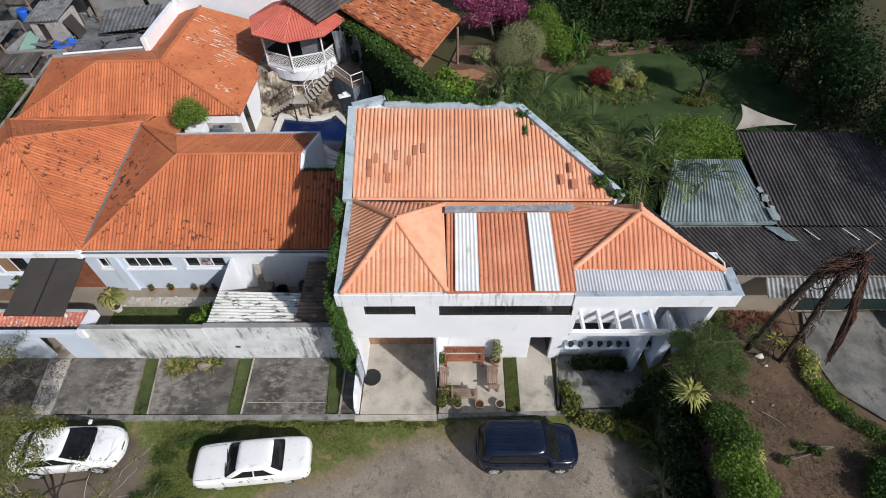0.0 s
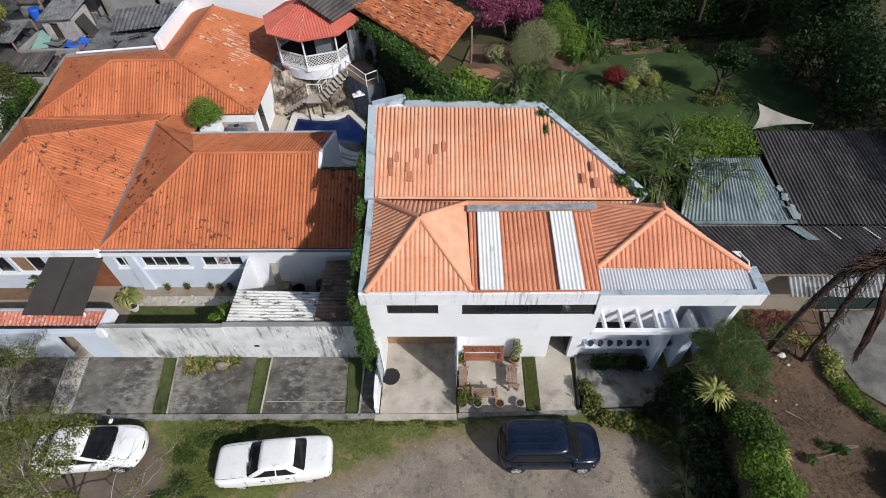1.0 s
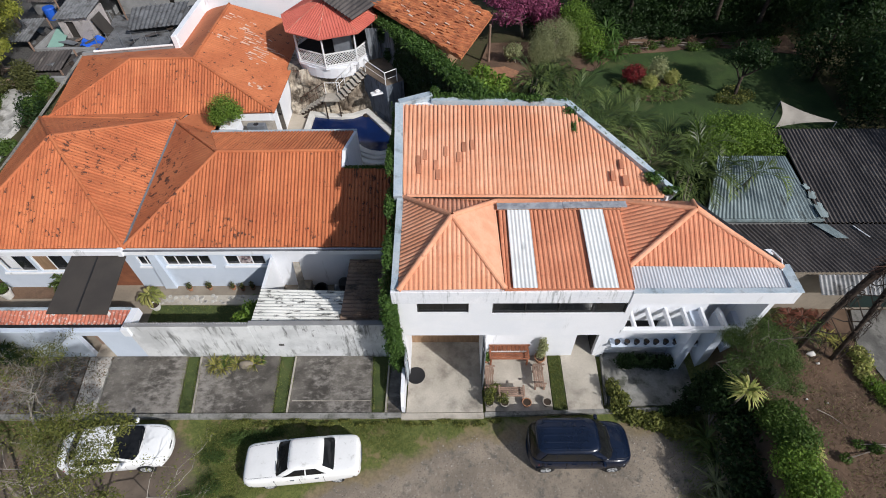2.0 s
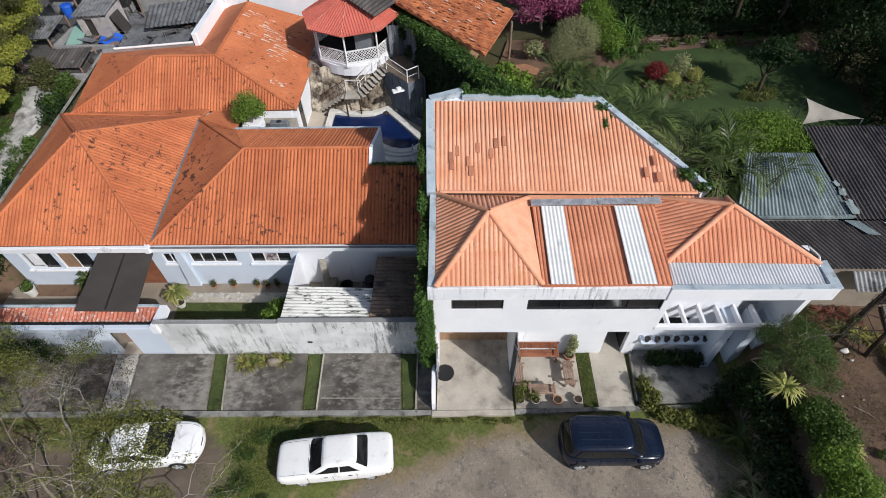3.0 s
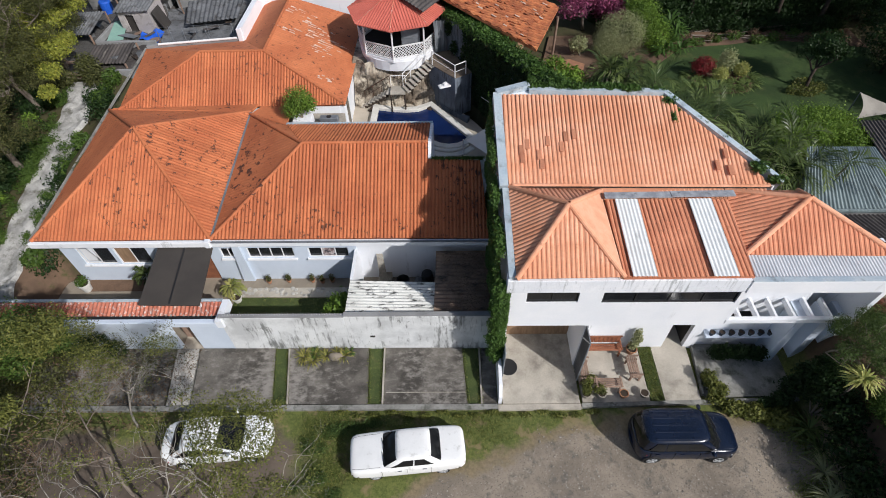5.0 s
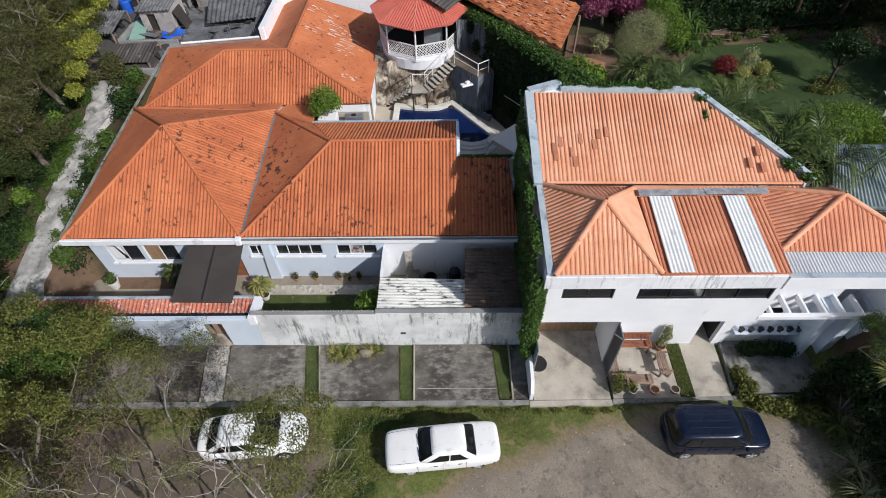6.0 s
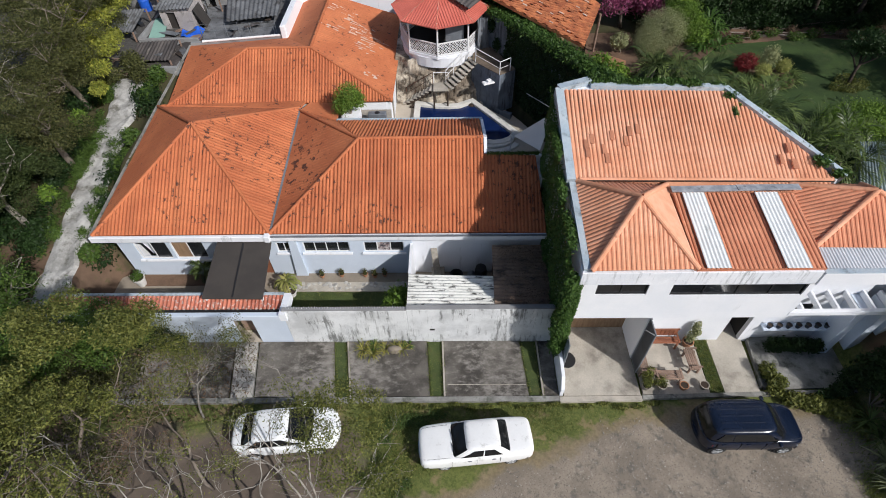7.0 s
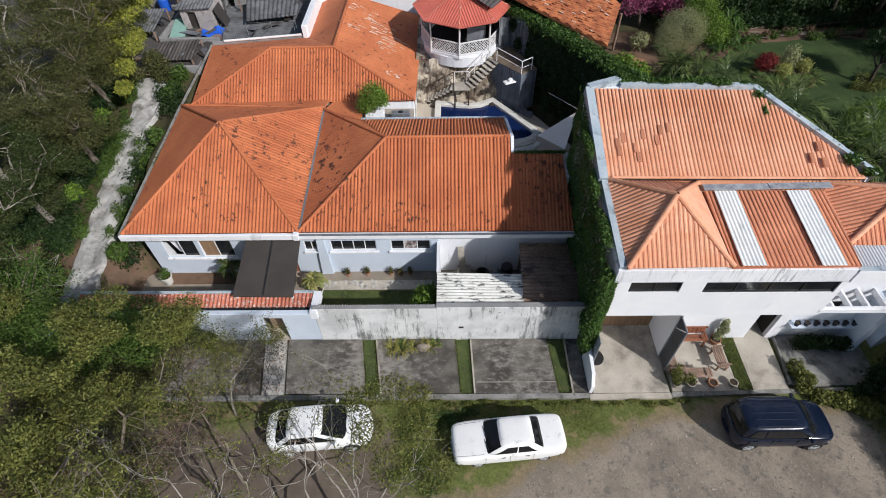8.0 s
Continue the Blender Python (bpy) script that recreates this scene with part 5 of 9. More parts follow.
def build_sheds():
    a = thing("lean_to", (-10, 13, 0), "lean-to with a mould-stained white corrugated sheet", "shed")
    corrugated(a, [(-11.95, 14.02, 2.34), (-11.95, 12.20, 2.40), (-8.15, 12.15, 2.40), (-8.10, 13.88, 2.34)], (0, 1, 0), 0.17, 0.03, STAINED_SHEET, "sheet", "white sheet with black mould")
    for x in (-11.8, -8.3):
        part("post", Shape().box(x, x + 0.08, 13.7, 13.78, 0, 2.28), OLD_WOOD, a)
    part("side_wall", Shape().box(-11.98, -11.84, 14.1, 15.95, 0, 2.3), WHITE, a)
    b = thing("lean_to", (-6.8, 14, 0), "lean-to with a rusty brown corrugated sheet roof", "shed")
    corrugated(b, [(-8.08, 15.6, 2.50), (-8.12, 12.12, 2.36), (-5.52, 12.10, 2.36), (-5.52, 15.6, 2.50)], (0, 1, 0), 0.20, 0.035, RUST_SHEET, "sheet", "rusty brown sheet with moss")
    for x, y in ((-8.0, 15.4), (-8.0, 12.3)):
        part("post", Shape().box(x, x + 0.08, y, y + 0.08, 0, 2.3), OLD_WOOD, b)
    tub = thing("laundry_sink", (-10.6, 15.6, 0), "white concrete laundry sink with a sloping washboard", "sink")
    part("basin", Shape().box(-11.0, -10.35, 15.45, 15.98, 0.03, 0.5, 0.03), PALE_SLAB, tub)
    part("washboard", Shape().slab([(-10.85, 15.3, 0.57), (-10.5, 15.3, 0.57), (-10.7, 15.95, 1.9), (-11.0, 15.95, 1.9)], 0.06), PALE_SLAB, tub)
    bin_ = Shape().lathe(-9.75, 15.3, [(0.26, 0.03), (0.31, 0.7), (0.33, 0.72), (0.29, 0.72), (0.25, 0.1)], 16)
    solo("bucket", bin_, BLACK_METAL, "black plastic bucket standing in the yard", "bucket")
    solo("barrel", Shape().lathe(-8.55, 15.35, [(0.27, 0.03), (0.30, 0.3), (0.29, 0.6), (0.30, 0.9), (0.26, 1.15), (0.10, 1.2)], 16), BLACK_METAL, "tall black plastic barrel beside the lean-to", "barrel")
    solo("bag", Shape().lathe(-9.0, 15.55, [(0.16, 0.03), (0.22, 0.2), (0.2, 0.45), (0.06, 0.6)], 10), GREY_METAL, "grey bag leaning at the yard wall", "bag")
    n = 2600
    x, y = -7.9 + 2.3 * nrng.random(n) ** 0.6, 12.3 + 3.2 * nrng.random(n)
    solo("leaf_litter", blades(np.column_stack([x, y, 2.41 + 0.04 * (y - 12.1) + 0.03 * nrng.random(n)]), np.tile([0.0, 0, 1.0], (n, 1)), 0.035, 0.2), LEAF_BROWN, "dry leaves and twigs lying on the rusty roof sheet", "leaf litter", kind="stuff")


RUST_SHEET = mat("rusty_sheet", (0.36, 0.25, 0.18), (0.23, 0.16, 0.12), scale=0.8, rough=0.85, grain=0.3, stain=(0.05, 0.042, 0.036), cover=0.6, stain_scale=2.0, stain_stretch=(0.6, 1.4, 1), soft=0.2)
build_sheds()


# ---- cars ----
CAR_WHITE = mat("white_car_paint", (0.86, 0.87, 0.87), (0.83, 0.84, 0.84), scale=1.0, rough=0.25, bump=0.0, grain=0.03, spec=0.5)
CAR_OLD = mat("old_white_car_paint", (0.86, 0.86, 0.85), (0.82, 0.82, 0.81), scale=1.2, rough=0.4, bump=0.0, grain=0.05, stain=(0.42, 0.41, 0.38), cover=0.34, stain_scale=3.2, soft=0.25, patch=0.4)
CAR_BLUE = mat("dark_blue_car_paint", (0.0062, 0.0120, 0.030), (0.0050, 0.0098, 0.024), scale=1.0, rough=0.20, bump=0.0, grain=0.06, spec=0.5)
RUBBER = mat("tyre_rubber", (0.018, 0.018, 0.018), rough=0.9)
CHROME = mat("chrome", (0.62, 0.62, 0.63), (0.55, 0.55, 0.56), rough=0.25, bump=0.0, metal=1.0, grain=0.03)
RIM = mat("silver_rim", (0.55, 0.56, 0.57), (0.40, 0.41, 0.42), scale=9.0, rough=0.35, bump=0.0)
RED_LAMP = mat("red_lamp", (0.35, 0.02, 0.02), rough=0.3, bump=0.0)
CLEAR_LAMP = mat("clear_lamp", (0.55, 0.56, 0.58), rough=0.2, bump=0.0)
CAR_GLASS = mat("car_glass", (0.010, 0.011, 0.012), (0.016, 0.017, 0.018), scale=2.0, rough=0.06, bump=0.0, grain=0.05, spec=0.3)


def car(label, where, yaw, paint, W, stations, cabin, wheels, bow=4.0, bow_cabin=5.0, wheel_r=0.31, modern=True, ribs=0):
    """A car, x forward. stations: (x, half width share, low z, top z); cabin: belt x0, x1, z, roof x0, x1, z, half widths at belt and roof.
    bow: how square the plan of the body and of the cabin is at its ends."""
    m = pose(where[0], where[1], where[2], 0, 0, yaw)
    c = thing("car", where, label, "car")
    hw = W / 2
    x0, x1 = stations[0][0], stations[-1][0]
    sx = [q[0] for q in stations]
    mid, half_len = (x0 + x1) / 2, (x1 - x0) / 2

    def soft_interp(x, col):
        return sum(np.interp(x + d, sx, [q[col] for q in stations]) * w for d, w in ((-0.12, 0.25), (0, 0.5), (0.12, 0.25)))

    def body_at(x):
        p = min(0.9995, abs(x - mid) / half_len)
        k = hw * soft_interp(x, 1) * max(0.42, (1 - p ** (2.2 * bow)) ** (1 / bow))
        end = max(0.0, (p - 0.955) / 0.045)
        zl, zt = soft_interp(x, 2) + 0.05 * end, soft_interp(x, 3) - 0.07 * end ** 2
        return k, zl, zt

    rings = []
    for x in mid - half_len * np.cos(np.linspace(0, math.pi, 34)):
        k, zl, zt = body_at(x)
        h = zt - zl
        half = [(0, zl), (k * 0.82, zl), (k * 0.95, zl + 0.06), (k * 0.995, zl + 0.26 * h), (k, zl + 0.48 * h), (k * 0.985, zl + 0.72 * h), (k * 0.955, zt - 0.07), (k * 0.91, zt - 0.025),
                (k * 0.84, zt - 0.004), (k * 0.62, zt + 0.012), (k * 0.30, zt + 0.022), (0, zt + 0.025)]
        rings.append([(x, y, z) for y, z in half] + [(x, -y, z) for y, z in half[-2:0:-1]])
    part("body", Shape().loft(rings).turned(m), paint, c, smooth=True)
    bx0, bx1, bz, rx0, rx1, rz, bw, rw = cabin
    e = bow_cabin

    def level(v):
        """Centre, half length, half width and height of the cabin's outline at a share v of its height."""
        bulge = 0.035 * math.sin(math.pi * min(1.0, v))
        a, b = bx0 + (rx0 - bx0) * v - bulge, bx1 + (rx1 - bx1) * v + bulge
        return (a + b) / 2, (b - a) / 2, bw + (rw - bw) * v + 0.6 * bulge, bz - 0.03 + (rz - 0.09 - bz + 0.03) * v

    def skin(side, u, v, push=0.0):
        """A point of the cabin's skin; side: front, rear, left or right; u runs across it from -1 to 1."""
        cx, lx, wy, z = level(v)
        if side in ("front", "rear"):
            f = (1 - abs(u) ** e) ** (1 / e)
            return (cx + (1 if side == "front" else -1) * (lx * f + push), wy * u, z + 0.4 * push)
        f = (1 - abs(u) ** e) ** (1 / e)
        return (cx + lx * u, (1 if side == "left" else -1) * (wy * f + push), z + 0.4 * push)

    def outline(v, inset=0.0, dz=0.0):
        cx, lx, wy, z = level(v)
        lx, wy = lx - inset, wy - inset
        pts = []
        for t in np.linspace(0, 2 * math.pi, 41)[:-1]:
            cs, sn = math.cos(t), math.sin(t)
            f = (abs(cs) ** e + abs(sn) ** e) ** (-1 / e)
            pts.append((cx + lx * cs * f, wy * sn * f, z + dz))
        return pts

    part("cabin", Shape().loft([outline(v) for v in (0, 0.25, 0.5, 0.75, 1.0)] + [outline(1.0, 0.03, 0.035), outline(1.0, 0.09, 0.062), outline(1.0, 0.20, 0.080), outline(1.0, 0.42, 0.090)]).turned(m), paint, c, smooth=True)

    def glass(name, side, u0, u1, v0, v1, lean0=0.0, lean1=0.0):
        """Curved glass on the cabin; lean moves the upper ends inwards."""
        rows = []
        for v in np.linspace(v0, v1, 5):
            q = (v - v0) / (v1 - v0)
            rows.append([skin(side, u, v, 0.012) for u in np.linspace(u0 + lean0 * q, u1 - lean1 * q, 13)])
        low = [[skin(side, u, v, -0.004) for u in np.linspace(u0 + lean0 * (v - v0) / (v1 - v0), u1 - lean1 * (v - v0) / (v1 - v0), 13)] for v in np.linspace(v0, v1, 5)]
        sh = Shape().loft(rows, caps=False, closed=False)
        sh.loft([rows[0], low[0]], caps=False, closed=False).loft([rows[-1], low[-1]], caps=False, closed=False)
        part(name, sh.turned(m), CAR_GLASS, c, "dark glass", smooth=True)

    glass("windscreen", "front", -0.90, 0.90, 0.06, 0.97)
    glass("rear_window", "rear", -0.86, 0.86, 0.16, 0.94)
    for side in ("left", "right"):
        spans = ((-0.80, -0.42, 0.10, 0.0), (-0.38, 0.16, 0.0, 0.0), (0.20, 0.80, 0.0, 0.16)) if modern else ((-0.74, -0.06, 0.14, 0.0), (0.0, 0.78, 0.0, 0.22))
        for u0, u1, l0, l1 in spans:
            glass("side_window", side, u0, u1, 0.18, 0.93, l0, l1)
    xr, xf = wheels
    for x in (xr, xf):
        for s in (-1, 1):
            y = s * (hw - (0.10 if modern else 0.135))
            hub = lambda q, r, n=18: [(x + r * math.cos(2 * math.pi * k / n), y + s * q, wheel_r + r * math.sin(2 * math.pi * k / n)) for k in range(n)]
            if modern:
                part("wheel_arch", Shape().loft([hub(0.0, wheel_r * 1.14), hub(0.100, wheel_r * 1.14), hub(0.103, wheel_r * 1.05)]).turned(m), BLACK_METAL, c)
            wheel = part("wheel", Shape().loft([hub(-0.10, wheel_r * 0.7), hub(-0.10, wheel_r * 0.95), hub(-0.06, wheel_r), hub(0.06, wheel_r), hub(0.112, wheel_r * 0.95), hub(0.116, wheel_r * 0.70)]).turned(m), RUBBER, c, smooth=True)
            part("rim", Shape().loft([hub(0.10, wheel_r * 0.69), hub(0.124, wheel_r * 0.66), hub(0.104, wheel_r * 0.52)]).turned(m), RIM, wheel, "silver rim")
            for k in range(5):
                a = 2 * math.pi * k / 5 + 0.3
                p, q = (x, y + s * 0.122, wheel_r), (x + wheel_r * 0.66 * math.cos(a), y + s * 0.120, wheel_r + wheel_r * 0.66 * math.sin(a))
                part("spoke", Shape().bar(p, q, 0.02, wheel_r * 0.20).turned(m), RIM, wheel)
    for s in (-1, 1):
        for name, end, mate, z_share, inner, outer in (("headlight", x1, CLEAR_LAMP, 0.62, 0.50, 0.90), ("tail_light", x0, RED_LAMP, 0.60, 0.60, 0.93)):
            # lamps follow the rounded corner of the body
            sgn = 1 if end == x1 else -1
            rows = []
            for q in np.linspace(0, 1, 6):
                x = end - sgn * (0.02 + (0.34 if modern else 0.05) * q ** 1.6)
                k, zl, zt = body_at(x)
                y = s * k * (inner + (outer - inner) * q if q < 0.99 else 0.995)
                zc = zl + z_share * (zt - zl)
                lift = 0.012
                rows.append([(x + sgn * lift, y + s * lift, zc - 0.055), (x + sgn * lift, y + s * lift, zc + 0.06), (x - sgn * 0.05, y - s * 0.05, zc + 0.085), (x - sgn * 0.05, y - s * 0.05, zc - 0.055)])
            part(name, Shape().loft(rows).turned(m), mate, c)
        if modern:
            part("mirror", Shape().box(bx1 - 0.50, bx1 - 0.36, s * (hw - 0.04), s * (hw + 0.17), bz + 0.02, bz + 0.15, 0.04).turned(m), paint, c)
        for xx in (bx0 + 0.62, bx0 + 1.55):
            part("door_handle", Shape().box(xx, xx + 0.16, s * (hw * 0.975), s * (hw * 0.975 + 0.03), bz - 0.16, bz - 0.12, 0.008).turned(m), CHROME if not modern else paint, c)
        # door joints
        for xx in (bx0 + 0.45, bx0 + 1.35, bx0 + 2.30):
            if xx < bx1 + 0.1:
                part("door_gap", Shape().box(xx, xx + 0.008, s * hw * 0.97, s * (hw * 1.0 + 0.002), 0.34, bz - 0.06).turned(m), BLACK_METAL, c)

    def band(name, end, z0, z1, out, mate, reach=0.30):
        sgn = 1 if end == x1 else -1
        rows = []
        for q in np.linspace(-1, 1, 15):
            x = end - sgn * (0.01 + reach * abs(q) ** 4)
            k, zl, zt = body_at(x)
            rows.append([(x + sgn * out, q * k * 1.01, z0), (x + sgn * out, q * k * 1.01, z1), (x - sgn * 0.10, q * k * 0.96, z1 + 0.01), (x - sgn * 0.10, q * k * 0.96, z0)])
        part(name, Shape().loft(rows).turned(m), mate, c)

    band("front_bumper", x1, 0.32, 0.48, 0.05, paint if modern else CHROME)
    band("rear_bumper", x0, 0.34, 0.50, 0.05, paint if modern else CHROME)
    band("grille", x1, 0.52, 0.60, 0.014, BLACK_METAL, 0.10)
    for y0, y1 in ((-0.45, 0.05), (0.08, 0.50)):
        part("wiper", Shape().bar((bx1 + 0.0, y0, bz + 0.03), (bx1 - 0.10, y1, bz + 0.09), 0.02, 0.02).turned(m), BLACK_METAL, c)
    for s in (-1, 1):
        pts = [(xq, s * body_at(xq)[0] * 0.80, body_at(xq)[2] + 0.001) for xq in np.linspace(bx1 + 0.08, x1 - 0.12, 8)]
        part("bonnet_gap", Shape().tube(pts, 0.006, 4).turned(m), BLACK_METAL, c)
    for k in range(ribs):
        y = (k - (ribs - 1) / 2) * 0.27
        part("roof_rib", Shape().box(rx0 + 0.28, rx1 - 0.40, y - 0.035, y + 0.035, rz - 0.012, rz + 0.012, 0.012).turned(m), paint, c)
    return c


# boxy dark blue hatchback
car("boxy dark blue hatchback car parked on the gravel lane", (1.62, 7.62, 0.0), 0.5, CAR_BLUE, 1.72,
    [(-1.97, 0.97, 0.34, 0.95), (-1.80, 1.0, 0.24, 0.99), (-1.2, 1.0, 0.20, 1.0), (0.8, 1.0, 0.20, 1.0), (1.30, 1.0, 0.20, 0.97), (1.75, 0.98, 0.24, 0.88), (1.97, 0.95, 0.32, 0.76)],
    (-1.93, 1.20, 0.99, -1.72, 0.62, 1.63, 0.80, 0.69), (-1.32, 1.23), bow=4.2, bow_cabin=6.0, wheel_r=0.30, ribs=5)
# old white saloon, nose to the west
car("old white saloon car with dull dirty paint parked on grass", (-9.09, 7.02, 0.0), 185.5, CAR_OLD, 1.62,
    [(-2.20, 0.90, 0.30, 0.84), (-2.05, 0.94, 0.22, 0.89), (-1.15, 1.0, 0.15, 0.92), (0.58, 1.0, 0.15, 0.92), (1.53, 0.99, 0.17, 0.89), (2.10, 0.97, 0.22, 0.84), (2.22, 0.95, 0.30, 0.78)],
    (-1.30, 0.98, 0.91, -0.86, 0.42, 1.36, 0.72, 0.60), (-1.29, 1.29), bow=8.0, bow_cabin=9.0, wheel_r=0.27, modern=False)
# modern white saloon, nose to the east
car("modern white saloon car parked on soil under a tree", (-16.62, 7.45, 0.0), 5.2, CAR_WHITE, 1.66,
    [(-2.05, 0.94, 0.38, 0.95), (-1.90, 0.98, 0.28, 1.0), (-1.1, 1.0, 0.22, 1.0), (0.55, 1.0, 0.22, 0.97), (1.3, 1.0, 0.22, 0.91), (1.85, 0.97, 0.26, 0.80), (2.07, 0.93, 0.32, 0.66)],
    (-1.70, 1.15, 0.98, -1.12, 0.20, 1.44, 0.76, 0.64), (-1.21, 1.24), bow=4.2, bow_cabin=7.0)


# ---- pool court, stairs and gazebo ----
def loop_offset(pts, d):
    out = []
    n = len(pts)
    for i in range(n):
        a, b, c = Vector(pts[i - 1]), Vector(pts[i]), Vector(pts[(i + 1) % n])
        e1, e2 = (b - a).normalized(), (c - b).normalized()
        n1, n2 = Vector((e1.y, -e1.x)), Vector((e2.y, -e2.x))
        m = (n1 + n2).normalized()
        out.append(tuple(b + m * d / max(0.5, m.dot(n1))))
    return out


def build_pool():
    slab_at("court", [(-13.45, 18.9), (-5.2, 18.9), (-3.4, 22.2), (-5.8, 26.3), (-8.4, 30.0), (-13.45, 30.0)], 2.02, "cream plastered pool court on a terrace", COURT)
    outline = [(-11.9, 27.72), (-10.9, 27.50), (-10.1, 27.42), (-9.4, 27.50), (-8.66, 27.92), (-7.9, 26.9), (-7.1, 25.8), (-6.33, 24.72), (-6.58, 24.32), (-6.99, 24.08), (-7.48, 24.0), (-7.98, 24.11), (-8.43, 24.39), (-8.85, 24.85), (-11.95, 24.9)]
    area = sum(a[0] * b[1] - b[0] * a[1] for a, b in zip(outline, outline[1:] + outline[:1]))
    if area < 0:
        outline = outline[::-1]
    p = thing("pool", (-9, 25.7, 2.02), "dark blue swimming pool with a curved cream coping", "pool")
    part("water", Shape().prism(outline, 1.6, 2.10), WATER, p, "dark blue water")
    inner, outer = loop_offset(outline, -0.02), loop_offset(outline, 0.36)
    part("coping", Shape().loft([[(x, y, 1.95) for x, y in inner], [(x, y, 2.26) for x, y in inner], [(x, y, 2.28) for x, y in loop_offset(outline, 0.04)], [(x, y, 2.28) for x, y in loop_offset(outline, 0.33)], [(x, y, 2.25) for x, y in outer], [(x, y, 1.95) for x, y in outer]], caps=False), COPING, p)
    for r0, r1, z in ((1.22, 1.52, 2.20), (1.58, 1.92, 2.12)):
        ang = np.linspace(radians(188), radians(322), 16)
        ring = lambda q, h: [(-7.5 + q * math.cos(a), 24.95 + q * math.sin(a), h) for a in ang]
        part("step", Shape().loft([ring(r0, 1.95), ring(r0, z), ring(r1 - 0.04, z), ring(r1, z - 0.04), ring(r1, 1.95)], caps=False, closed=False), COPING, p)
    # rock face under the gazebo
    xs, ts = np.linspace(-13.4, -7.9, 56), np.linspace(0, 1, 26)
    v = []
    for x in xs:
        for t in ts:
            q = noise.noise(Vector((x * 1.1, t * 2.2, 0.3))) * 0.40 + noise.noise(Vector((x * 2.9, t * 6.0, 2.3))) * 0.22 + noise.noise(Vector((x * 7.0, t * 13.0, 5.1))) * 0.09
            v.append((x, 28.25 + 0.9 * t ** 1.5 + 0.05 * (x + 10.7) ** 2 * t + q, 1.95 + 2.6 * t + 0.15 * noise.noise(Vector((x * 2.0, t * 3.0, 9.0)))))
    n = len(ts)
    f = [(i * n + j, (i + 1) * n + j, (i + 1) * n + j + 1, i * n + j + 1) for i in range(len(xs) - 1) for j in range(n - 1)]
    part("rock_face", Shape().add(v, f), ROCK, label="rough brown rock face below the gazebo", kind="structure", category="rock", smooth=False)
    part("retaining_ground", Shape().prism([(-13.4, 29.6), (-8.9, 29.6), (-4, 34), (-13.4, 36)], 1.9, 4.5), ROCK, label="rocky ground behind the rock face", kind="structure", category="rock")
    rk = random.Random(77)
    for k in range(26):
        x, y = rk.uniform(-12.6, -7.9), 28.1 - rk.uniform(0.0, 0.35)
        q = rk.uniform(0.10, 0.24)
        rows = [[(x + q * g * math.cos(a) * (1 + 0.25 * math.sin(3 * a + k)), y + 0.8 * q * g * math.sin(a), 2.0 + q * h) for a in np.linspace(0, 2 * math.pi, 8)[:-1]] for g, h in ((0.9, 0.0), (1.0, 0.4), (0.75, 0.85), (0.3, 1.05))]
        solo("stone", Shape().loft(rows), DEAD if k % 3 else ROCK, "dark rough stone at the foot of the rock face", "stone")
    st = thing("stairs", (-10.6, 27.9, 2.0), "concrete garden stairs with white pipe handrail", "stairs")
    flights = (((-12.85, 28.35, 2.12), (-11.15, 27.95, 3.30), 8, 0.62), ((-10.05, 27.85, 3.52), (-8.62, 28.72, 4.62), 8, 0.80))
    for a, b, k, wide in flights:
        a, b = Vector(a), Vector(b)
        turn = Matrix.Rotation(math.atan2(b.y - a.y, b.x - a.x), 4, "Z")
        for i in range(k):
            c = a.lerp(b, i / (k - 1))
            part("step", Shape().box(-0.12, 0.12, -wide / 2, wide / 2, -0.07, 0.0, 0.01, m=Matrix.Translation(c) @ turn), PALE_SLAB, st)
        for off in (-0.22, 0.22):
            side = turn @ Vector((0, off, 0))
            part("stringer", Shape().bar(a + side - Vector((0, 0, 0.16)), b + side - Vector((0, 0, 0.16)), 0.09, 0.16), DEAD, st)
        back = turn @ Vector((0, wide / 2, 0))
        lo, hi = a + back + Vector((0, 0, 0.78)), b + back + Vector((0, 0, 0.85))
        mate = WHITE_METAL if a.z > 3 else RUST
        part("handrail", Shape().tube([lo, hi], 0.026, 6).tube([lo - Vector((0, 0, 0.38)), hi - Vector((0, 0, 0.38))], 0.016, 6), mate, st)
        for i in range(4):
            q = lo.lerp(hi, i / 3)
            part("baluster", Shape().tube([q, q - Vector((0, 0, 0.85))], 0.018, 6), mate, st)
    part("landing", Shape().box(-11.05, -10.1, 27.45, 28.35, 3.32, 3.42, 0.02), PALE_SLAB, st, "pale concrete landing")
    for x in (-11.0, -10.15):
        part("landing_post", Shape().tube([(x, 27.5, 2.0), (x, 27.5, 3.32)], 0.05, 6), DEAD, st)
    part("landing_rail", Shape().tube([(-11.02, 28.3, 3.42), (-11.02, 28.3, 4.12), (-10.12, 28.3, 4.12), (-10.12, 28.3, 3.42)], 0.024, 6), WHITE_METAL, st)
    t = thing("terrace", (-7.4, 29.0, 2.0), "raised beige landing beside the gazebo", "terrace", kind="structure")
    deck = [(-8.66, 28.80), (-7.08, 27.05), (-6.10, 27.70), (-7.4, 30.4), (-8.5, 30.0)]
    part("block", Shape().prism(deck, 2.0, 4.60), BLUE_WALL, t, "blue-grey painted wall")
    part("paving", Shape().prism(deck, 4.60, 4.64), BROWN_PAVING, t, "brown paved landing")
    part("apron", Shape().prism([(-8.2, 28.2), (-7.05, 26.95), (-6.2, 26.6), (-6.35, 26.3)], 2.0, 2.35), BLUE_WALL, t)
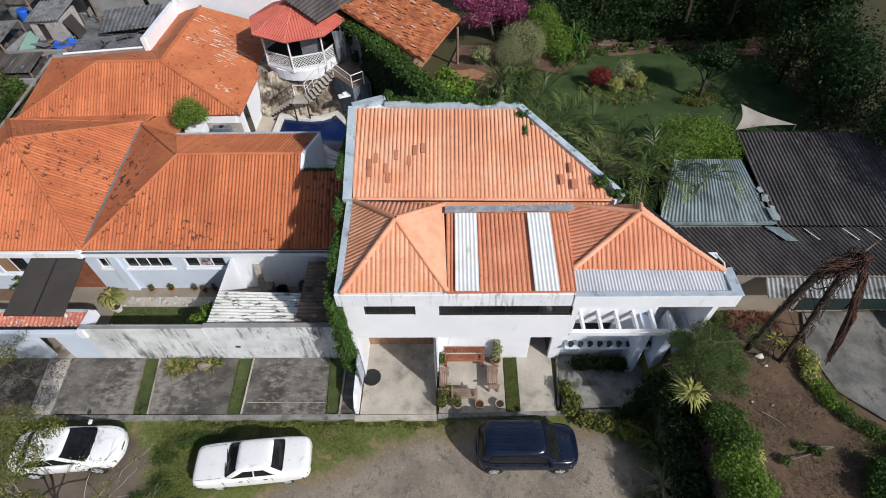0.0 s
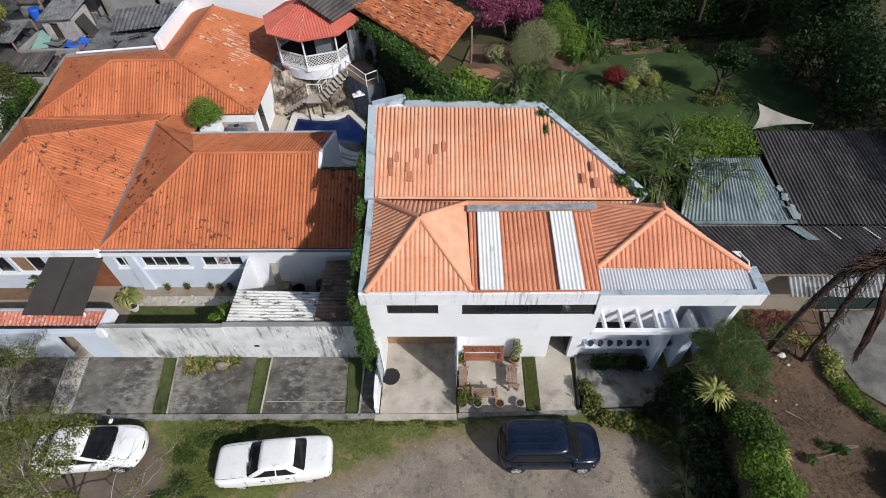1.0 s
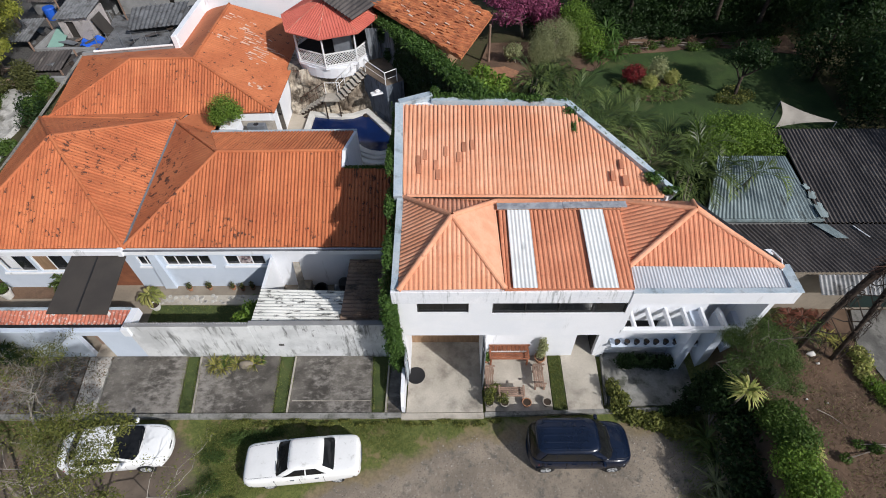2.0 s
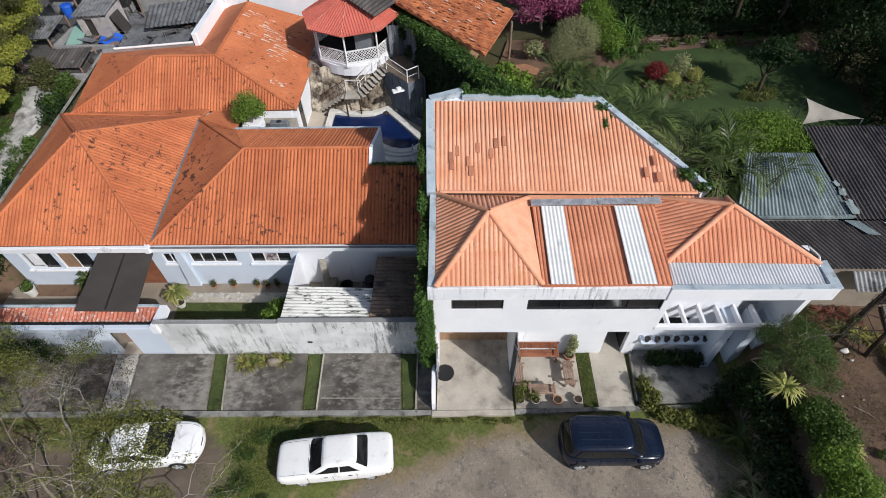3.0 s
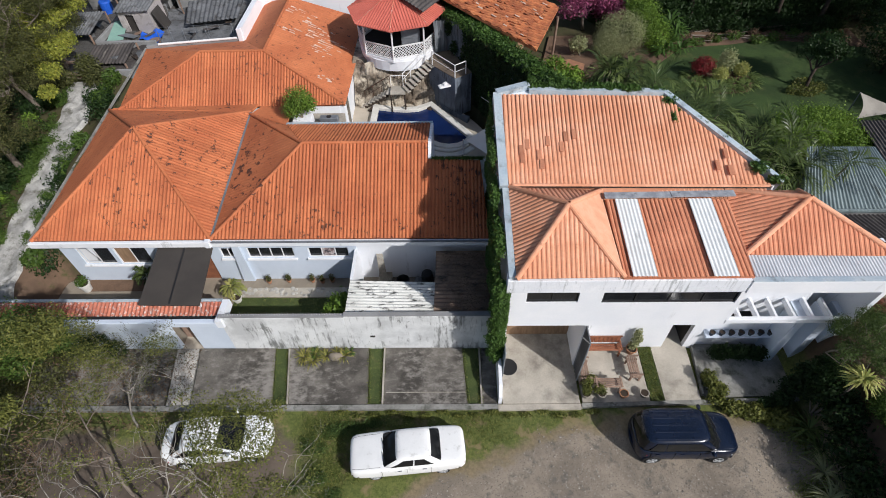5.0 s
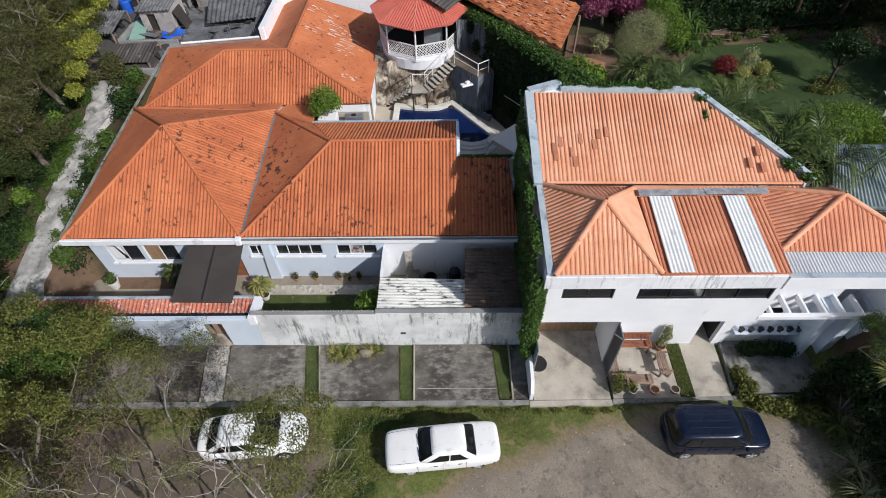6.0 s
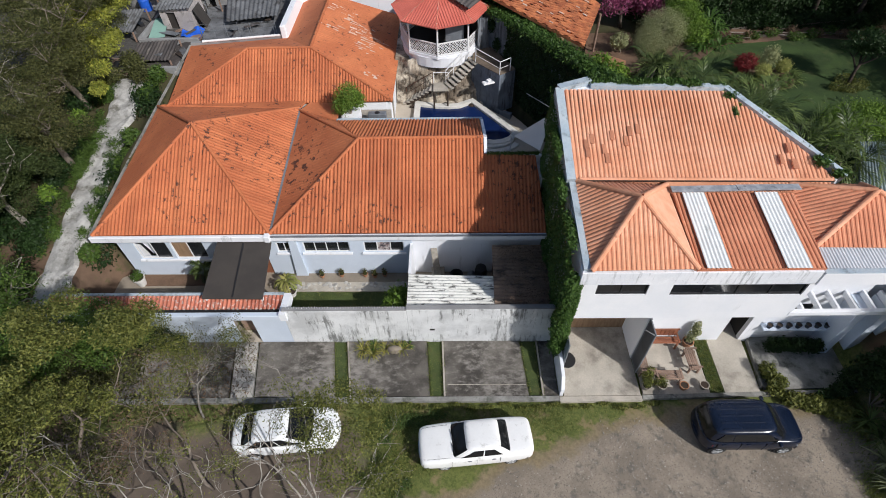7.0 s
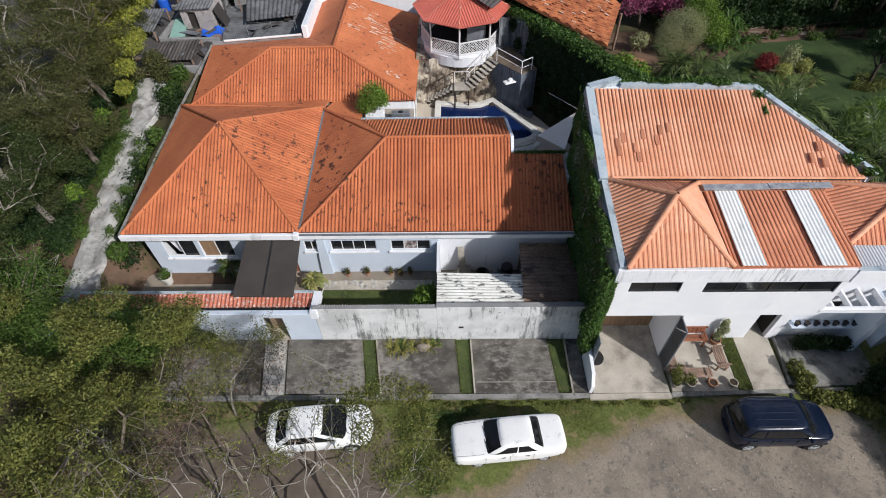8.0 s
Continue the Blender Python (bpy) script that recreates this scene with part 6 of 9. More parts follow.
    rail = [(-8.45, 28.62, 5.48), (-7.09, 27.10, 5.42), (-6.45, 27.52, 5.45)]
    part("handrail", Shape().tube(rail, 0.03, 6).tube([(x, y, z - 0.42) for x, y, z in rail], 0.016, 6), WHITE_METAL, t)
    for x, y, z in rail:
        part("post", Shape().tube([(x, y, 4.55), (x, y, z)], 0.03, 6), WHITE_METAL, t)
    box = Shape().box(-0.36, 0.36, -0.2, 0.2, 0.0, 0.10, 0.03, m=pose(-7.72, 27.30, 3.95, 0, 0, 22)).box(-0.14, 0.14, -0.1, 0.1, 0.10, 0.24, 0.03, m=pose(-7.68, 27.34, 3.95, 0, 0, 40))
    box.bar((-7.72, 27.30, 3.94), (-7.55, 27.75, 3.94), 0.1, 0.06)
    solo("pump_box", box, WHITE_METAL, "white metal pump box on a bracket at the wall", "box")
    g = thing("gazebo", (-10.55, 30.95, 3.0), "white octagonal gazebo with a red sheet-tile roof", "gazebo")
    cx, cy, R = -10.55, 30.95, 2.5
    ang = [radians(-94 + 45 * k) for k in range(8)]
    part("drum", Shape().loft([[(cx + r * math.cos(a), cy + r * math.sin(a), z) for a in np.linspace(0, 2 * math.pi, 33)[:-1]] for r, z in ((R - 0.12, 4.25), (R - 0.05, 4.9))]), WHITE, g, "white rendered round base")
    part("deck", Shape().prism([(cx + (R + 0.08) * math.cos(a), cy + (R + 0.08) * math.sin(a)) for a in ang], 4.9, 5.06), WHITE, g)
    for a in ang:
        x, y = cx + R * math.cos(a), cy + R * math.sin(a)
        part("post", Shape().tube([(x, y, 5.06), (x, y, 7.08)], 0.055, 8), WHITE_METAL, g)
    eave = [Vector((cx + 3.0 * math.cos(a), cy + 3.0 * math.sin(a), 7.00)) for a in ang]
    apex = Vector((cx, cy, 8.20))
    for k in range(8):
        a, b = eave[k], eave[(k + 1) % 8]
        face = part("roof_panel", Shape().slab([a, b, apex], 0.05), GAZEBO_RED, g)
        if k in (5, 6, 7, 0, 1):
            tile_rows(face, [a, b, apex], b - a, 0.17, 0.035, GAZEBO_RED, course=0.3, lip=0.02)
        part("hip", Shape().tube([a, apex], 0.035, 6), PINK_TILE, g)
        if k in (5, 6, 7, 0, 1, 2):
            p, q = (Vector((cx + R * math.cos(t), cy + R * math.sin(t), 5.06)) for t in (ang[k], ang[(k + 1) % 8]))
            rail = part("railing", Shape().bar(p + Vector((0, 0, 0.78)), q + Vector((0, 0, 0.78)), 0.06, 0.06).bar(p + Vector((0, 0, 0.06)), q + Vector((0, 0, 0.06)), 0.06, 0.06), WHITE_METAL, g)
            m = 11
            for i in range(-3, m):
                for flip in (0, 1):
                    u0, u1, z0, z1 = i / m, (i + 4) / m, 0.08, 0.76
                    if u0 < 0:
                        z0, u0 = z0 + (z1 - z0) * (-u0) / (u1 - u0), 0.0
                    if u1 > 1:
                        z1, u1 = z0 + (z1 - z0) * (1 - u0) / (u1 - u0), 1.0
                    a0, a1 = (1 - u0, 1 - u1) if flip else (u0, u1)
                    part("lattice_bar", Shape().bar(p.lerp(q, a0) + Vector((0, 0, z0)), p.lerp(q, a1) + Vector((0, 0, z1)), 0.02, 0.03), WHITE_METAL, rail)
    part("blind", Shape().box(-10.25, -9.15, 29.3, 29.34, 5.95, 6.65).box(-10.25, -9.15, 29.32, 29.36, 5.55, 5.95), GREY_METAL, g, "grey cloth blind")
    for k in (2, 3, 4):
        p, q = (Vector((cx + (R - 0.15) * math.cos(t), cy + (R - 0.15) * math.sin(t), 5.95)) for t in (ang[k], ang[(k + 1) % 8]))
        part("back_screen", Shape().bar(p, q, 0.04, 1.75), DARK, g, "dark back screen")
    # near-black floor and ceiling: the shade under the roof is in their colour
    part("floor", Shape().prism([(cx + (R - 0.1) * math.cos(a), cy + (R - 0.1) * math.sin(a)) for a in ang], 5.062, 5.08), DARK, g, "gazebo floor with the roof's shade in its colour")
    part("ceiling", Shape().prism([(cx + (R + 0.1) * math.cos(a), cy + (R + 0.1) * math.sin(a)) for a in ang], 6.96, 7.0), DARK, g)
    cloth = Shape()
    rows = [[(-8.35 + 0.75 * u + 0.06 * math.sin(17 * u + 3 * w), 29.75 + 0.55 * u + 0.07 * math.sin(23 * u), 6.75 - 1.95 * w - 0.2 * u) for u in np.linspace(0, 1, 13)] for w in np.linspace(0, 1, 7)]
    cloth.loft(rows, caps=False, closed=False).loft([[(x, y + 0.012, z) for x, y, z in row] for row in rows], caps=False, closed=False)
    solo("hanging_cloth", cloth, GREY_METAL, "grey plastic sheet hanging beside the gazebo", "cloth")
    sail = Shape()
    A, B, C = Vector((-6.68, 22.62, 3.6)), Vector((-4.30, 23.40, 4.6)), Vector((-5.45, 20.25, 4.25))
    k = 8
    grid = {}
    for i in range(k + 1):
        for j in range(k + 1 - i):
            u, w = i / k, j / k
            pnt = A * (1 - u - w) + B * u + C * w
            pull = 3.2 * u * w * (1 - u - w)
            grid[i, j] = pnt + Vector((0, 0, -0.6 * pull)) + (Vector(((A.x + B.x + C.x) / 3, (A.y + B.y + C.y) / 3, pnt.z)) - pnt) * 0.12 * (1 - min(1, 6 * min(u, w, 1 - u - w)))
    keys = list(grid)
    idx = {q: n for n, q in enumerate(keys)}
    fs = []
    for i, j in keys:
        if (i + 1, j) in idx and (i, j + 1) in idx:
            fs.append((idx[i, j], idx[i + 1, j], idx[i, j + 1]))
        if (i + 1, j + 1) in idx and (i + 1, j) in idx and (i, j + 1) in idx:
            fs.append((idx[i + 1, j], idx[i + 1, j + 1], idx[i, j + 1]))
    top = [grid[q] for q in keys]
    sail.add(top + [q - Vector((0, 0, 0.012)) for q in top], fs + [tuple(len(top) + i for i in face[::-1]) for face in fs])
    s = thing("sun_sail", (-6, 22.8, 2.0), "beige triangular sun sail stretched over the pool steps", "sun sail")
    part("cloth", sail, SAILCLOTH, s)
    part("rope", Shape().tube([B, (-5.60, 25.75, 4.2)], 0.014, 5), WHITE_METAL, s)
    part("rope", Shape().tube([C, (-5.35, 19.2, 4.7)], 0.012, 5), WHITE_METAL, s)
    part("post", Shape().tube([(-6.68, 22.6, 2.0), (-6.68, 22.6, 3.62)], 0.03, 6), WHITE_METAL, s)


build_pool()


# ---- ivy, hedge wall and the old cottage behind ----
def ivy_on(a, b, z0, z1, out, count, size, bulge=0.18, over=0.3):
    """Leaves over an upright face from a to b (plan points); z1 may be a pair for a sloping top."""
    t, q = nrng.random(count), nrng.random(count) ** 0.9
    top = z1[0] + (z1[1] - z1[0]) * t if isinstance(z1, tuple) else np.full(count, z1)
    x, y = a[0] + (b[0] - a[0]) * t, a[1] + (b[1] - a[1]) * t
    z = z0 + (top + over * nrng.random(count) - z0) * q
    wave = 0.5 + 0.5 * np.sin(2.1 * (x + y) + 1.3 * z) * np.sin(1.7 * z + 0.6 * (x - y))
    off = bulge * (0.15 + wave) * (0.5 + 0.6 * nrng.random(count))
    o = np.array([out[0], out[1], 0.0]) / math.hypot(*out)
    p = np.column_stack([x, y, z]) + o * off[:, None]
    return blades(p, np.tile(o + np.array([0, 0, 0.35]), (count, 1)), size, 0.25)


ivy = join(ivy_on((-5.47, 10.75), (-5.47, 14.7), 0.9, (6.3, 6.9), (-1, 0), 15000, 0.058, 0.34),
           ivy_on((-5.47, 14.6), (-5.55, 18.9), 0.3, (7.15, 8.6), (-1, 0), 16000, 0.056, 0.26),
           ivy_on((-5.62, 10.74), (-5.25, 10.74), 0.9, 6.0, (0, -1), 3000, 0.058, 0.16),
           leaves_in([(-5.6, 10.8, 5.9, 0.28, 0.25, 0.5), (-5.62, 10.75, 4.9, 0.34, 0.25, 0.6), (-5.6, 10.75, 3.8, 0.36, 0.25, 0.6), (-5.6, 10.72, 2.7, 0.40, 0.28, 0.6), (-5.58, 10.7, 1.7, 0.34, 0.26, 0.5),
                      (-5.6, 12.5, 6.9, 0.22, 1.0, 0.16), (-5.68, 14.5, 7.2, 0.2, 0.8, 0.2), (-5.72, 16.5, 7.9, 0.18, 1.2, 0.2)], 13000, 0.058, shell=0.3))
solo("ivy", ivy, LEAF_IVY, "dense green ivy covering the side wall of the house", "ivy", kind="stuff")
ivy2 = leaves_in([(-3.5, 19.08, 9.00, 0.8, 0.14, 0.12), (-2.2, 19.06, 8.98, 0.9, 0.13, 0.12), (-0.8, 19.04, 8.96, 0.8, 0.15, 0.13), (0.1, 18.90, 8.94, 0.45, 0.24, 0.12), (-3.95, 19.3, 9.1, 0.2, 0.15, 0.2), (1.7, 18.5, 8.6, 0.35, 0.3, 0.15), (1.75, 17.9, 8.35, 0.14, 0.5, 0.1), (2.0, 18.2, 8.4, 0.3, 0.3, 0.12), (4.6, 15.4, 7.6, 0.35, 0.35, 0.2), (5.2, 14.9, 7.35, 0.4, 0.2, 0.2)], 2600, 0.08, shell=0.2)
moss = leaves_in([(-8.1 + 0.35 * k, 18.82, 5.40, 0.25, 0.12, 0.07) for k in range(7)], 1500, 0.05, shell=0.1)
solo("moss", moss, LEAF, "green moss and ferns along the roof edge", "moss", kind="stuff")
solo("ivy", ivy2, LEAF_IVY, "green creeper trailing over the roof parapet", "ivy", kind="stuff")

q = random.Random(205)
creeper = [(x, 18.98 + q.uniform(-0.08, 0.1), 8.93 + 0.012 * (-4 - x) + q.uniform(-0.05, 0.06), q.uniform(0.10, 0.30), q.uniform(0.08, 0.16), q.uniform(0.05, 0.11)) for x in [q.uniform(-4.0, 1.4) if k % 3 else q.uniform(-3.9, -0.6) for k in range(34)]]
creeper += [(1.5 + 0.28 * k, 18.9 - 0.29 * k, 8.80 - 0.104 * k, 0.12, 0.12, 0.07) for k in (0, 0.6, 1.5, 4.4, 5.2, 7.5, 9.2, 9.9)]
solo("creeper", leaves_in(creeper, 5200, 0.036, shell=0.2), LEAF_IVY, "green creeper along the parapet of the salmon roof", "creeper", kind="stuff")


def build_hedge_wall():
    h = thing("garden_wall", (-5.8, 26.3, 2.0), "tall blue-grey boundary wall mostly covered in dark ivy", "wall", kind="structure")
    a, b = Vector((-7.93, 31.18, 0)), Vector((-2.23, 22.48, 0))
    part("wall", Shape().bar((a.x + 0.2, a.y, 4.3), (b.x + 0.2, b.y, 4.3), 0.4, 4.9), BLUE_WALL, h)
    part("wall_return", Shape().bar((-2.9, 22.3, 3.0), (-4.2, 19.2, 3.0), 0.3, 2.4), BLUE_WALL, h)
    d = (b - a).normalized()
    out = (d.y, -d.x)
    if out[0] > 0:
        out = (-out[0], -out[1])
    c = a.lerp(b, 0.24)
    # face leaves are a darker green: the wall side's shade is in the colour
    part("ivy_cover", join(ivy_on((c.x, c.y), (b.x, b.y), 2.2, 6.75, out, 17000, 0.10, 0.30), ivy_on((-3.0, 22.2), (-4.3, 19.2), 2.2, 4.3, (-1, 0.4), 3500, 0.10, 0.3)), LEAF_DARK, h, "ivy leaves with the face's shade in their colour")
    sprig = [tuple(a.lerp(c, t)) for t in (0.45, 0.7, 0.85)]
    part("ivy_sprig", leaves_in([(x - 0.1, y - 0.05, 6.2 - k, 0.3, 0.3, 0.5) for k, (x, y, z) in enumerate(sprig)], 900, 0.09, shell=0.1), LEAF_DARK, h)
    top = [tuple(a.lerp(b, t) + Vector((0.3, 0.1, 6.86))) + (0.70, 0.6, 0.30) for t in np.linspace(0, 1, 16)]
    # crest leaves are a lighter green: the sun on top is in the colour
    part("ivy_crest", leaves_in(top, 14000, 0.085, shell=0.25), LEAF_IVY, h, "ivy along the wall top with sunlight in its colour")


build_hedge_wall()


def build_cottage():
    h = thing("cottage", (-4.5, 31, 4.0), "old cottage with a patched terracotta tile roof", "house")
    P0, P1, P3 = Vector((-2.72, 26.06, 6.85)), Vector((-0.70, 31.7, 6.55)), Vector((-8.3, 31.3, 7.75))
    P2 = P1 + P3 - P0
    roof = part("roof", Shape().slab([P0, P1, P2, P3], 0.14), OLD_TILE, h, "old orange terracotta roof with dark gaps")
    tile_rows(roof, [P0, P1, P2, P3], P1 - P0, 0.30, 0.10, OLD_TILE, course=0.42)
    r = random.Random(8)
    n = (P1 - P0).cross(P3 - P0).normalized()
    n = n if n.z > 0 else -n
    for k in range(150):
        u, v = r.random() * 0.85 + 0.05, r.random() * 0.7 + 0.05
        c = P0 + (P1 - P0) * u + (P3 - P0) * v + n * 0.12
        e, f = (P1 - P0).normalized() * r.uniform(0.06, 0.14), (P3 - P0).normalized() * r.uniform(0.15, 0.38)
        part("loose_tile", Shape().slab([c, c + e, c + e + f, c + f], 0.03), r.choice((TILE_A, TILE_A, OLD_TILE, OLD_TILE, WORN)), roof)
    # darker board colour stands in for the shaded opening under the porch roof
    part("wall", Shape().prism([(-4.2, 27.9), (-2.6, 31.8), (-6.0, 36.3), (-7.8, 31.4)], 3.8, 6.55), DOOR_TAN, h, "tan wall with the porch's shade in its colour")
    part("porch_post", Shape().tube([(-0.9, 30.6, 4.0), (-0.9, 30.6, 6.5)], 0.08, 8), OLD_WOOD, h)
    part("porch_floor", Shape().prism([(-2.4, 26.6), (1.6, 28.2), (2.0, 33.0), (-0.8, 33.0)], 3.8, 4.12), SOIL, h)
    g = thing("outbuilding", (-7.0, 33.5, 5.0), "grey sheet roof behind the gazebo", "roof")
    corrugated(g, [(-10.98, 30.45, 8.38), (-8.85, 29.05, 7.62), (-6.6, 32.6, 7.75), (-9.8, 34.0, 8.6)], (1, 0, 0), 0.24, 0.02, DARK_TIN, "sheet", "grey sheet overlapping the gazebo roof")
    corrugated(g, [(-8.6, 32.6, 7.75), (-5.5, 34.0, 7.4), (-7.5, 38.0, 8.0), (-11.5, 36.5, 8.1)], (1, 0, 0), 0.25, 0.03, DARK_TIN, "sheet", "dark grey sheet")
    part("wall", Shape().prism([(-8.4, 32.0), (-6.2, 34.2), (-7.6, 37.5), (-11.0, 36.2)], 4.5, 7.3), ROUGH_WALL, g)
    slab_at("patio", [(-1.4, 28.1), (0.5, 27.9), (0.9, 29.3), (0.1, 29.9), (-1.1, 29.7)], 4.16, "terracotta paved patch beside the cottage", CLAY_POT)


build_cottage()


# ---- the garden behind ----
slab_at("lawn", [(3.2, 24.5), (9.0, 23.0), (18.0, 23.0), (19.0, 31.0), (13.0, 32.6), (8.0, 31.4), (4.6, 29.4)], 4.06, "lawn of the garden behind with tree shade in its colour", LAWN, "lawn")
slab_at("flower_bed", [(3.4, 30.2), (5.4, 29.3), (7.4, 31.3), (10.5, 31.6), (13.2, 32.2), (19.0, 31.0), (19, 33.5), (12, 34.5), (6, 33.8)], 4.10, "brown mulched flower bed at the lawn's edge", SOIL, "flower bed")
island = [(8.6 + (1.85 + 0.2 * math.sin(3 * a)) * math.cos(a), 27.2 + (1.35 + 0.15 * math.cos(2 * a)) * math.sin(a)) for a in np.linspace(0, 2 * math.pi, 21)[:-1]]
slab_at("flower_bed", island, 4.14, "oval flower bed in the lawn", SOIL, "flower bed")


def garden_sail():
    """A beige sail of cloth with hollow edges on three posts."""
    A, B, C = Vector((13.7, 23.4, 5.7)), Vector((13.0, 21.8, 5.25)), Vector((16.2, 22.2, 5.25))
    k = 9
    at, faces, order = {}, [], []
    for i in range(k + 1):
        for j in range(k + 1 - i):
            u, w = i / k, j / k
            t = 1 - u - w
            p = A * t + B * u + C * w
            mid = (A + B + C) / 3
            p = p + (mid - p) * 0.85 * (u * w + w * t + t * u - 3 * u * w * t) * (1 - 3 * min(u, w, t))
            at[i, j] = len(order)
            order.append(p - Vector((0, 0, 1.2 * u * w * t)))
    for i, j in at:
        if (i + 1, j) in at and (i, j + 1) in at:
            faces.append((at[i, j], at[i + 1, j], at[i, j + 1]))
        if (i + 1, j + 1) in at:
            faces.append((at[i + 1, j], at[i + 1, j + 1], at[i, j + 1]))
    n = len(order)
    sail = thing("sun_sail", (14.2, 22.6, 4.0), "beige three-cornered sun sail over the garden corner", "sun sail")
    part("cloth", Shape().add(order + [p - Vector((0, 0, 0.012)) for p in order], faces + [tuple(n + q for q in f[::-1]) for f in faces]), GARDEN_SAIL, sail)
    for p in (A, B, C):
        part("post", Shape().tube([(p.x, p.y, 3.9), (p.x, p.y, p.z)], 0.03, 6), GREY_METAL, sail)


garden_sail()
bush((7.6, 27.7, 4.1), [(7.5, 27.9, 4.75, 0.65, 0.5, 0.5)], 2600, 0.05, LEAF_RED, "red-leaved shrub in the flower bed")
bush((8.9, 28.0, 4.1), [(8.9, 28.1, 4.9, 0.55, 0.5, 0.7)], 2000, 0.05, LEAF_GREY, "grey-blue shrub in the flower bed")
bush((8.3, 27.3, 4.1), [(8.3, 27.2, 4.6, 0.45, 0.4, 0.4)], 1500, 0.048, LEAF_YELLOW, "cream-variegated shrub in the flower bed")
bush((9.6, 27.7, 4.1), [(9.7, 27.7, 4.6, 0.45, 0.4, 0.4)], 1500, 0.048, LEAF_YELLOW, "cream-variegated shrub in the flower bed")
for x, y in ((7.4, 26.6), (8.1, 26.4), (8.9, 26.3), (9.6, 26.7), (7.0, 27.2), (10.1, 27.0), (8.5, 26.9), (7.7, 27.0), (9.2, 26.9), (10.2, 27.6), (6.9, 27.8)):
    rosette((x, y, 4.1), 44, 0.8, PALM, "strap-leaved lily clump in the flower bed", "lily_clump")
bush((12.9, 26.3, 4.05), [(12.2, 26.0, 4.25, 0.5, 0.4, 0.3), (12.9, 25.8, 4.25, 0.6, 0.35, 0.3), (13.6, 26.2, 4.25, 0.5, 0.4, 0.3), (13.0, 26.8, 4.25, 0.6, 0.35, 0.3)], 1800, 0.06, LEAF_DRY, "low ring hedge with olive-green leaves", "hedge", "hedge")
bush((3.2, 30.6, 4.0), [(3.1, 30.6, 5.4, 1.35, 1.2, 1.25), (2.3, 30.2, 5.0, 0.8, 0.8, 0.9)], 17000, 0.036, LEAF_GREY, "rounded grey-green clipped shrub", shell=0.78)
bush((5.0, 31.4, 4.0), [(4.9, 31.6, 5.6, 0.9, 0.8, 1.2), (5.5, 31.2, 5.0, 0.9, 0.8, 0.9), (4.4, 32.2, 6.3, 0.9, 0.8, 0.9)], 7500, 0.06, LEAF_LIGHT, "bright green leafy shrub")
for x, y, z in ((6.3, 31.2, 4.4), (6.9, 31.6, 4.9), (6.0, 30.5, 4.2), (7.2, 31.0, 4.2), (6.6, 32.2, 5.3)):
    rosette((x, y, z), 40, 1.0, LEAF_IVY, "broad strap-leaved garden plant", "dracaena", width=0.10, rise=1.5)
tree((1.6, 34.0, 4.0), (1.4, 33.8, 5.4), "magenta bougainvillea in full bloom", LEAF_PURPLE, BARK, spread=0.75, depth=2, radius=0.12, per_tip=90, clump=0.7, size=0.08,
     extra=[(1.0, 33.5, 6.5, 1.3, 0.8, 0.6), (2.6, 33.4, 6.3, 1.1, 0.8, 0.6), (-0.2, 33.8, 6.7, 0.9, 0.8, 0.5), (3.3, 33.0, 5.6, 0.6, 0.6, 0.5)], extra_count=5200, seed=4, name="bougainvillea")
bush((0.8, 30.4, 4.1), [(0.6, 30.4, 4.9, 0.6, 0.5, 0.5)], 700, 0.08, LEAF_GREY, "shrub with white flowers")
bush((-1.6, 26.6, 4.1), [(-1.6, 26.2, 5.4, 0.8, 0.7, 0.9), (-2.2, 25.2, 5.2, 0.8, 0.8, 0.8), (-0.6, 26.2, 5.0, 0.8, 0.6, 0.7), (-1.4, 24.2, 5.6, 0.9, 0.8, 0.7)], 3800, 0.11, LEAF_LIGHT, "bright green shrub behind the wall")
for x, y, z, n, L, leaf in ((2.6, 28.4, 4.1, 30, 0.8, PALM), (3.3, 27.6, 4.1, 30, 0.8, LEAF), (2.0, 27.2, 4.1, 28, 0.9, PALM), (1.4, 26.0, 4.1, 28, 0.9, LEAF), (2.8, 25.8, 4.1, 28, 0.8, PALM), (0.6, 25.2, 4.1, 28, 0.9, PALM), (3.2, 24.6, 4.1, 28, 0.8, LEAF)):
    rosette((x, y, z), n, L, leaf, "strap-leaved clump beside the lawn", "lily_clump", width=0.08, rise=1.2)
bush((2.0, 26.6, 4.0), [(2.2, 26.8, 4.4, 1.0, 1.2, 0.5), (1.2, 25.4, 4.4, 1.1, 0.9, 0.5), (2.9, 28.2, 4.4, 0.7, 0.8, 0.45)], 3600, 0.10, LEAF_DARK, "dark green planting beside the lawn")
bush((11.5, 32.4, 4.1), [(5.8 + 1.3 * k, 31.8 + 0.35 * math.sin(2.1 * k) + 0.06 * k, 4.3, 0.55, 0.35, 0.28) for k in range(10)], 3600, 0.075, LEAF, "low mixed planting in the far flower bed", stems=10)
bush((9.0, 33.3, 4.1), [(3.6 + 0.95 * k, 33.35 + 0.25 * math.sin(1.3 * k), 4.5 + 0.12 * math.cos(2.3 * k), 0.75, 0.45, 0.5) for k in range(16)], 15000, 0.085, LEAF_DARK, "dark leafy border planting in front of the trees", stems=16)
bush((9.5, 32.8, 4.1), [(6.4 + 1.5 * k, 32.3 + 0.3 * math.cos(1.7 * k), 4.35, 0.4, 0.3, 0.25) for k in range(7)], 1500, 0.07, LEAF_BROWN, "low reddish-brown planting in the far flower bed", stems=7)
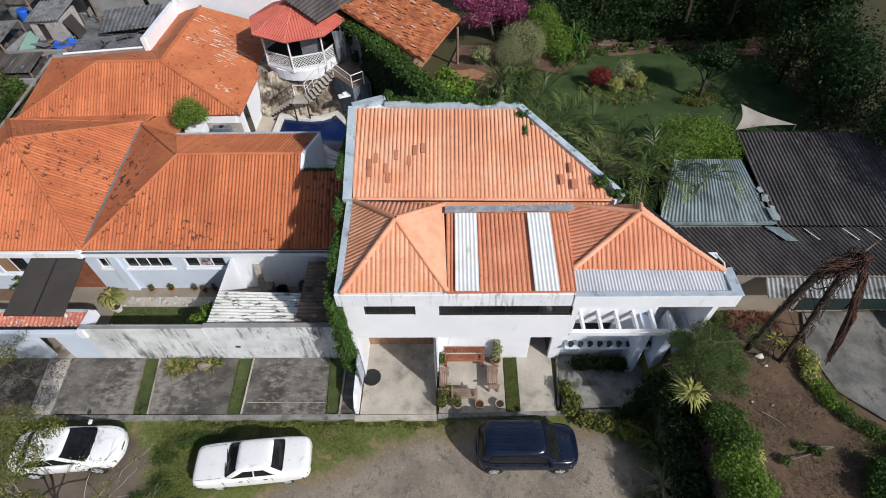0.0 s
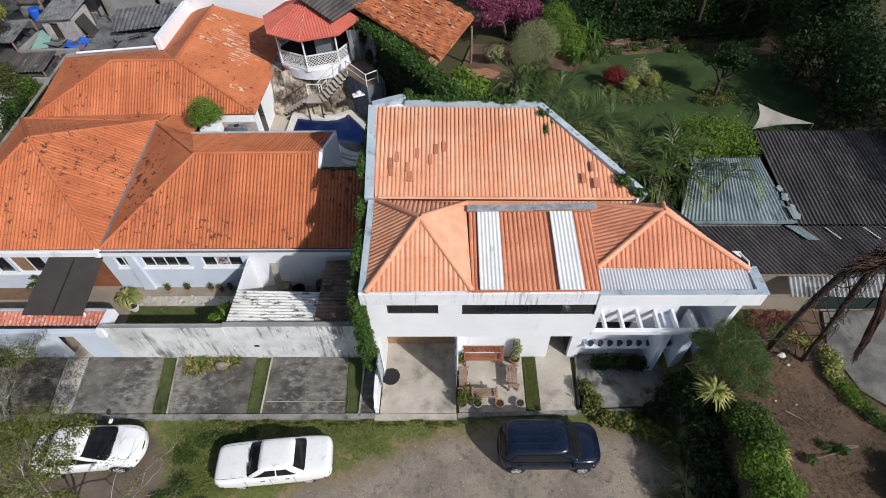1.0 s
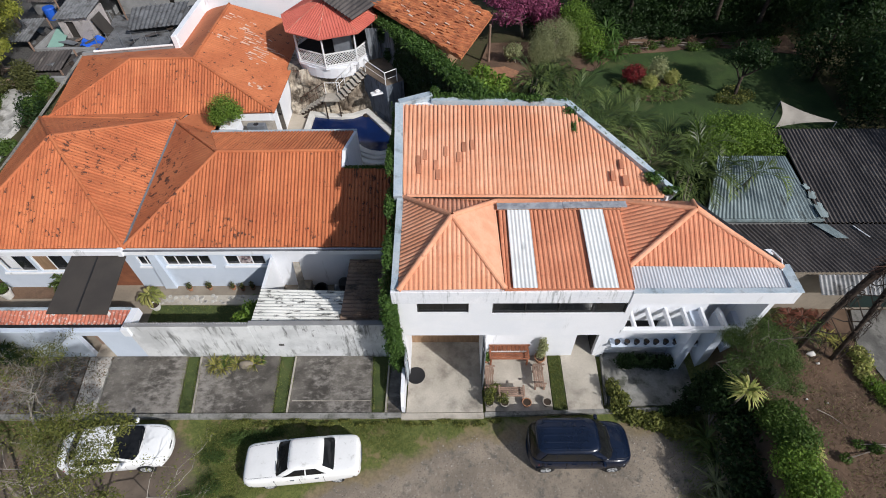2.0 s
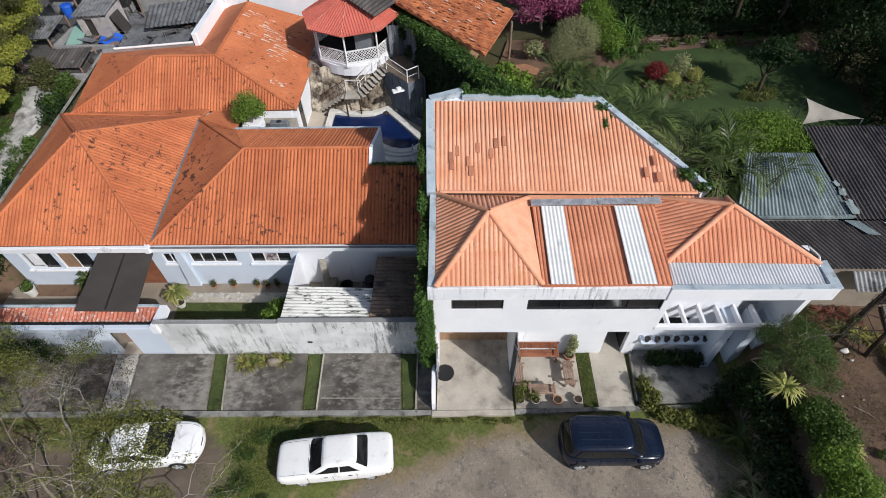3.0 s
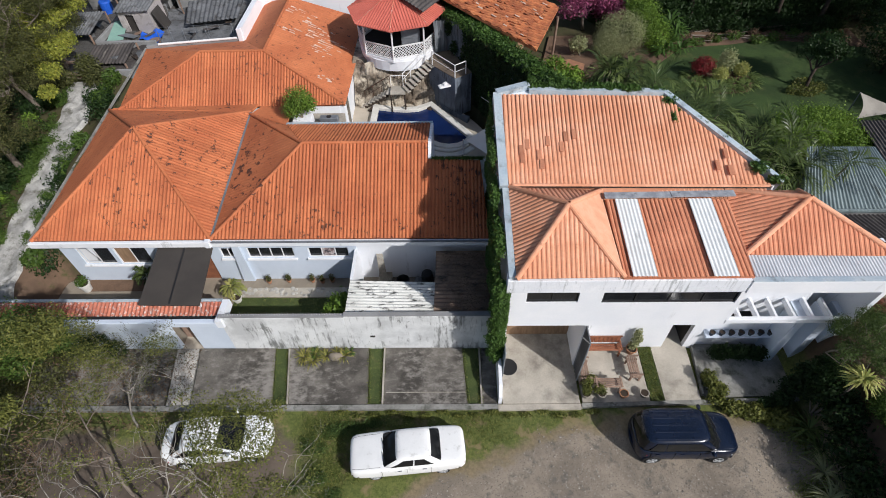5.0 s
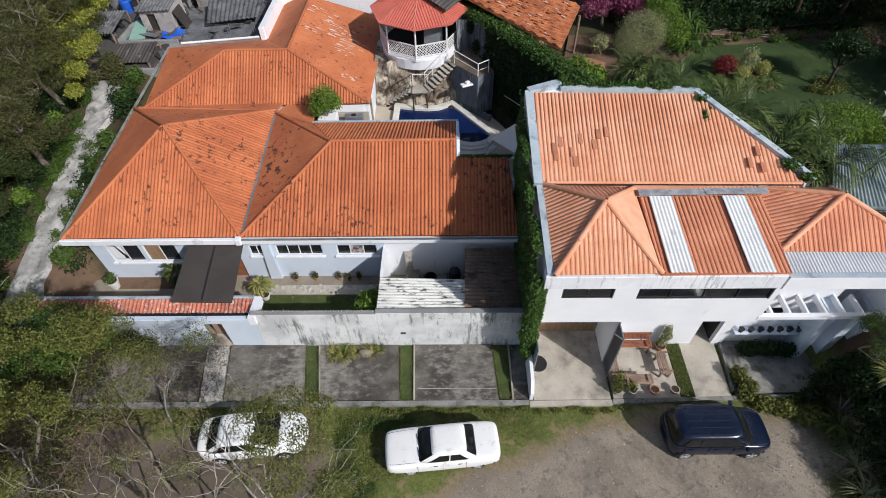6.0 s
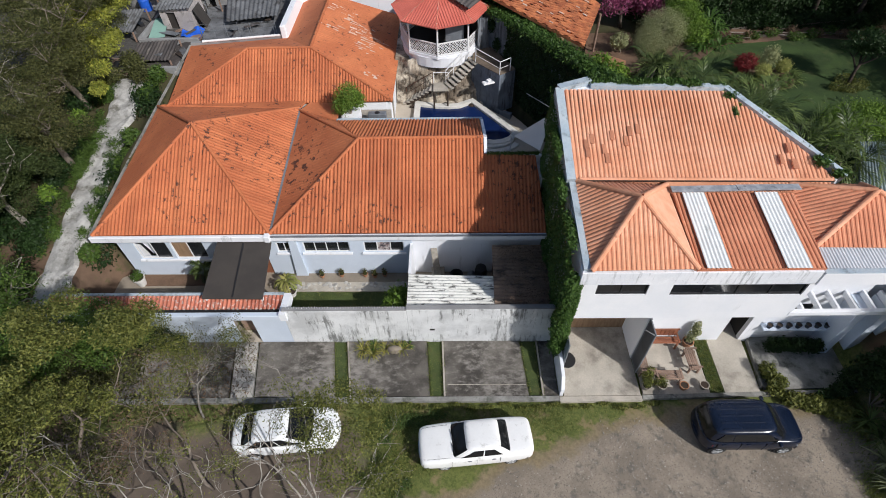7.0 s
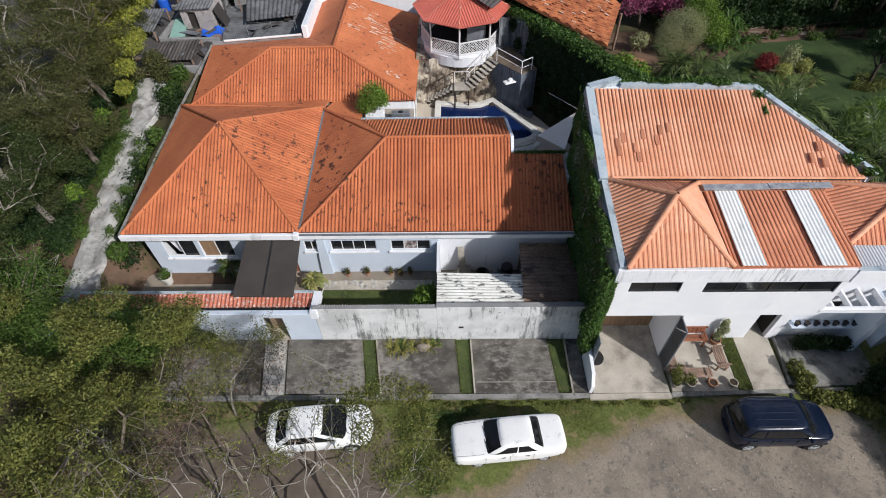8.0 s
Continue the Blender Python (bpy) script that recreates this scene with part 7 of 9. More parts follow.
# dark clipped trees and woods that close the garden
r = random.Random(21)
woods = []
for k in range(40):
    x = 1.5 + k * 0.62 + r.uniform(-0.4, 0.4)
    y = 35.6 + r.uniform(-0.8, 3.0) + 0.05 * (x - 12) ** 2 * 0.3
    woods.append((x, y, 6.4 + r.uniform(-0.8, 2.0), r.uniform(1.2, 2.0), r.uniform(1.0, 1.6), r.uniform(1.8, 3.0)))
for k in range(10):
    woods.append((18.5 + r.uniform(0, 4), 22 + k * 1.5, 6.5 + r.uniform(-1, 1), 1.6, 1.6, 2.4))
for k in range(40):
    woods.append((2.0 + k * 0.5 + r.uniform(-0.3, 0.3), 34.6 + r.uniform(-0.3, 0.8), 5.0 + r.uniform(-0.4, 0.6), 0.9, 0.8, 1.2))
for x, y in ((18.5, 23.5), (19.5, 25.5), (18.0, 28.5), (20.0, 21.0), (20.5, 18.5), (21.0, 16.0)):
    woods.append((x, y, 6.6, 1.5, 1.5, 2.4))
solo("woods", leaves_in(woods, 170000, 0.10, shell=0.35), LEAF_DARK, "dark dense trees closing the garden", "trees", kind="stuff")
for x, y in ((6.0, 34.6), (8.8, 34.4), (11.6, 34.4), (14.2, 34.0), (16.8, 33.4), (18.2, 28.0)):
    thin = 0.45 if y < 30 else 0.75
    t = thing("tree", (x, y, 4.0), "dark garden tree with a bare lower trunk", "tree")
    part("trunk", Shape().tube([(x, y, 3.9), (x + r.uniform(-0.3, 0.3), y + 0.2, 6.0), (x + r.uniform(-0.5, 0.5), y + 0.6, 9.5)], [0.22 * thin, 0.17 * thin, 0.10 * thin], 8), DEAD, t, smooth=True)
    part("crown", leaves_in([(x + r.uniform(-1, 1), y + r.uniform(0, 1.6), 8.6 + r.uniform(-0.6, 1.2), 1.3, 1.2, 1.0) for _ in range(4)], 3600, 0.12, shell=0.3), LEAF_DARK, t)
tree((13.0, 26.4, 4.0), (12.9, 26.5, 5.3), "dark forked garden tree in a ring hedge", LEAF_DARK, DEAD, spread=0.6, depth=3, radius=0.11, per_tip=80, clump=0.5, size=0.07, seed=15)
# palms between the house and the sheds
for x, y, z, cz, n, L in ((1.0, 20.5, 4.0, 6.7, 10, 2.2), (2.9, 20.6, 4.0, 7.0, 11, 2.4), (4.4, 19.2, 3.8, 6.9, 11, 2.4), (5.8, 17.9, 3.4, 6.6, 11, 2.4), (7.2, 18.4, 3.6, 6.2, 10, 2.2), (7.5, 16.7, 2.9, 6.0, 10, 1.9),
                       (2.2, 22.8, 4.0, 5.9, 9, 1.9), (4.6, 21.6, 4.0, 6.0, 9, 2.0), (9.0, 17.6, 3.4, 5.7, 9, 1.8), (2.3, 26.6, 4.0, 5.2, 9, 1.6), (3.4, 25.6, 4.0, 5.2, 9, 1.7), (1.1, 25.8, 4.0, 5.4, 9, 1.6)):
    palm((x, y, z), cz, n - 4, L * 1.08, PALM, "clumping feather palm with arching green fronds", rise=2.3, droop=2.3, width=0.66, stems=2, spread=0.6, leaflets=16)
# darkest leaf green paints the shaded gaps between the palm fronds
bush((4.6, 19.6, 3.8), [(1.5, 21.0, 4.8, 1.4, 0.8, 0.7), (3.4, 20.4, 4.8, 1.2, 1.0, 0.8), (5.0, 19.0, 4.6, 1.2, 1.0, 0.8), (6.4, 17.9, 4.2, 1.0, 1.0, 0.8), (7.6, 17.2, 3.9, 0.9, 0.8, 0.7), (2.5, 22.6, 4.4, 1.6, 0.8, 0.5), (0.4, 23.4, 4.4, 1.2, 0.9, 0.5), (4.6, 22.0, 4.4, 1.3, 0.8, 0.5), (8.6, 19.2, 4.2, 1.2, 1.0, 0.6)], 26000, 0.09, LEAF_DARK, "planting below the palms, shade between fronds in its colour")
bush((10.4, 21.0, 4.0), [(10.3, 21.4, 4.9, 1.6, 1.3, 1.1), (11.6, 21.6, 4.8, 1.3, 1.2, 1.0), (9.4, 20.8, 4.6, 1.1, 1.0, 0.9), (12.4, 20.6, 4.5, 0.9, 1.0, 0.8)], 26000, 0.055, LEAF_LIGHT, "large rounded bright green bush", shell=0.72)


# ---- sheet-roofed sheds to the east ----
def build_tin_houses():
    a = thing("shed", (10.4, 17.2, 2.5), "shed with a green-grey corrugated roof", "shed")
    corrugated(a, [(7.65, 15.68, 5.0), (12.5, 15.62, 5.0), (12.02, 18.9, 5.75), (9.0, 19.0, 5.72)], (1, 0, 0), 0.168, 0.022, GREEN_TIN, "sheet", "green-grey sheet with dull stains")
    part("gutter", Shape().bar((7.6, 15.60, 4.95), (12.6, 15.56, 4.95), 0.10, 0.12), GREEN_TIN, a)
    part("wall", Shape().prism([(8.0, 15.8), (12.3, 15.8), (11.8, 18.7), (9.2, 18.7)], 2.4, 4.85), ROUGH_WALL, a)
    r = random.Random(2)
    for x, y, w, d, turn in ((12.58, 15.98, 0.42, 0.75, 8), (12.46, 16.75, 0.30, 0.40, -14), (12.36, 17.20, 0.26, 0.30, 20)):
        # torn pieces of sheet bent over the gap between the two roofs
        z, c, e = 5.10 + 0.2 * (y - 15.6), math.cos(math.radians(turn)), math.sin(math.radians(turn))
        rim = [(w * p, d * q) for p, q in ((-0.5, -0.5), (0.35, -0.5), (0.6, -0.2), (0.4, 0.1), (0.5, 0.45), (0.0, 0.55), (-0.1, 0.3), (-0.55, 0.4))]
        part("ridge_scrap", Shape().slab([(x + p * c - q * e, y + p * e + q * c, z + 0.2 * q - 0.15 * p) for p, q in rim], 0.02), GREEN_TIN, a)
    b = thing("shed", (15.5, 16.8, 2.5), "long shed with a dark rusty corrugated roof", "shed")
    corrugated(b, [(12.55, 15.45, 4.95), (22.0, 15.35, 4.95), (22.5, 21.6, 5.2), (13.0, 21.7, 5.2)], (1, 0, 0), 0.178, 0.030, DARK_TIN, "sheet", "dark sheet")
    corrugated(b, [(9.15, 12.64, 5.12), (22.0, 12.5, 5.12), (22.0, 15.34, 4.92), (8.2, 15.40, 4.92)], (1, 0, 0), 0.178, 0.030, DARK_TIN, "sheet", "dark sheet")
    part("roof_scrap", Shape().slab([(12.0, 15.35, 5.0), (12.6, 15.3, 5.0), (13.0, 14.4, 5.1), (12.5, 14.45, 5.1)], 0.02), GREEN_TIN, b)
    for x in (13.6, 15.2, 16.1, 17.4):
        part("roof_scrap", Shape().slab([(x, 15.2, 5.0), (x + 0.06, 15.2, 5.0), (x + 0.35, 14.5, 5.06), (x + 0.29, 14.5, 5.06)], 0.015), TIN, b)
    corrugated(b, [(10.82, 11.75, 4.80), (22.0, 11.6, 4.80), (22.0, 12.45, 5.10), (10.9, 12.5, 5.10)], (1, 0, 0), 0.178, 0.028, PALE_SHEET, "sheet", "stained pale grey sheet over the door")
    part("front_wall", wall_x(Shape(), 8.9, 22.0, 12.70, 12.85, 2.3, 4.85, [(13.2, 21.4, 2.5, 4.6)]), TAUPE, b, "sand-coloured plaster wall")
    # panels widened over the open front; its deep shade is painted as near-black green
    part("shutter", Shape().box(13.2, 15.4, 12.76, 12.80, 2.5, 4.6).box(15.5, 18.4, 12.77, 12.81, 2.5, 4.6).box(18.5, 21.4, 12.76, 12.80, 2.5, 4.6), TEAL, b, "green steel shutters with the open front's shade in their colour")
    part("back_wall", Shape().box(13.0, 22.0, 21.3, 21.45, 3.0, 5.1), ROUGH_WALL, b)
    part("side_wall", Shape().box(21.8, 21.95, 12.85, 21.3, 2.5, 4.85), ROUGH_WALL, b)
    part("side_wall", Shape().box(8.9, 9.05, 12.85, 15.3, 2.3, 4.8), ROUGH_WALL, b)
    part("inner_wall", Shape().box(12.6, 21.8, 14.9, 15.0, 2.5, 4.8), DARK, b)
    c = solo("stone_block", Shape().box(17.0, 18.2, 11.4, 12.3, 2.5, 3.1, 0.06), PALE_SLAB, "pale concrete block beside the road", "block")


TEAL = mat("shaded_green_steel", (0.010, 0.026, 0.024), rough=0.7)
build_tin_houses()
slab_at("road", [(13.0, 10.9), (13.35, 9.0), (14.6, 7.8), (18.0, 5.2), (23.0, 2.0), (26.0, 6.0), (26.0, 12.6), (13.6, 12.6)], 2.56, "cracked grey concrete road", ROAD, "road")
grass_patch("grass", [(12.4, 10.8), (12.8, 8.8), (14.2, 7.4), (14.7, 7.8), (13.4, 9.0), (13.05, 10.8)], 2500, 0.16, "grass along the road's edge")
grass_patch("grass", [(12.0, 7.4), (17.0, 3.6), (17.6, 4.6), (14.4, 7.6)], 2500, 0.16, "grass along the road's edge")
bush((12.9, 10.3, 2.5), [(12.7, 10.2, 2.75, 0.35, 0.6, 0.3), (12.5, 9.6, 2.7, 0.3, 0.4, 0.25)], 900, 0.07, LEAF_YELLOW, "yellow-green low bush at the road's edge")
bush((12.2, 6.9, 2.5), [(11.5, 6.7, 2.66, 0.26, 0.2, 0.16), (10.3, 6.4, 2.62, 0.22, 0.2, 0.1), (11.0, 6.9, 2.6, 0.2, 0.2, 0.08)], 620, 0.05, LEAF, "low green weeds on the soil")

bush((13.2, 5.7, 2.5), [(13.2, 5.9, 2.9, 0.5, 0.5, 0.45), (12.8, 5.2, 2.85, 0.5, 0.5, 0.45), (13.8, 5.3, 2.95, 0.7, 0.6, 0.5), (14.3, 6.1, 2.85, 0.6, 0.5, 0.4)], 7500, 0.055, LEAF_IVY, "dark green bush at the corner of the soil lot")
for k, (x, y) in enumerate(((12.75, 9.3), (12.95, 8.7), (13.35, 8.1), (13.9, 7.6), (14.5, 7.2), (15.2, 6.7))):
    bush((x, y, 2.5), [(x - 0.15, y - 0.12, 2.68, 0.32, 0.34, 0.20), (x + 0.12, y - 0.35, 2.64, 0.30, 0.30, 0.16)], 1100, 0.04, LEAF_LIGHT if k < 2 else LEAF, "low green weeds along the road's edge", name="weed_clump", category="weeds")


def build_litter():
    """Dry leaves and twigs over the bare lot."""
    n = 9000
    x, y = 9.0 + 5.0 * nrng.random(n), 4.0 + 7.4 * nrng.random(n)
    keep = (x < 13.6 - 0.25 * np.abs(y - 8)) & (np.sin(1.7 * x + y) + np.sin(2.3 * y - x) + 1.2 * nrng.normal(size=n) > -0.6)
    p = np.column_stack([x, y, ground_height(x, y) + 0.035])[keep]
    k = len(p)
    a = nrng.random(k) * 2 * np.pi
    d = np.column_stack([np.cos(a), np.sin(a), 0.16 * nrng.normal(size=k)]) * (0.03 + 0.13 * nrng.random(k) ** 2)[:, None]
    w = np.column_stack([-np.sin(a), np.cos(a), np.zeros(k)]) * (0.003 + 0.005 * nrng.random(k))[:, None]
    v = np.stack([p - d - w * 0.4, p - d + w * 0.4, p + d + w, p + d - w], 1).reshape(-1, 3)
    solo("twig_litter", (v, np.arange(4 * k).reshape(k, 4)), STRAW, "dry straw-coloured twigs and litter on bare soil", "litter", kind="stuff")
    s = thing("dead_tree", (11.0, 10.9, 2.5), "dead two-stemmed tree hung with rusty dry vines", "tree")
    r = random.Random(9)
    stems = ([Vector(p) for p in ((10.62, 10.85, 2.4), (10.75, 10.9, 5.2), (11.1, 11.0, 7.0), (11.85, 11.1, 8.35))], [Vector(p) for p in ((11.72, 10.3, 2.4), (11.74, 10.5, 4.6), (11.78, 10.8, 6.6), (11.95, 11.1, 8.3))])
    for pts, radii in zip(stems, ([0.115, 0.105, 0.14, 0.10], [0.085, 0.075, 0.11, 0.08])):
        part("trunk", Shape().tube(pts, radii, 9), DEAD, s, smooth=True)

    def along(k, f):
        pts = stems[k]
        f = f * 3
        i = min(2, int(f))
        return pts[i].lerp(pts[i + 1], f - i)

    sh = Shape()
    for f in (0.16, 0.27, 0.38, 0.49, 0.60):
        # dry branches crossing between the two stems
        sh.tube([along(0, f), along(0, f).lerp(along(1, f + 0.06), 0.5) + Vector((0, 0, r.uniform(-0.1, 0.1))), along(1, f + 0.10)], [0.028, 0.022, 0.02], 5)
        sh.tube([along(1, f), along(0, f + 0.12)], [0.022, 0.016], 5)
    part("cross_branch", sh, DEAD, s)
    sh = Shape()
    for k in range(330):
        # torn fibres, thickest towards the top
        f = 1 - 0.88 * r.random() ** 1.5
        a = along(k % 2, f) + Vector((r.uniform(-0.14, 0.14), r.uniform(-0.14, 0.14), 0))
        d = Vector((r.uniform(-0.30, 0.34), r.uniform(-0.34, 0.2), r.uniform(-0.05, 0.12))) * (0.4 + 0.8 * f)
        sh.tube([a, a + d * 0.7, a + d + Vector((r.uniform(-0.08, 0.08), 0, -r.uniform(0.1, 0.65)))], [0.020, 0.013, 0.004], 4)
    part("dry_stalk", sh, DEAD, s, "dry brown stalks", kind="stuff")
    sh = Shape()
    for k in range(70):
        a = Vector((10.35 + r.random() * 1.6, 10.9 + r.uniform(-0.3, 0.1), 7.2 + r.random() * 1.1))
        e = Vector((11.95, 11.0, 8.3)) + Vector((r.uniform(-0.2, 0.35), r.uniform(-0.35, 0.1), r.uniform(-0.3, 0.1)))
        sh.tube([a, a.lerp(e, 0.5) + Vector((r.uniform(-0.15, 0.15), r.uniform(-0.2, 0.1), r.uniform(-0.1, 0.2))), e], [0.008, 0.016, 0.008], 4)
    part("tangle", sh, RUST, s, "rusty tangle of dry vines", kind="stuff")
    sh = Shape()
    line = [Vector(p) for p in ((12.0, 11.0, 8.35), (11.72, 10.2, 8.05), (11.40, 9.2, 7.0), (11.12, 8.55, 5.5))]
    for k in range(60):
        stop = 1 - 0.6 * r.random() ** 2
        pts = []
        for f in np.linspace(r.uniform(0, 0.25), stop, 6):
            q = f * 3
            i = min(2, int(q))
            w = 0.17 * (1 - 0.35 * f)
            pts.append(line[i].lerp(line[i + 1], q - i) + Vector((r.uniform(-w, w), r.uniform(-w, w) * 0.6, r.uniform(-0.06, 0.06))))
        sh.tube(pts, [0.012, 0.020, 0.026, 0.024, 0.022, 0.012], 4)
    part("hanging_vine", sh, RUST, s, "rusty hanging bundle of dead vine", kind="stuff")
    sh = Shape()
    for k in range(9):
        f = r.uniform(0.35, 0.9) * 3
        i = min(2, int(f))
        a = line[i].lerp(line[i + 1], f - i)
        sh.tube([a, a + Vector((r.uniform(-0.25, 0.3), r.uniform(-0.2, 0.2), r.uniform(-0.1, 0.25)))], [0.014, 0.005], 4)
    sh.tube([(12.05, 11.05, 8.3), (12.35, 11.2, 8.6)], [0.03, 0.01], 5)
    part("pale_twig", sh, PALE_BARK, s, "pale broken twigs")
    w = Shape()
    for k in range(70):
        a = Vector((r.uniform(9.3, 12.2), r.uniform(10.2, 12.2), 2.5))
        b = a + Vector((r.uniform(-0.7, 0.7), r.uniform(-0.5, 0.5), r.uniform(0.05, 0.35)))
        w.tube([a, a.lerp(b, 0.5) + Vector((0, 0, 0.15)), b], [0.018, 0.013, 0.005], 4)
    solo("brushwood", w, DEAD, "pile of dry brushwood and stalks", "brushwood", kind="stuff")
    for x, y, leaf in ((9.6, 12.3, LEAF), (10.2, 12.4, LEAF_OLIVE), (10.97, 12.45, LEAF_RUST), (11.5, 12.35, LEAF_RUST), (12.1, 12.1, LEAF_RUST), (10.5, 11.9, LEAF_RUST), (9.9, 11.4, LEAF), (11.95, 11.3, LEAF_STRAP), (12.3, 11.0, LEAF_STRAP), (11.3, 11.6, LEAF_OLIVE)):
        rosette((x, y, 2.5), 30, 0.6, leaf, "reddish-brown strap-leaf tuft on dry soil" if leaf == LEAF_RUST else "green strap-leaf tuft on dry soil", "bromeliad", width=0.055)
    solo("stick", Shape().tube([(10.15, 8.19, 2.57), (10.5, 7.93, 2.60), (10.81, 7.63, 2.57)], [0.016, 0.013, 0.006], 6), PALE_BARK, "pale dry stick on the soil", "stick")
    for x, y, q in ((9.37, 6.54, 0.085), (8.98, 6.08, 0.10), (10.99, 10.5, 0.16), (11.1, 10.1, 0.07), (10.0, 8.6, 0.05), (10.7, 8.45, 0.045)):
        solo("plastic_scrap" if q > 0.08 else "stone", Shape().loft([[(x + g * q * math.cos(t) * (1 + 0.25 * math.sin(3 * t + x)), y + 0.7 * g * q * math.sin(t), 2.5 + z * q) for t in np.linspace(0, 2 * math.pi, 9)[:-1]] for g, z in ((0.9, 0.0), (1.05, 0.5), (0.7, 1.0), (0.25, 1.2))]), WHITE_POT, "crumpled white plastic scrap on bare soil" if q > 0.08 else "small white stone on bare soil", "litter" if q > 0.08 else "stone")


build_litter()
grass_patch("grass", [(9.2, 4.0), (13.4, 4.0), (13.2, 8.6), (12.2, 11.2), (9.6, 11.2)], 5200, 0.07, "thin dry grass on the soil lot", leaf=LEAF_BROWN)
grass_patch("grass", [(9.2, 4.0), (13.6, 4.0), (13.2, 8.6), (12.2, 10.2), (10.2, 10.2)], 2600, 0.07, "thin green grass on the soil lot")

# ---- planting along the east side of the lane ----
tree((8.1, 9.9, 1.6), (8.1, 9.9, 3.3), "feathery green tree in front of the pergola", LEAF_FERN, BARK, spread=0.75, depth=3, radius=0.07, per_tip=60, clump=0.34, size=0.030,
     extra=[(7.9, 9.7, 4.3, 0.7, 0.6, 0.3), (7.3, 10.3, 4.2, 0.5, 0.45, 0.25), (8.7, 9.7, 4.1, 0.6, 0.5, 0.3), (8.2, 10.5, 4.4, 0.6, 0.5, 0.3), (8.4, 8.9, 3.7, 0.5, 0.5, 0.3), (9.3, 10.3, 3.6, 0.5, 0.5, 0.3), (7.2, 9.5, 3.9, 0.45, 0.4, 0.25), (9.4, 9.5, 3.4, 0.4, 0.4, 0.25), (7.6, 10.6, 3.6, 0.5, 0.4, 0.3), (8.9, 10.6, 3.9, 0.6, 0.5, 0.3), (8.0, 9.0, 4.0, 0.5, 0.5, 0.25), (9.6, 9.9, 3.2, 0.5, 0.5, 0.3), (9.2, 8.8, 3.2, 0.5, 0.4, 0.3)], extra_count=27000, seed=12)
# darkest leaf green here also carries the corner's deep shade
bush((6.8, 9.5, 0.1), [(6.7, 9.6, 0.8, 0.5, 0.4, 0.6), (7.1, 9.3, 1.3, 0.5, 0.5, 0.7), (6.2, 9.2, 0.45, 0.5, 0.3, 0.35), (7.5, 9.8, 1.9, 0.5, 0.5, 0.7), (5.6, 9.1, 0.3, 0.4, 0.25, 0.25)], 6500, 0.06, LEAF_DARK, "leafy shrub on the terrace corner with deep shade in its colour")
for base, blobs, n, size, leaf, lab in (
        ((8.6, 7.4, 2.0), [(8.5, 7.7, 2.9, 0.8, 0.7, 0.7), (8.8, 7.0, 2.8, 0.75, 0.7, 0.7)], 7500, 0.055, LEAF, "dense green shrub at the edge of the soil lot"),
        ((8.6, 6.0, 2.0), [(8.5, 6.2, 2.7, 0.8, 0.7, 0.7), (8.8, 5.4, 2.6, 0.8, 0.7, 0.7)], 7500, 0.055, LEAF_LIGHT, "bright green shrub at the edge of the soil lot"),
        ((8.5, 4.4, 2.0), [(8.4, 4.6, 2.5, 0.9, 0.8, 0.7), (8.8, 3.8, 2.5, 0.9, 0.7, 0.7)], 7500, 0.055, LEAF_LIGHT, "bright green shrub at the edge of the soil lot"),
        ((7.2, 8.6, 0.2), [(7.3, 8.9, 2.0, 0.7, 0.7, 0.9), (7.6, 8.0, 1.6, 0.7, 0.7, 0.9), (7.0, 9.6, 1.5, 0.6, 0.6, 0.8)], 3600, 0.09, LEAF_DARK, "dark green shrub below the yellow-leaved plant"),
        ((7.3, 6.6, 0.2), [(7.4, 6.9, 1.2, 0.7, 0.7, 0.8), (7.5, 6.0, 1.1, 0.7, 0.6, 0.8), (7.5, 5.2, 1.0, 0.7, 0.7, 0.8)], 3000, 0.09, LEAF_DARK, "dark green shrub on the shaded bank"),
        ((3.7, 9.9, 0.1), [(3.55, 10.1, 0.45, 0.32, 0.4, 0.35), (3.8, 9.6, 0.40, 0.4, 0.35, 0.35), (3.6, 9.3, 0.30, 0.35, 0.3, 0.25)], 1700, 0.07, LEAF_DRY, "leafy shrub beside the path"),
        ((4.6, 9.0, 0.0), [(4.2, 8.9, 0.25, 0.5, 0.35, 0.3), (5.0, 8.7, 0.25, 0.6, 0.4, 0.3), (5.8, 8.4, 0.25, 0.6, 0.45, 0.3)], 2200, 0.08, LEAF_DRY, "weedy green plants on the verge")):
    bush(base, blobs, n, size, leaf, lab)
y_plant = thing("dracaena", (7.3, 8.45, 0.3), "tall plant with a big yellow-striped leaf rosette", "plant")
part("stem", Shape().tube([(7.35, 8.6, 0.3), (7.3, 8.5, 2.2), (7.3, 8.45, 3.6)], [0.06, 0.05, 0.045], 7), BARK, y_plant)
for k, z in enumerate((3.45, 3.55, 3.65)):
    rosette((7.3, 8.45, z), 30, 0.74 - 0.10 * k, LEAF_YELLOW, "", width=0.062, rise=0.9 + 0.45 * k, parent=y_plant)
rosette((9.05, 6.55, 2.9), 22, 0.45, LEAF_YELLOW, "small yellow-striped strap-leaf plant", "dracaena", width=0.09)
for x, y in ((7.0, 7.2), (6.7, 6.3), (7.2, 5.6), (6.9, 8.0), (6.5, 5.4)):
    rosette((x, y, 0.25), 26, 0.95, LEAF_GREY if y < 7 else PALM, "spiky strap-leaf plant on the shaded bank", "agave", width=0.06, rise=1.0)
grass_patch("grass", [(5.5, 4.4), (7.4, 4.4), (7.4, 9.2), (6.0, 9.2)], 13000, 0.13, "rough grass on the bank")


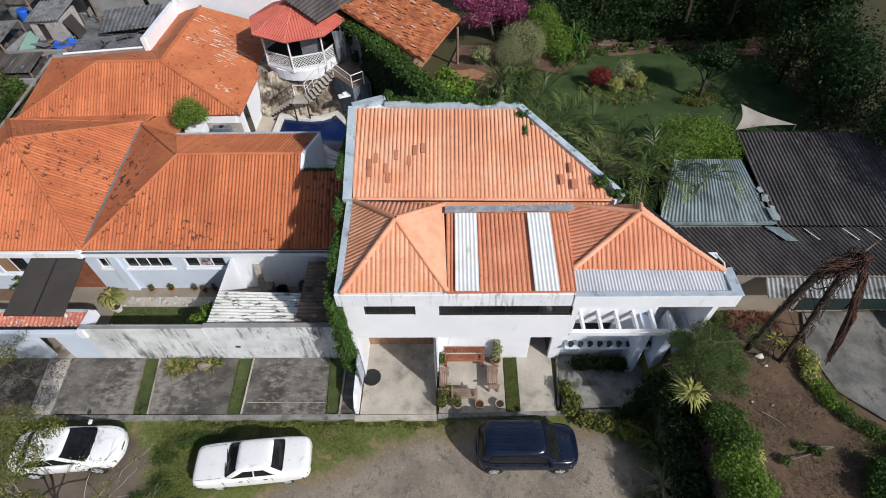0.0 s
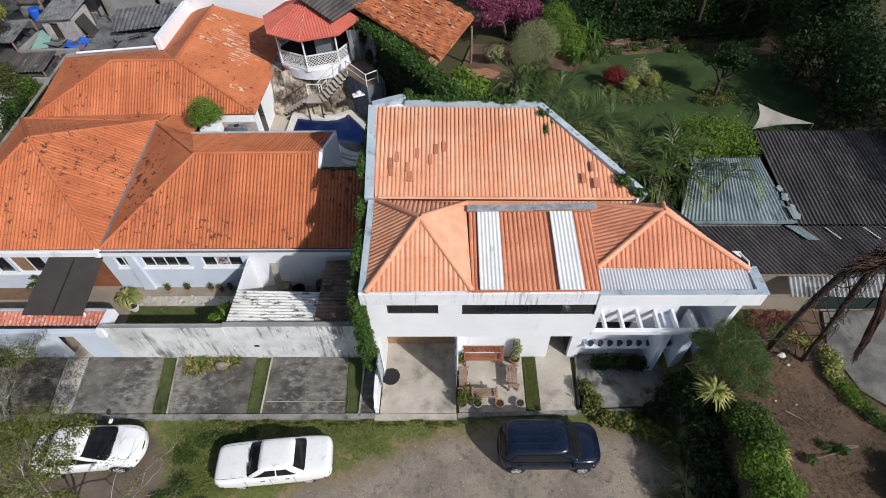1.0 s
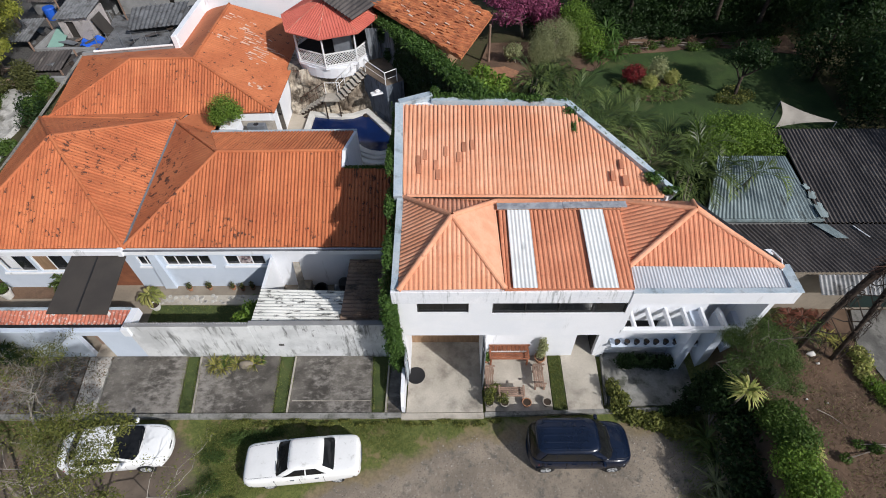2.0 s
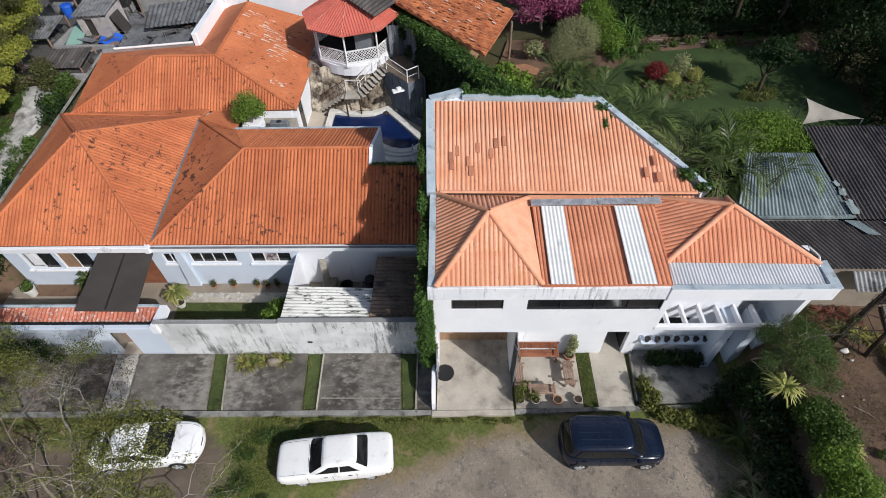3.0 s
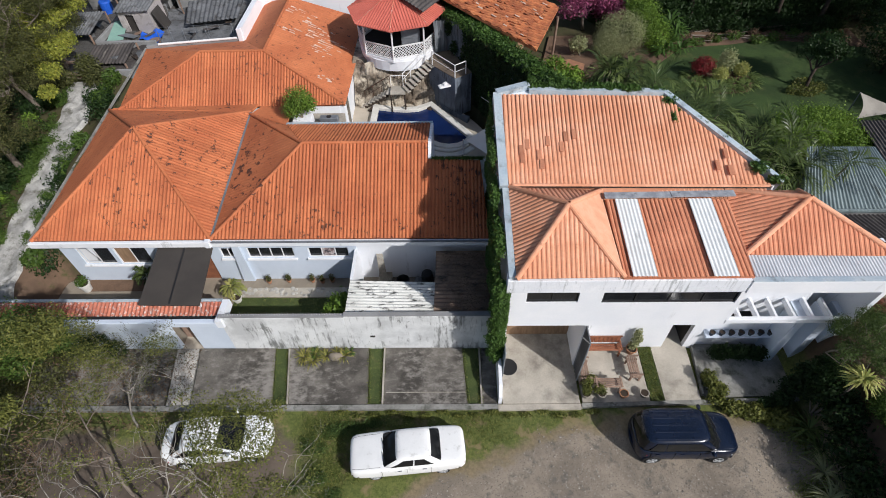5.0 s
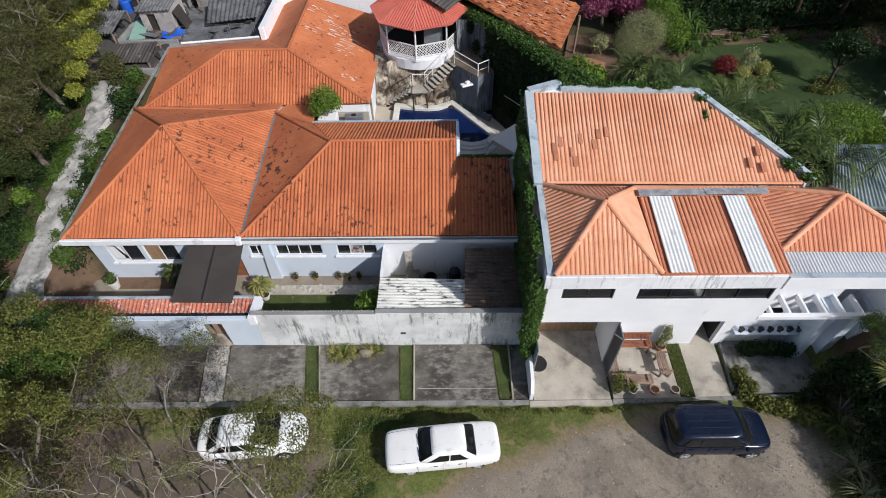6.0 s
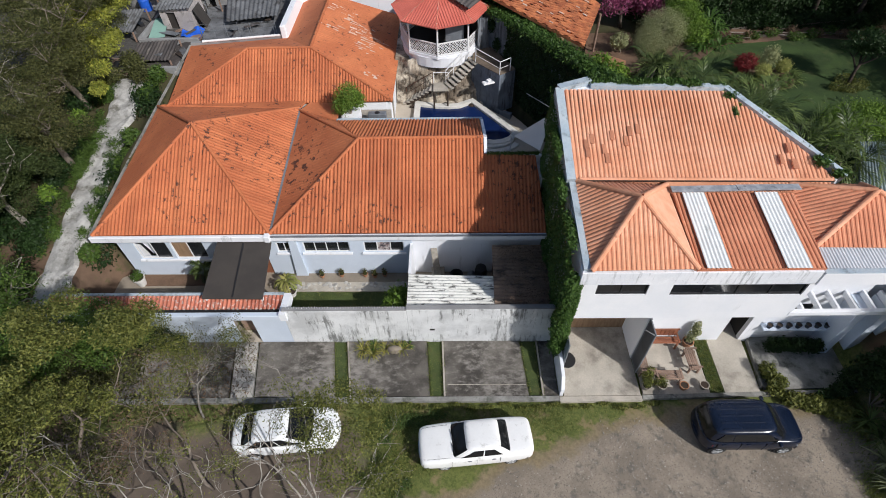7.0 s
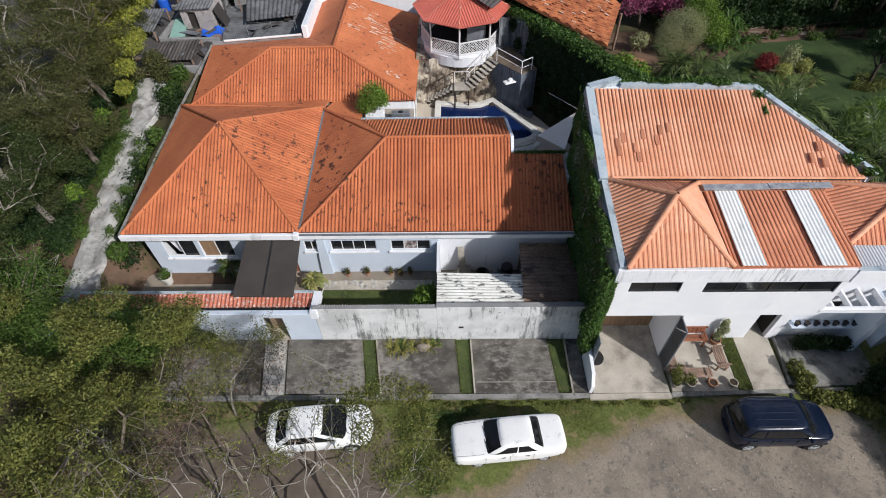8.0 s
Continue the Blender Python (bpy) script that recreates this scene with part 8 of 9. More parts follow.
# ---- patio furniture, pots and gate leaf ----
def pot(x, y, z, r, h, material, label, plant=None):
    p = thing("flower_pot", (x, y, z), label, "flower pot", group="flower pots")
    part("pot", Shape().lathe(x, y, [(r * 0.65, z), (r * 0.95, z + h * 0.85), (r * 1.05, z + h * 0.86), (r * 1.05, z + h), (r * 0.88, z + h), (r * 0.84, z + h * 0.88)], 16, caps=False), material, p, smooth=False)
    part("soil", Shape().lathe(x, y, [(0.01, z + h * 0.80), (r * 0.86, z + h * 0.88)], 12), POT_SOIL, p)
    if plant == "sparse":
        part("plant", leaves_in([(x, y, z + h + 0.16, r * 1.1, r * 1.1, 0.22)], 150, 0.045, shell=0.1), LEAF_OLIVE, p, kind="stuff")
    elif plant == "leafy":
        part("plant", leaves_in([(x, y, z + h + 0.18, r * 1.2, r * 1.2, 0.22)], 320, 0.06, shell=0.2), LEAF, p, kind="stuff")
    elif plant == "tall":
        part("plant", leaves_in([(x, y, z + h + 0.3, 0.2, 0.2, 0.3), (x + 0.05, y, z + h + 0.8, 0.22, 0.22, 0.35), (x, y + 0.05, z + h + 1.2, 0.15, 0.15, 0.25)], 900, 0.06, shell=0.2), LEAF_GREY, p, kind="stuff")
    elif plant == "strap":
        rosette((x, y, z + h * 0.9), 26, 0.6, LEAF_YELLOW, "", width=0.05, rise=1.0, parent=p)
    elif plant == "cactus":
        part("plant", Shape().lathe(x, y, [(r * 0.4, z + h * 0.8), (r * 0.55, z + h + 0.2), (r * 0.4, z + h + 0.42), (0.02, z + h + 0.48)], 10), LEAF_GREY, p)
    return p


def bench(x, y, z, length, yaw, material, label, slats=5, back=True):
    """A slatted garden bench with its back on the far side."""
    m = pose(x, y, z, 0, 0, yaw)
    b = thing("bench", (x, y, z), label, "bench", group="patio benches")
    for k in range(slats):
        q = 0.20 - (slats - k) * 0.09
        part("seat_slat", Shape().box(-length / 2, length / 2, q, q + 0.075, 0.42, 0.45, 0.005).turned(m), material, b)
    if back:
        for k in range(9):
            q = -length / 2 + 0.03 + k * (length - 0.06) / 9
            part("back_slat", Shape().box(q, q + (length - 0.06) / 9 - 0.018, 0.24, 0.27, 0.48, 0.92, 0.005).turned(m), material, b)
        part("top_rail", Shape().box(-length / 2, length / 2, 0.23, 0.28, 0.90, 0.98, 0.01).turned(m), material, b)
    for sx in (-1, 1):
        for sy in (-0.18, 0.2):
            part("leg", Shape().box(sx * (length / 2 - 0.1) - 0.035, sx * (length / 2 - 0.1) + 0.035, sy - 0.035, sy + 0.035, 0, 0.42).turned(m), material, b)
        part("armrest", Shape().box(sx * (length / 2 - 0.06) - 0.04, sx * (length / 2 - 0.06) + 0.04, -0.24, 0.26, 0.60, 0.64, 0.01).turned(m), material, b)
    return b


bench(-0.77, 11.56, 0.12, 1.80, 0, WOOD, "long red-brown wooden bench with a slatted back", slats=4)
bench(0.46, 10.60, 0.12, 1.02, -90, OLD_WOOD, "weathered brown backless wooden bench beside the grass strip", back=False)
bench(-0.80, 9.84, 0.12, 1.15, 180, OLD_WOOD, "weathered brown backless wooden bench at the front of the patio", back=False)
bench(-1.68, 10.48, 0.12, 1.10, 90, OLD_WOOD, "weathered brown backless wooden bench beside the gate leaf", slats=4, back=False)
pot(-1.73, 9.48, 0.12, 0.19, 0.28, BEIGE_POT, "pale pot with a sparse leafy plant", "sparse")
pot(-1.09, 9.48, 0.12, 0.19, 0.28, BEIGE_POT, "pale pot with a sparse flowering plant", "sparse")
pot(-0.16, 9.48, 0.12, 0.19, 0.28, CLAY_POT, "clay pot with dark soil")
pot(0.70, 9.50, 0.12, 0.19, 0.28, BEIGE_POT, "pale concrete pot with dark soil")
pot(0.62, 11.58, 0.12, 0.24, 0.34, CLAY_POT, "large clay pot with a tall grey-green shrub", "tall")
pot(-1.75, 11.55, 0.12, 0.17, 0.26, CLAY_POT, "clay pot with a bright leafy plant", "leafy")
bush((-1.72, 9.75, 0.12), [(-1.66, 9.85, 0.55, 0.26, 0.24, 0.34), (-1.2, 9.6, 0.55, 0.3, 0.2, 0.26), (-1.75, 9.5, 0.62, 0.22, 0.2, 0.25), (-1.45, 10.1, 0.45, 0.25, 0.25, 0.25)], 1700, 0.042, LEAF_DRY, "straggly olive shrub with a few pale flowers")
for k in range(9):
    x = 3.85 + 0.415 * k
    pot(x, 11.74, 1.30, 0.12, 0.22, BLUE_POT, "small dark blue-grey pot on the wall ledge")
part("wall_ledge", Shape().box(3.6, 7.3, 11.60, 11.99, 1.22, 1.3, 0.01), PALE_BLUE, label="narrow concrete wall ledge", kind="structure", category="ledge")
bush((5.0, 11.3, 0.1), [(4.4, 11.3, 0.55, 0.5, 0.3, 0.45), (5.2, 11.3, 0.55, 0.5, 0.3, 0.4), (6.0, 11.3, 0.5, 0.5, 0.3, 0.4)], 2600, 0.07, LEAF_DARK, "dark leafy planting under the wall ledge")



def gate_leaf(x, y0, y1, z0, z1, sheet, label, side):
    """A sheet-metal leaf standing open along y, with a frame, a brace and hinges at its inner end."""
    g = thing("gate_leaf", (x, y1, 0.1), label, "gate", group="garage gate leaves")
    part("panel", Shape().box(x - 0.012, x + 0.012, y0 + 0.04, y1 - 0.04, z0 + 0.04, z1 - 0.04), sheet, g)
    part("gate_frame", Shape().box(x - 0.02, x + 0.02, y0, y1, z0, z0 + 0.05).box(x - 0.02, x + 0.02, y0, y1, z1 - 0.05, z1).box(x - 0.02, x + 0.02, y0, y0 + 0.05, z0 + 0.05, z1 - 0.05), GREY_METAL, g, "grey metal frame")
    part("hinge_post", Shape().box(x - 0.035, x + 0.035, y1 - 0.06, y1, 0.1, z1 + 0.05), GREY_METAL, g)
    part("brace", Shape().bar((x + side * 0.03, y0 + 0.05, z1 - 0.08), (x + side * 0.03, y1 - 0.06, z1 - 0.75), 0.03, 0.04), WHITE_METAL, g)
    for k in range(1, 5):
        y = y0 + (y1 - y0) * k / 5
        part("fold", Shape().box(x - 0.018, x + 0.018, y - 0.012, y + 0.012, z0 + 0.05, z1 - 0.05), sheet, g)
    return g


gate_leaf(-1.99, 10.16, 10.93, 0.14, 3.26, GATE_GREY, "open dark grey sheet-metal gate leaf beside the patio", -1)
gate_leaf(-5.20, 10.22, 10.94, 0.45, 2.40, PARAPET, "open pale grey sheet-metal gate leaf against the low wall", 1)
solo("manhole_cover", Shape().lathe(-4.90, 10.86, [(0.41, 0.10), (0.41, 0.122), (0.37, 0.13)], 28), BLACK_METAL, "round black cover set in the driveway", "manhole cover")

# ---- plants in the garden court ----
palm((-18.15, 14.9, 0.05), 0.75, 11, 0.75, LEAF_YELLOW, "small yellowish palm in the garden court", rise=0.5, droop=0.7, width=0.28, trunk=0.05)
palm((-22.13, 15.25, 0.05), 1.25, 15, 0.80, PALM, "small green palm beside the canopy", rise=0.75, droop=0.7, width=0.25, trunk=0.05)
pot(-25.75, 15.30, 0.03, 0.28, 0.55, WHITE_POT, "tall white pot with a leafy plant", "leafy")
pot(-17.9, 14.55, 0.03, 0.24, 0.35, WHITE_POT, "white pot beside the small palm")
for x, y in ((-16.6, 15.7), (-15.6, 15.75), (-14.4, 15.75), (-13.9, 15.7), (-13.4, 15.75)):
    pot(x, y, 0.03, 0.13, 0.2, CLAY_POT, "small clay pot along the house wall", "sparse")
bush((-23.4, 11.2, 0.1), [(-23.6, 11.1, 1.7, 0.7, 0.45, 0.6), (-22.8, 11.3, 1.4, 0.6, 0.4, 0.6), (-24.4, 11.0, 1.9, 0.7, 0.5, 0.7), (-22.2, 11.35, 0.9, 0.4, 0.35, 0.5), (-25.3, 10.8, 2.1, 0.8, 0.6, 0.8)], 11000, 0.05, LEAF_DARK, "dark green conifer-like shrub against the gate wall")
bush((-12.5, 13.4, 0.05), [(-12.5, 13.4, 1.1, 0.6, 0.7, 0.7), (-12.6, 12.8, 1.6, 0.5, 0.4, 0.5), (-12.3, 13.9, 0.8, 0.5, 0.4, 0.5)], 3200, 0.10, LEAF_LIGHT, "bright green leafy bush behind the garden wall")
for x, y, n, L, leaf in ((-14.05, 11.40, 46, 0.62, LEAF_STRAP), (-13.62, 11.22, 40, 0.70, LEAF_STRAP), (-13.55, 11.58, 30, 0.50, LEAF), (-13.05, 11.45, 34, 0.48, LEAF_STRAP), (-12.62, 11.60, 22, 0.42, LEAF_STRAP), (-12.25, 11.42, 38, 0.58, LEAF_STRAP), (-12.0, 11.62, 20, 0.40, LEAF)):
    rosette((x, y, 0.1), n, L, leaf, "yellow-green strap-leaf clump against the wall", "bromeliad", width=0.034, rise=1.5, spread=0.85)
solo("boulder", Shape().loft([[(-12.62 + q * math.cos(t) * (1 + 0.15 * math.sin(3 * t)), 11.36 + 0.6 * q * math.sin(t), z) for t in np.linspace(0, 2 * math.pi, 11)[:-1]] for q, z in ((0.30, 0.08), (0.33, 0.18), (0.24, 0.32), (0.08, 0.38))]), TAUPE, "tan stone among strap-leaf plants", "stone")
bush((-15.5, 23.8, 4.3), [(-15.5, 23.9, 5.35, 0.75, 0.7, 0.75), (-15.9, 23.6, 4.95, 0.5, 0.5, 0.5), (-15.1, 24.1, 5.0, 0.5, 0.5, 0.5)], 6500, 0.05, LEAF_LIGHT, "round green shrub growing behind the roof", shell=0.35)
part("light_well", Shape().box(-16.1, -13.4, 23.2, 25.0, 3.0, 3.75), PALE_SLAB, label="pale concrete light well floor", kind="structure", category="floor")
part("planter", Shape().box(-16.0, -15.0, 23.5, 24.3, 3.75, 4.3, 0.02), WHITE, label="white planter box of the shrub", category="planter")

ac = thing("air_conditioner", (-14.05, 23.85, 3.75), "grey-blue outdoor air-conditioner box in the light well", "air conditioner")
part("casing", Shape().box(-14.55, -13.55, 23.7, 24.05, 3.80, 4.30, 0.03), GREY_METAL, ac)
part("fan_guard", Shape().lathe(-14.05, 23.87, [(0.14, 4.30), (0.14, 4.315), (0.03, 4.32)], 16), BLACK_METAL, ac)
part("foot", Shape().box(-14.5, -14.4, 23.7, 24.05, 3.75, 3.80), BLACK_METAL, ac)
part("foot", Shape().box(-13.7, -13.6, 23.7, 24.05, 3.75, 3.80), BLACK_METAL, ac)

# ---- verge plants ----
grass_patch("grass", [(-13.5, 6.2), (-10.5, 5.2), (-5.0, 7.7), (-2.0, 8.5), (-2.0, 8.9), (-13.5, 8.8)], 17000, 0.065, "rough grass verge of the lane")
grass_patch("grass", [(-13.6, 4.8), (-11.6, 4.8), (-11.6, 8.8), (-13.6, 8.8)], 5000, 0.07, "tall weeds between parked cars")
solo("weeds", leaves_in([(-12.4, 8.0, 0.06, 0.8, 0.35, 0.06), (-12.9, 6.3, 0.05, 0.5, 0.6, 0.05), (-12.2, 5.3, 0.05, 0.5, 0.4, 0.05), (-11.4, 8.2, 0.06, 0.7, 0.3, 0.06), (-13.2, 7.4, 0.05, 0.4, 0.5, 0.05), (-12.0, 8.1, 0.12, 0.5, 0.3, 0.10), (-11.2, 7.9, 0.12, 0.4, 0.25, 0.10), (-10.6, 8.3, 0.10, 0.5, 0.25, 0.09), (-12.7, 7.3, 0.10, 0.35, 0.3, 0.08), (-12.6, 6.1, 0.10, 0.45, 0.3, 0.09), (-13.5, 5.8, 0.08, 0.4, 0.3, 0.07), (-11.9, 5.6, 0.08, 0.4, 0.25, 0.07)], 7000, 0.038, shell=0.1), LEAF_FERN, "low green weeds between parked cars", "weeds", kind="stuff")
solo("weeds", leaves_in([(x, 8.7 + 0.1 * math.sin(x * 3), 0.08, 0.35, 0.12, 0.10) for x in np.arange(-12, -1.5, 0.7)], 3200, 0.042, shell=0.1), LEAF_DRY, "low weeds along the kerb", "weeds", kind="stuff")

n_st = 900
sx, sy = -4.0 + 9.5 * nrng.random(n_st), 3.6 + 4.6 * nrng.random(n_st)
stones = np.column_stack([sx, sy, ground_height(sx, sy) + 0.012])
sr = 0.012 + 0.022 * nrng.random((n_st, 1)) ** 3
sv, sf = [], []
for k in range(n_st):
    c, q, w = stones[k], sr[k, 0], nrng.random() * 3.1
    ring = [c + np.array([q * math.cos(w + a) * (0.8 + 0.4 * nrng.random()), q * math.sin(w + a), 0.0]) for a in (0, 1.26, 2.51, 3.77, 5.03)]
    sv += ring + [c + np.array([0, 0, q * 0.7])]
    sf += [(6 * k + i, 6 * k + (i + 1) % 5, 6 * k + 5) for i in range(5)]
solo("gravel_stones", (np.array(sv), np.array(sf)), GRAVEL_STONE, "scattered loose stones on the gravel lane", "stones", kind="stuff")

# added litter darkens the west slab in place of the canopy's shade
n_l = 3600
lp = np.column_stack([-27.0 + 8.2 * nrng.random(n_l), 8.0 + 3.8 * nrng.random(n_l), np.full(n_l, 0.12)])
solo("leaf_litter", blades(lp, np.tile([0.0, 0, 1.0], (n_l, 1)), 0.045, 0.3), LEAF_BROWN, "brown leaves added to darken the concrete like tree shade", "leaf litter", kind="stuff")

# ---- trees over the west end of the lane ----
q = random.Random(311)
crown = [(q.uniform(-26.5, -19.3), q.uniform(1.8, 9.0), q.uniform(6.6, 8.4), q.uniform(0.35, 0.75), q.uniform(0.35, 0.75), q.uniform(0.25, 0.45)) for _ in range(44)]
tree((-22.2, 4.4, 0.0), (-21.9, 4.6, 3.7), "leafy olive-green tree over the lane", LEAF_DRY, BARK, spread=0.62, depth=4, radius=0.14, per_tip=34, clump=0.45, size=0.046, extra=crown, extra_count=52000, seed=31)
# added lower crown in a darker leaf: shade inside the upper crown as colour
crown = [(q.uniform(-26.5, -19.8), q.uniform(2.5, 8.6), q.uniform(4.0, 5.8), q.uniform(0.6, 1.1), q.uniform(0.6, 1.1), q.uniform(0.4, 0.7)) for _ in range(30)]
tree((-23.8, 6.4, 0.0), (-23.6, 6.4, 2.6), "added tree of darker olive leaves for shaded gaps below the crowns", LEAF_OLIVE, BARK, spread=0.65, depth=4, radius=0.12, per_tip=20, clump=0.45, size=0.050, extra=crown, extra_count=34000, seed=44)
tree((-20.0, 2.6, 0.0), (-19.8, 2.9, 3.3), "mostly bare tree with pale crooked limbs", LEAF_DRY, TWIG_BARK, spread=0.5, depth=5, radius=0.10, per_tip=44, clump=0.34, size=0.036, seed=38, bare=0.45, twist=1.0, forks=(2, 2, 3))
tree((-19.2, 5.4, 0.0), (-19.3, 5.5, 2.8), "small tree with withered brown leaves", LEAF_BROWN, BARK, spread=0.6, depth=4, radius=0.07, per_tip=26, clump=0.40, size=0.032, seed=81, bare=0.3, twist=0.9)
tree((-17.9, 2.4, 0.0), (-17.7, 2.7, 3.2), "half-bare tree with pale forked limbs over the lane", LEAF_DRY, TWIG_BARK, spread=0.46, depth=5, radius=0.085, per_tip=34, clump=0.30, size=0.036, seed=33, bare=0.6, twist=1.0, forks=(2, 2, 2, 3),
     extra=[(-19.6, 8.6, 5.4, 0.8, 0.5, 0.35), (-19.3, 7.0, 5.5, 0.9, 0.6, 0.35), (-20.9, 9.6, 5.3, 0.8, 0.6, 0.4), (-20.3, 8.6, 5.1, 0.9, 0.5, 0.35), (-19.2, 8.2, 5.0, 0.7, 0.5, 0.3), (-18.0, 9.4, 4.6, 0.7, 0.5, 0.3)], extra_count=6500)
tree((-16.4, 2.2, 0.0), (-16.3, 2.5, 3.0), "half-bare tree with fine pale twigs", LEAF_DRY, TWIG_BARK, spread=0.46, depth=5, radius=0.07, per_tip=26, clump=0.30, size=0.036, seed=34, bare=0.7, twist=1.0, forks=(2, 2, 2, 3))
tree((-14.4, 2.6, 0.0), (-14.1, 3.1, 3.2), "slender tree with a spray of olive-green leaves", LEAF_DRY, PALE_BARK, spread=0.46, depth=4, radius=0.07, per_tip=34, clump=0.40, size=0.036, seed=36, bare=0.4, twist=0.8,
     extra=[(-13.0, 5.4, 8.1, 0.75, 0.5, 0.35), (-13.8, 5.2, 8.0, 0.5, 0.4, 0.3), (-12.3, 4.5, 8.0, 0.6, 0.6, 0.35), (-12.8, 3.6, 7.8, 0.6, 0.6, 0.35), (-11.7, 3.4, 7.8, 0.5, 0.5, 0.3), (-12.2, 5.5, 7.7, 0.4, 0.35, 0.25), (-13.4, 4.3, 8.2, 0.5, 0.5, 0.3)], extra_count=9500)
tree((-20.4, 8.2, 0.0), (-20.3, 8.5, 1.9), "nearly leafless small tree with fine grey twigs", LEAF_OLIVE, TWIG_BARK, spread=0.55, depth=5, radius=0.05, per_tip=12, clump=0.30, size=0.034, seed=92, bare=0.5, twist=1.0)
tree((-25.8, 8.0, 0.3), (-25.4, 8.2, 3.6), "dense green tree at the end of the garden wall", LEAF, BARK, spread=0.65, depth=4, radius=0.18, per_tip=70, clump=0.42, size=0.046,
     extra=[(-23.4, 9.9, 3.8, 0.9, 0.5, 0.6), (-24.6, 10.4, 3.6, 0.9, 0.6, 0.7), (-25.0, 8.6, 6.2, 1.6, 1.2, 0.8), (-26.8, 9.4, 6.0, 1.5, 1.3, 0.8), (-23.6, 7.4, 6.2, 1.2, 1.1, 0.7), (-27.0, 7.2, 6.4, 1.5, 1.4, 0.8), (-24.6, 9.9, 5.2, 1.1, 0.7, 0.6), (-22.6, 9.0, 5.6, 1.0, 0.8, 0.5), (-21.8, 8.2, 5.8, 0.8, 0.8, 0.5), (-23.2, 10.35, 5.0, 0.9, 0.5, 0.4), (-22.2, 9.7, 5.0, 0.8, 0.5, 0.4), (-21.4, 9.2, 5.1, 0.7, 0.5, 0.35)], extra_count=44000, seed=40)
tree((-28.9, 10.4, 0.3), (-28.8, 10.6, 2.9), "green tree with pale forked limbs beside the lane", LEAF, PALE_BARK, spread=0.6, depth=4, radius=0.14, per_tip=46, clump=0.45, size=0.048, seed=52, bare=0.35, twist=0.8)
for x, y, z, s in ((-32.6, 12.6, 0.9, 41), (-31.6, 17.6, 1.8, 42), (-30.7, 21.4, 2.7, 43), (-31.3, 25.6, 3.7, 45), (-31.4, 29.6, 4.4, 53), (-31.8, 33.4, 4.6, 55), (-34.6, 14.5, 1.4, 57), (-35.0, 20.0, 2.5, 46), (-33.6, 30.5, 4.6, 47), (-35.4, 26.0, 3.8, 48), (-35.5, 34.5, 4.6, 49)):
    q = random.Random(s)
    tree((x, y, z), (x - 0.1, y, z + 2.6), "dense olive-green tree beside the back lane", (LEAF_SHADE if s % 4 == 2 or s == 41 else LEAF_DRY if s == 57 else LEAF_OLIVE), PALE_BARK if s % 2 == 0 else BARK, spread=0.65, depth=4, radius=0.18, per_tip=24, clump=0.5, size=0.05,
         extra=[(x + q.uniform(-1.7, 1.7), y + q.uniform(-2.2, 2.2), z + q.uniform(2.2, 5.4), q.uniform(0.45, 0.95), q.uniform(0.45, 0.95), q.uniform(0.3, 0.6)) for _ in range(26)], extra_count=22000, seed=s)
tree((-30.9, 28.9, 4.4), (-30.7, 28.8, 6.2), "yellow-green tree at the end of the back lane", LEAF_LIME, BARK, spread=0.65, depth=3, radius=0.12, per_tip=40, clump=0.5, size=0.075,
     extra=[(-30.6, 28.2, 7.0, 0.8, 0.7, 0.5), (-30.0, 29.0, 6.4, 0.6, 0.6, 0.4), (-31.6, 29.6, 7.4, 0.9, 0.8, 0.5), (-30.9, 30.4, 7.0, 0.7, 0.7, 0.45), (-31.8, 31.6, 7.4, 0.9, 0.8, 0.5), (-30.9, 27.2, 6.2, 0.7, 0.6, 0.4), (-29.7, 27.4, 6.6, 0.8, 0.7, 0.5), (-29.6, 25.9, 6.1, 0.6, 0.7, 0.4), (-29.3, 24.6, 5.6, 0.45, 0.6, 0.35), (-32.4, 30.6, 7.6, 0.9, 0.8, 0.5), (-30.6, 31.8, 7.3, 0.9, 0.7, 0.5)], extra_count=14000, seed=61)
bush((-28.9, 28.2, 4.2), [(-29.1, 28.2, 4.9, 0.8, 0.7, 0.6), (-28.6, 27.5, 4.7, 0.6, 0.6, 0.5), (-29.6, 28.9, 5.0, 0.6, 0.6, 0.5), (-30.2, 27.4, 4.8, 0.6, 0.6, 0.5)], 3600, 0.07, LEAF_OLIVE, "grey-olive bush at the end of the back lane")
under = []
q = random.Random(71)
for k in range(110):
    y = q.uniform(10.5, 31) if k < 56 else q.uniform(10.5, 26.5)
    x = q.uniform(-36, -30.9) if k < 66 else q.uniform(-28.15, -27.4) if k < 84 and y > 15.5 else q.uniform(-31.6, -30.7)
    under.append((x, y, float(ground_height(np.array(x), np.array(y))) + 0.4, q.uniform(0.5, 1.0), q.uniform(0.5, 1.0), q.uniform(0.35, 0.7)))
solo("undergrowth", leaves_in(under, 40000, 0.085, shell=0.3), LEAF_DARK, "dense undergrowth below the trees", "undergrowth", kind="stuff")


# ---- back lane and the small buildings to the north-west ----
LANE_ROCK = mat("pale_rubble", (0.47, 0.46, 0.44), (0.27, 0.265, 0.25), scale=1.1, fine=12, rough=0.92, bump=0.5, stain=(0.135, 0.13, 0.105), cover=0.55, stain_scale=1.3, grain=0.35, soft=0.2)


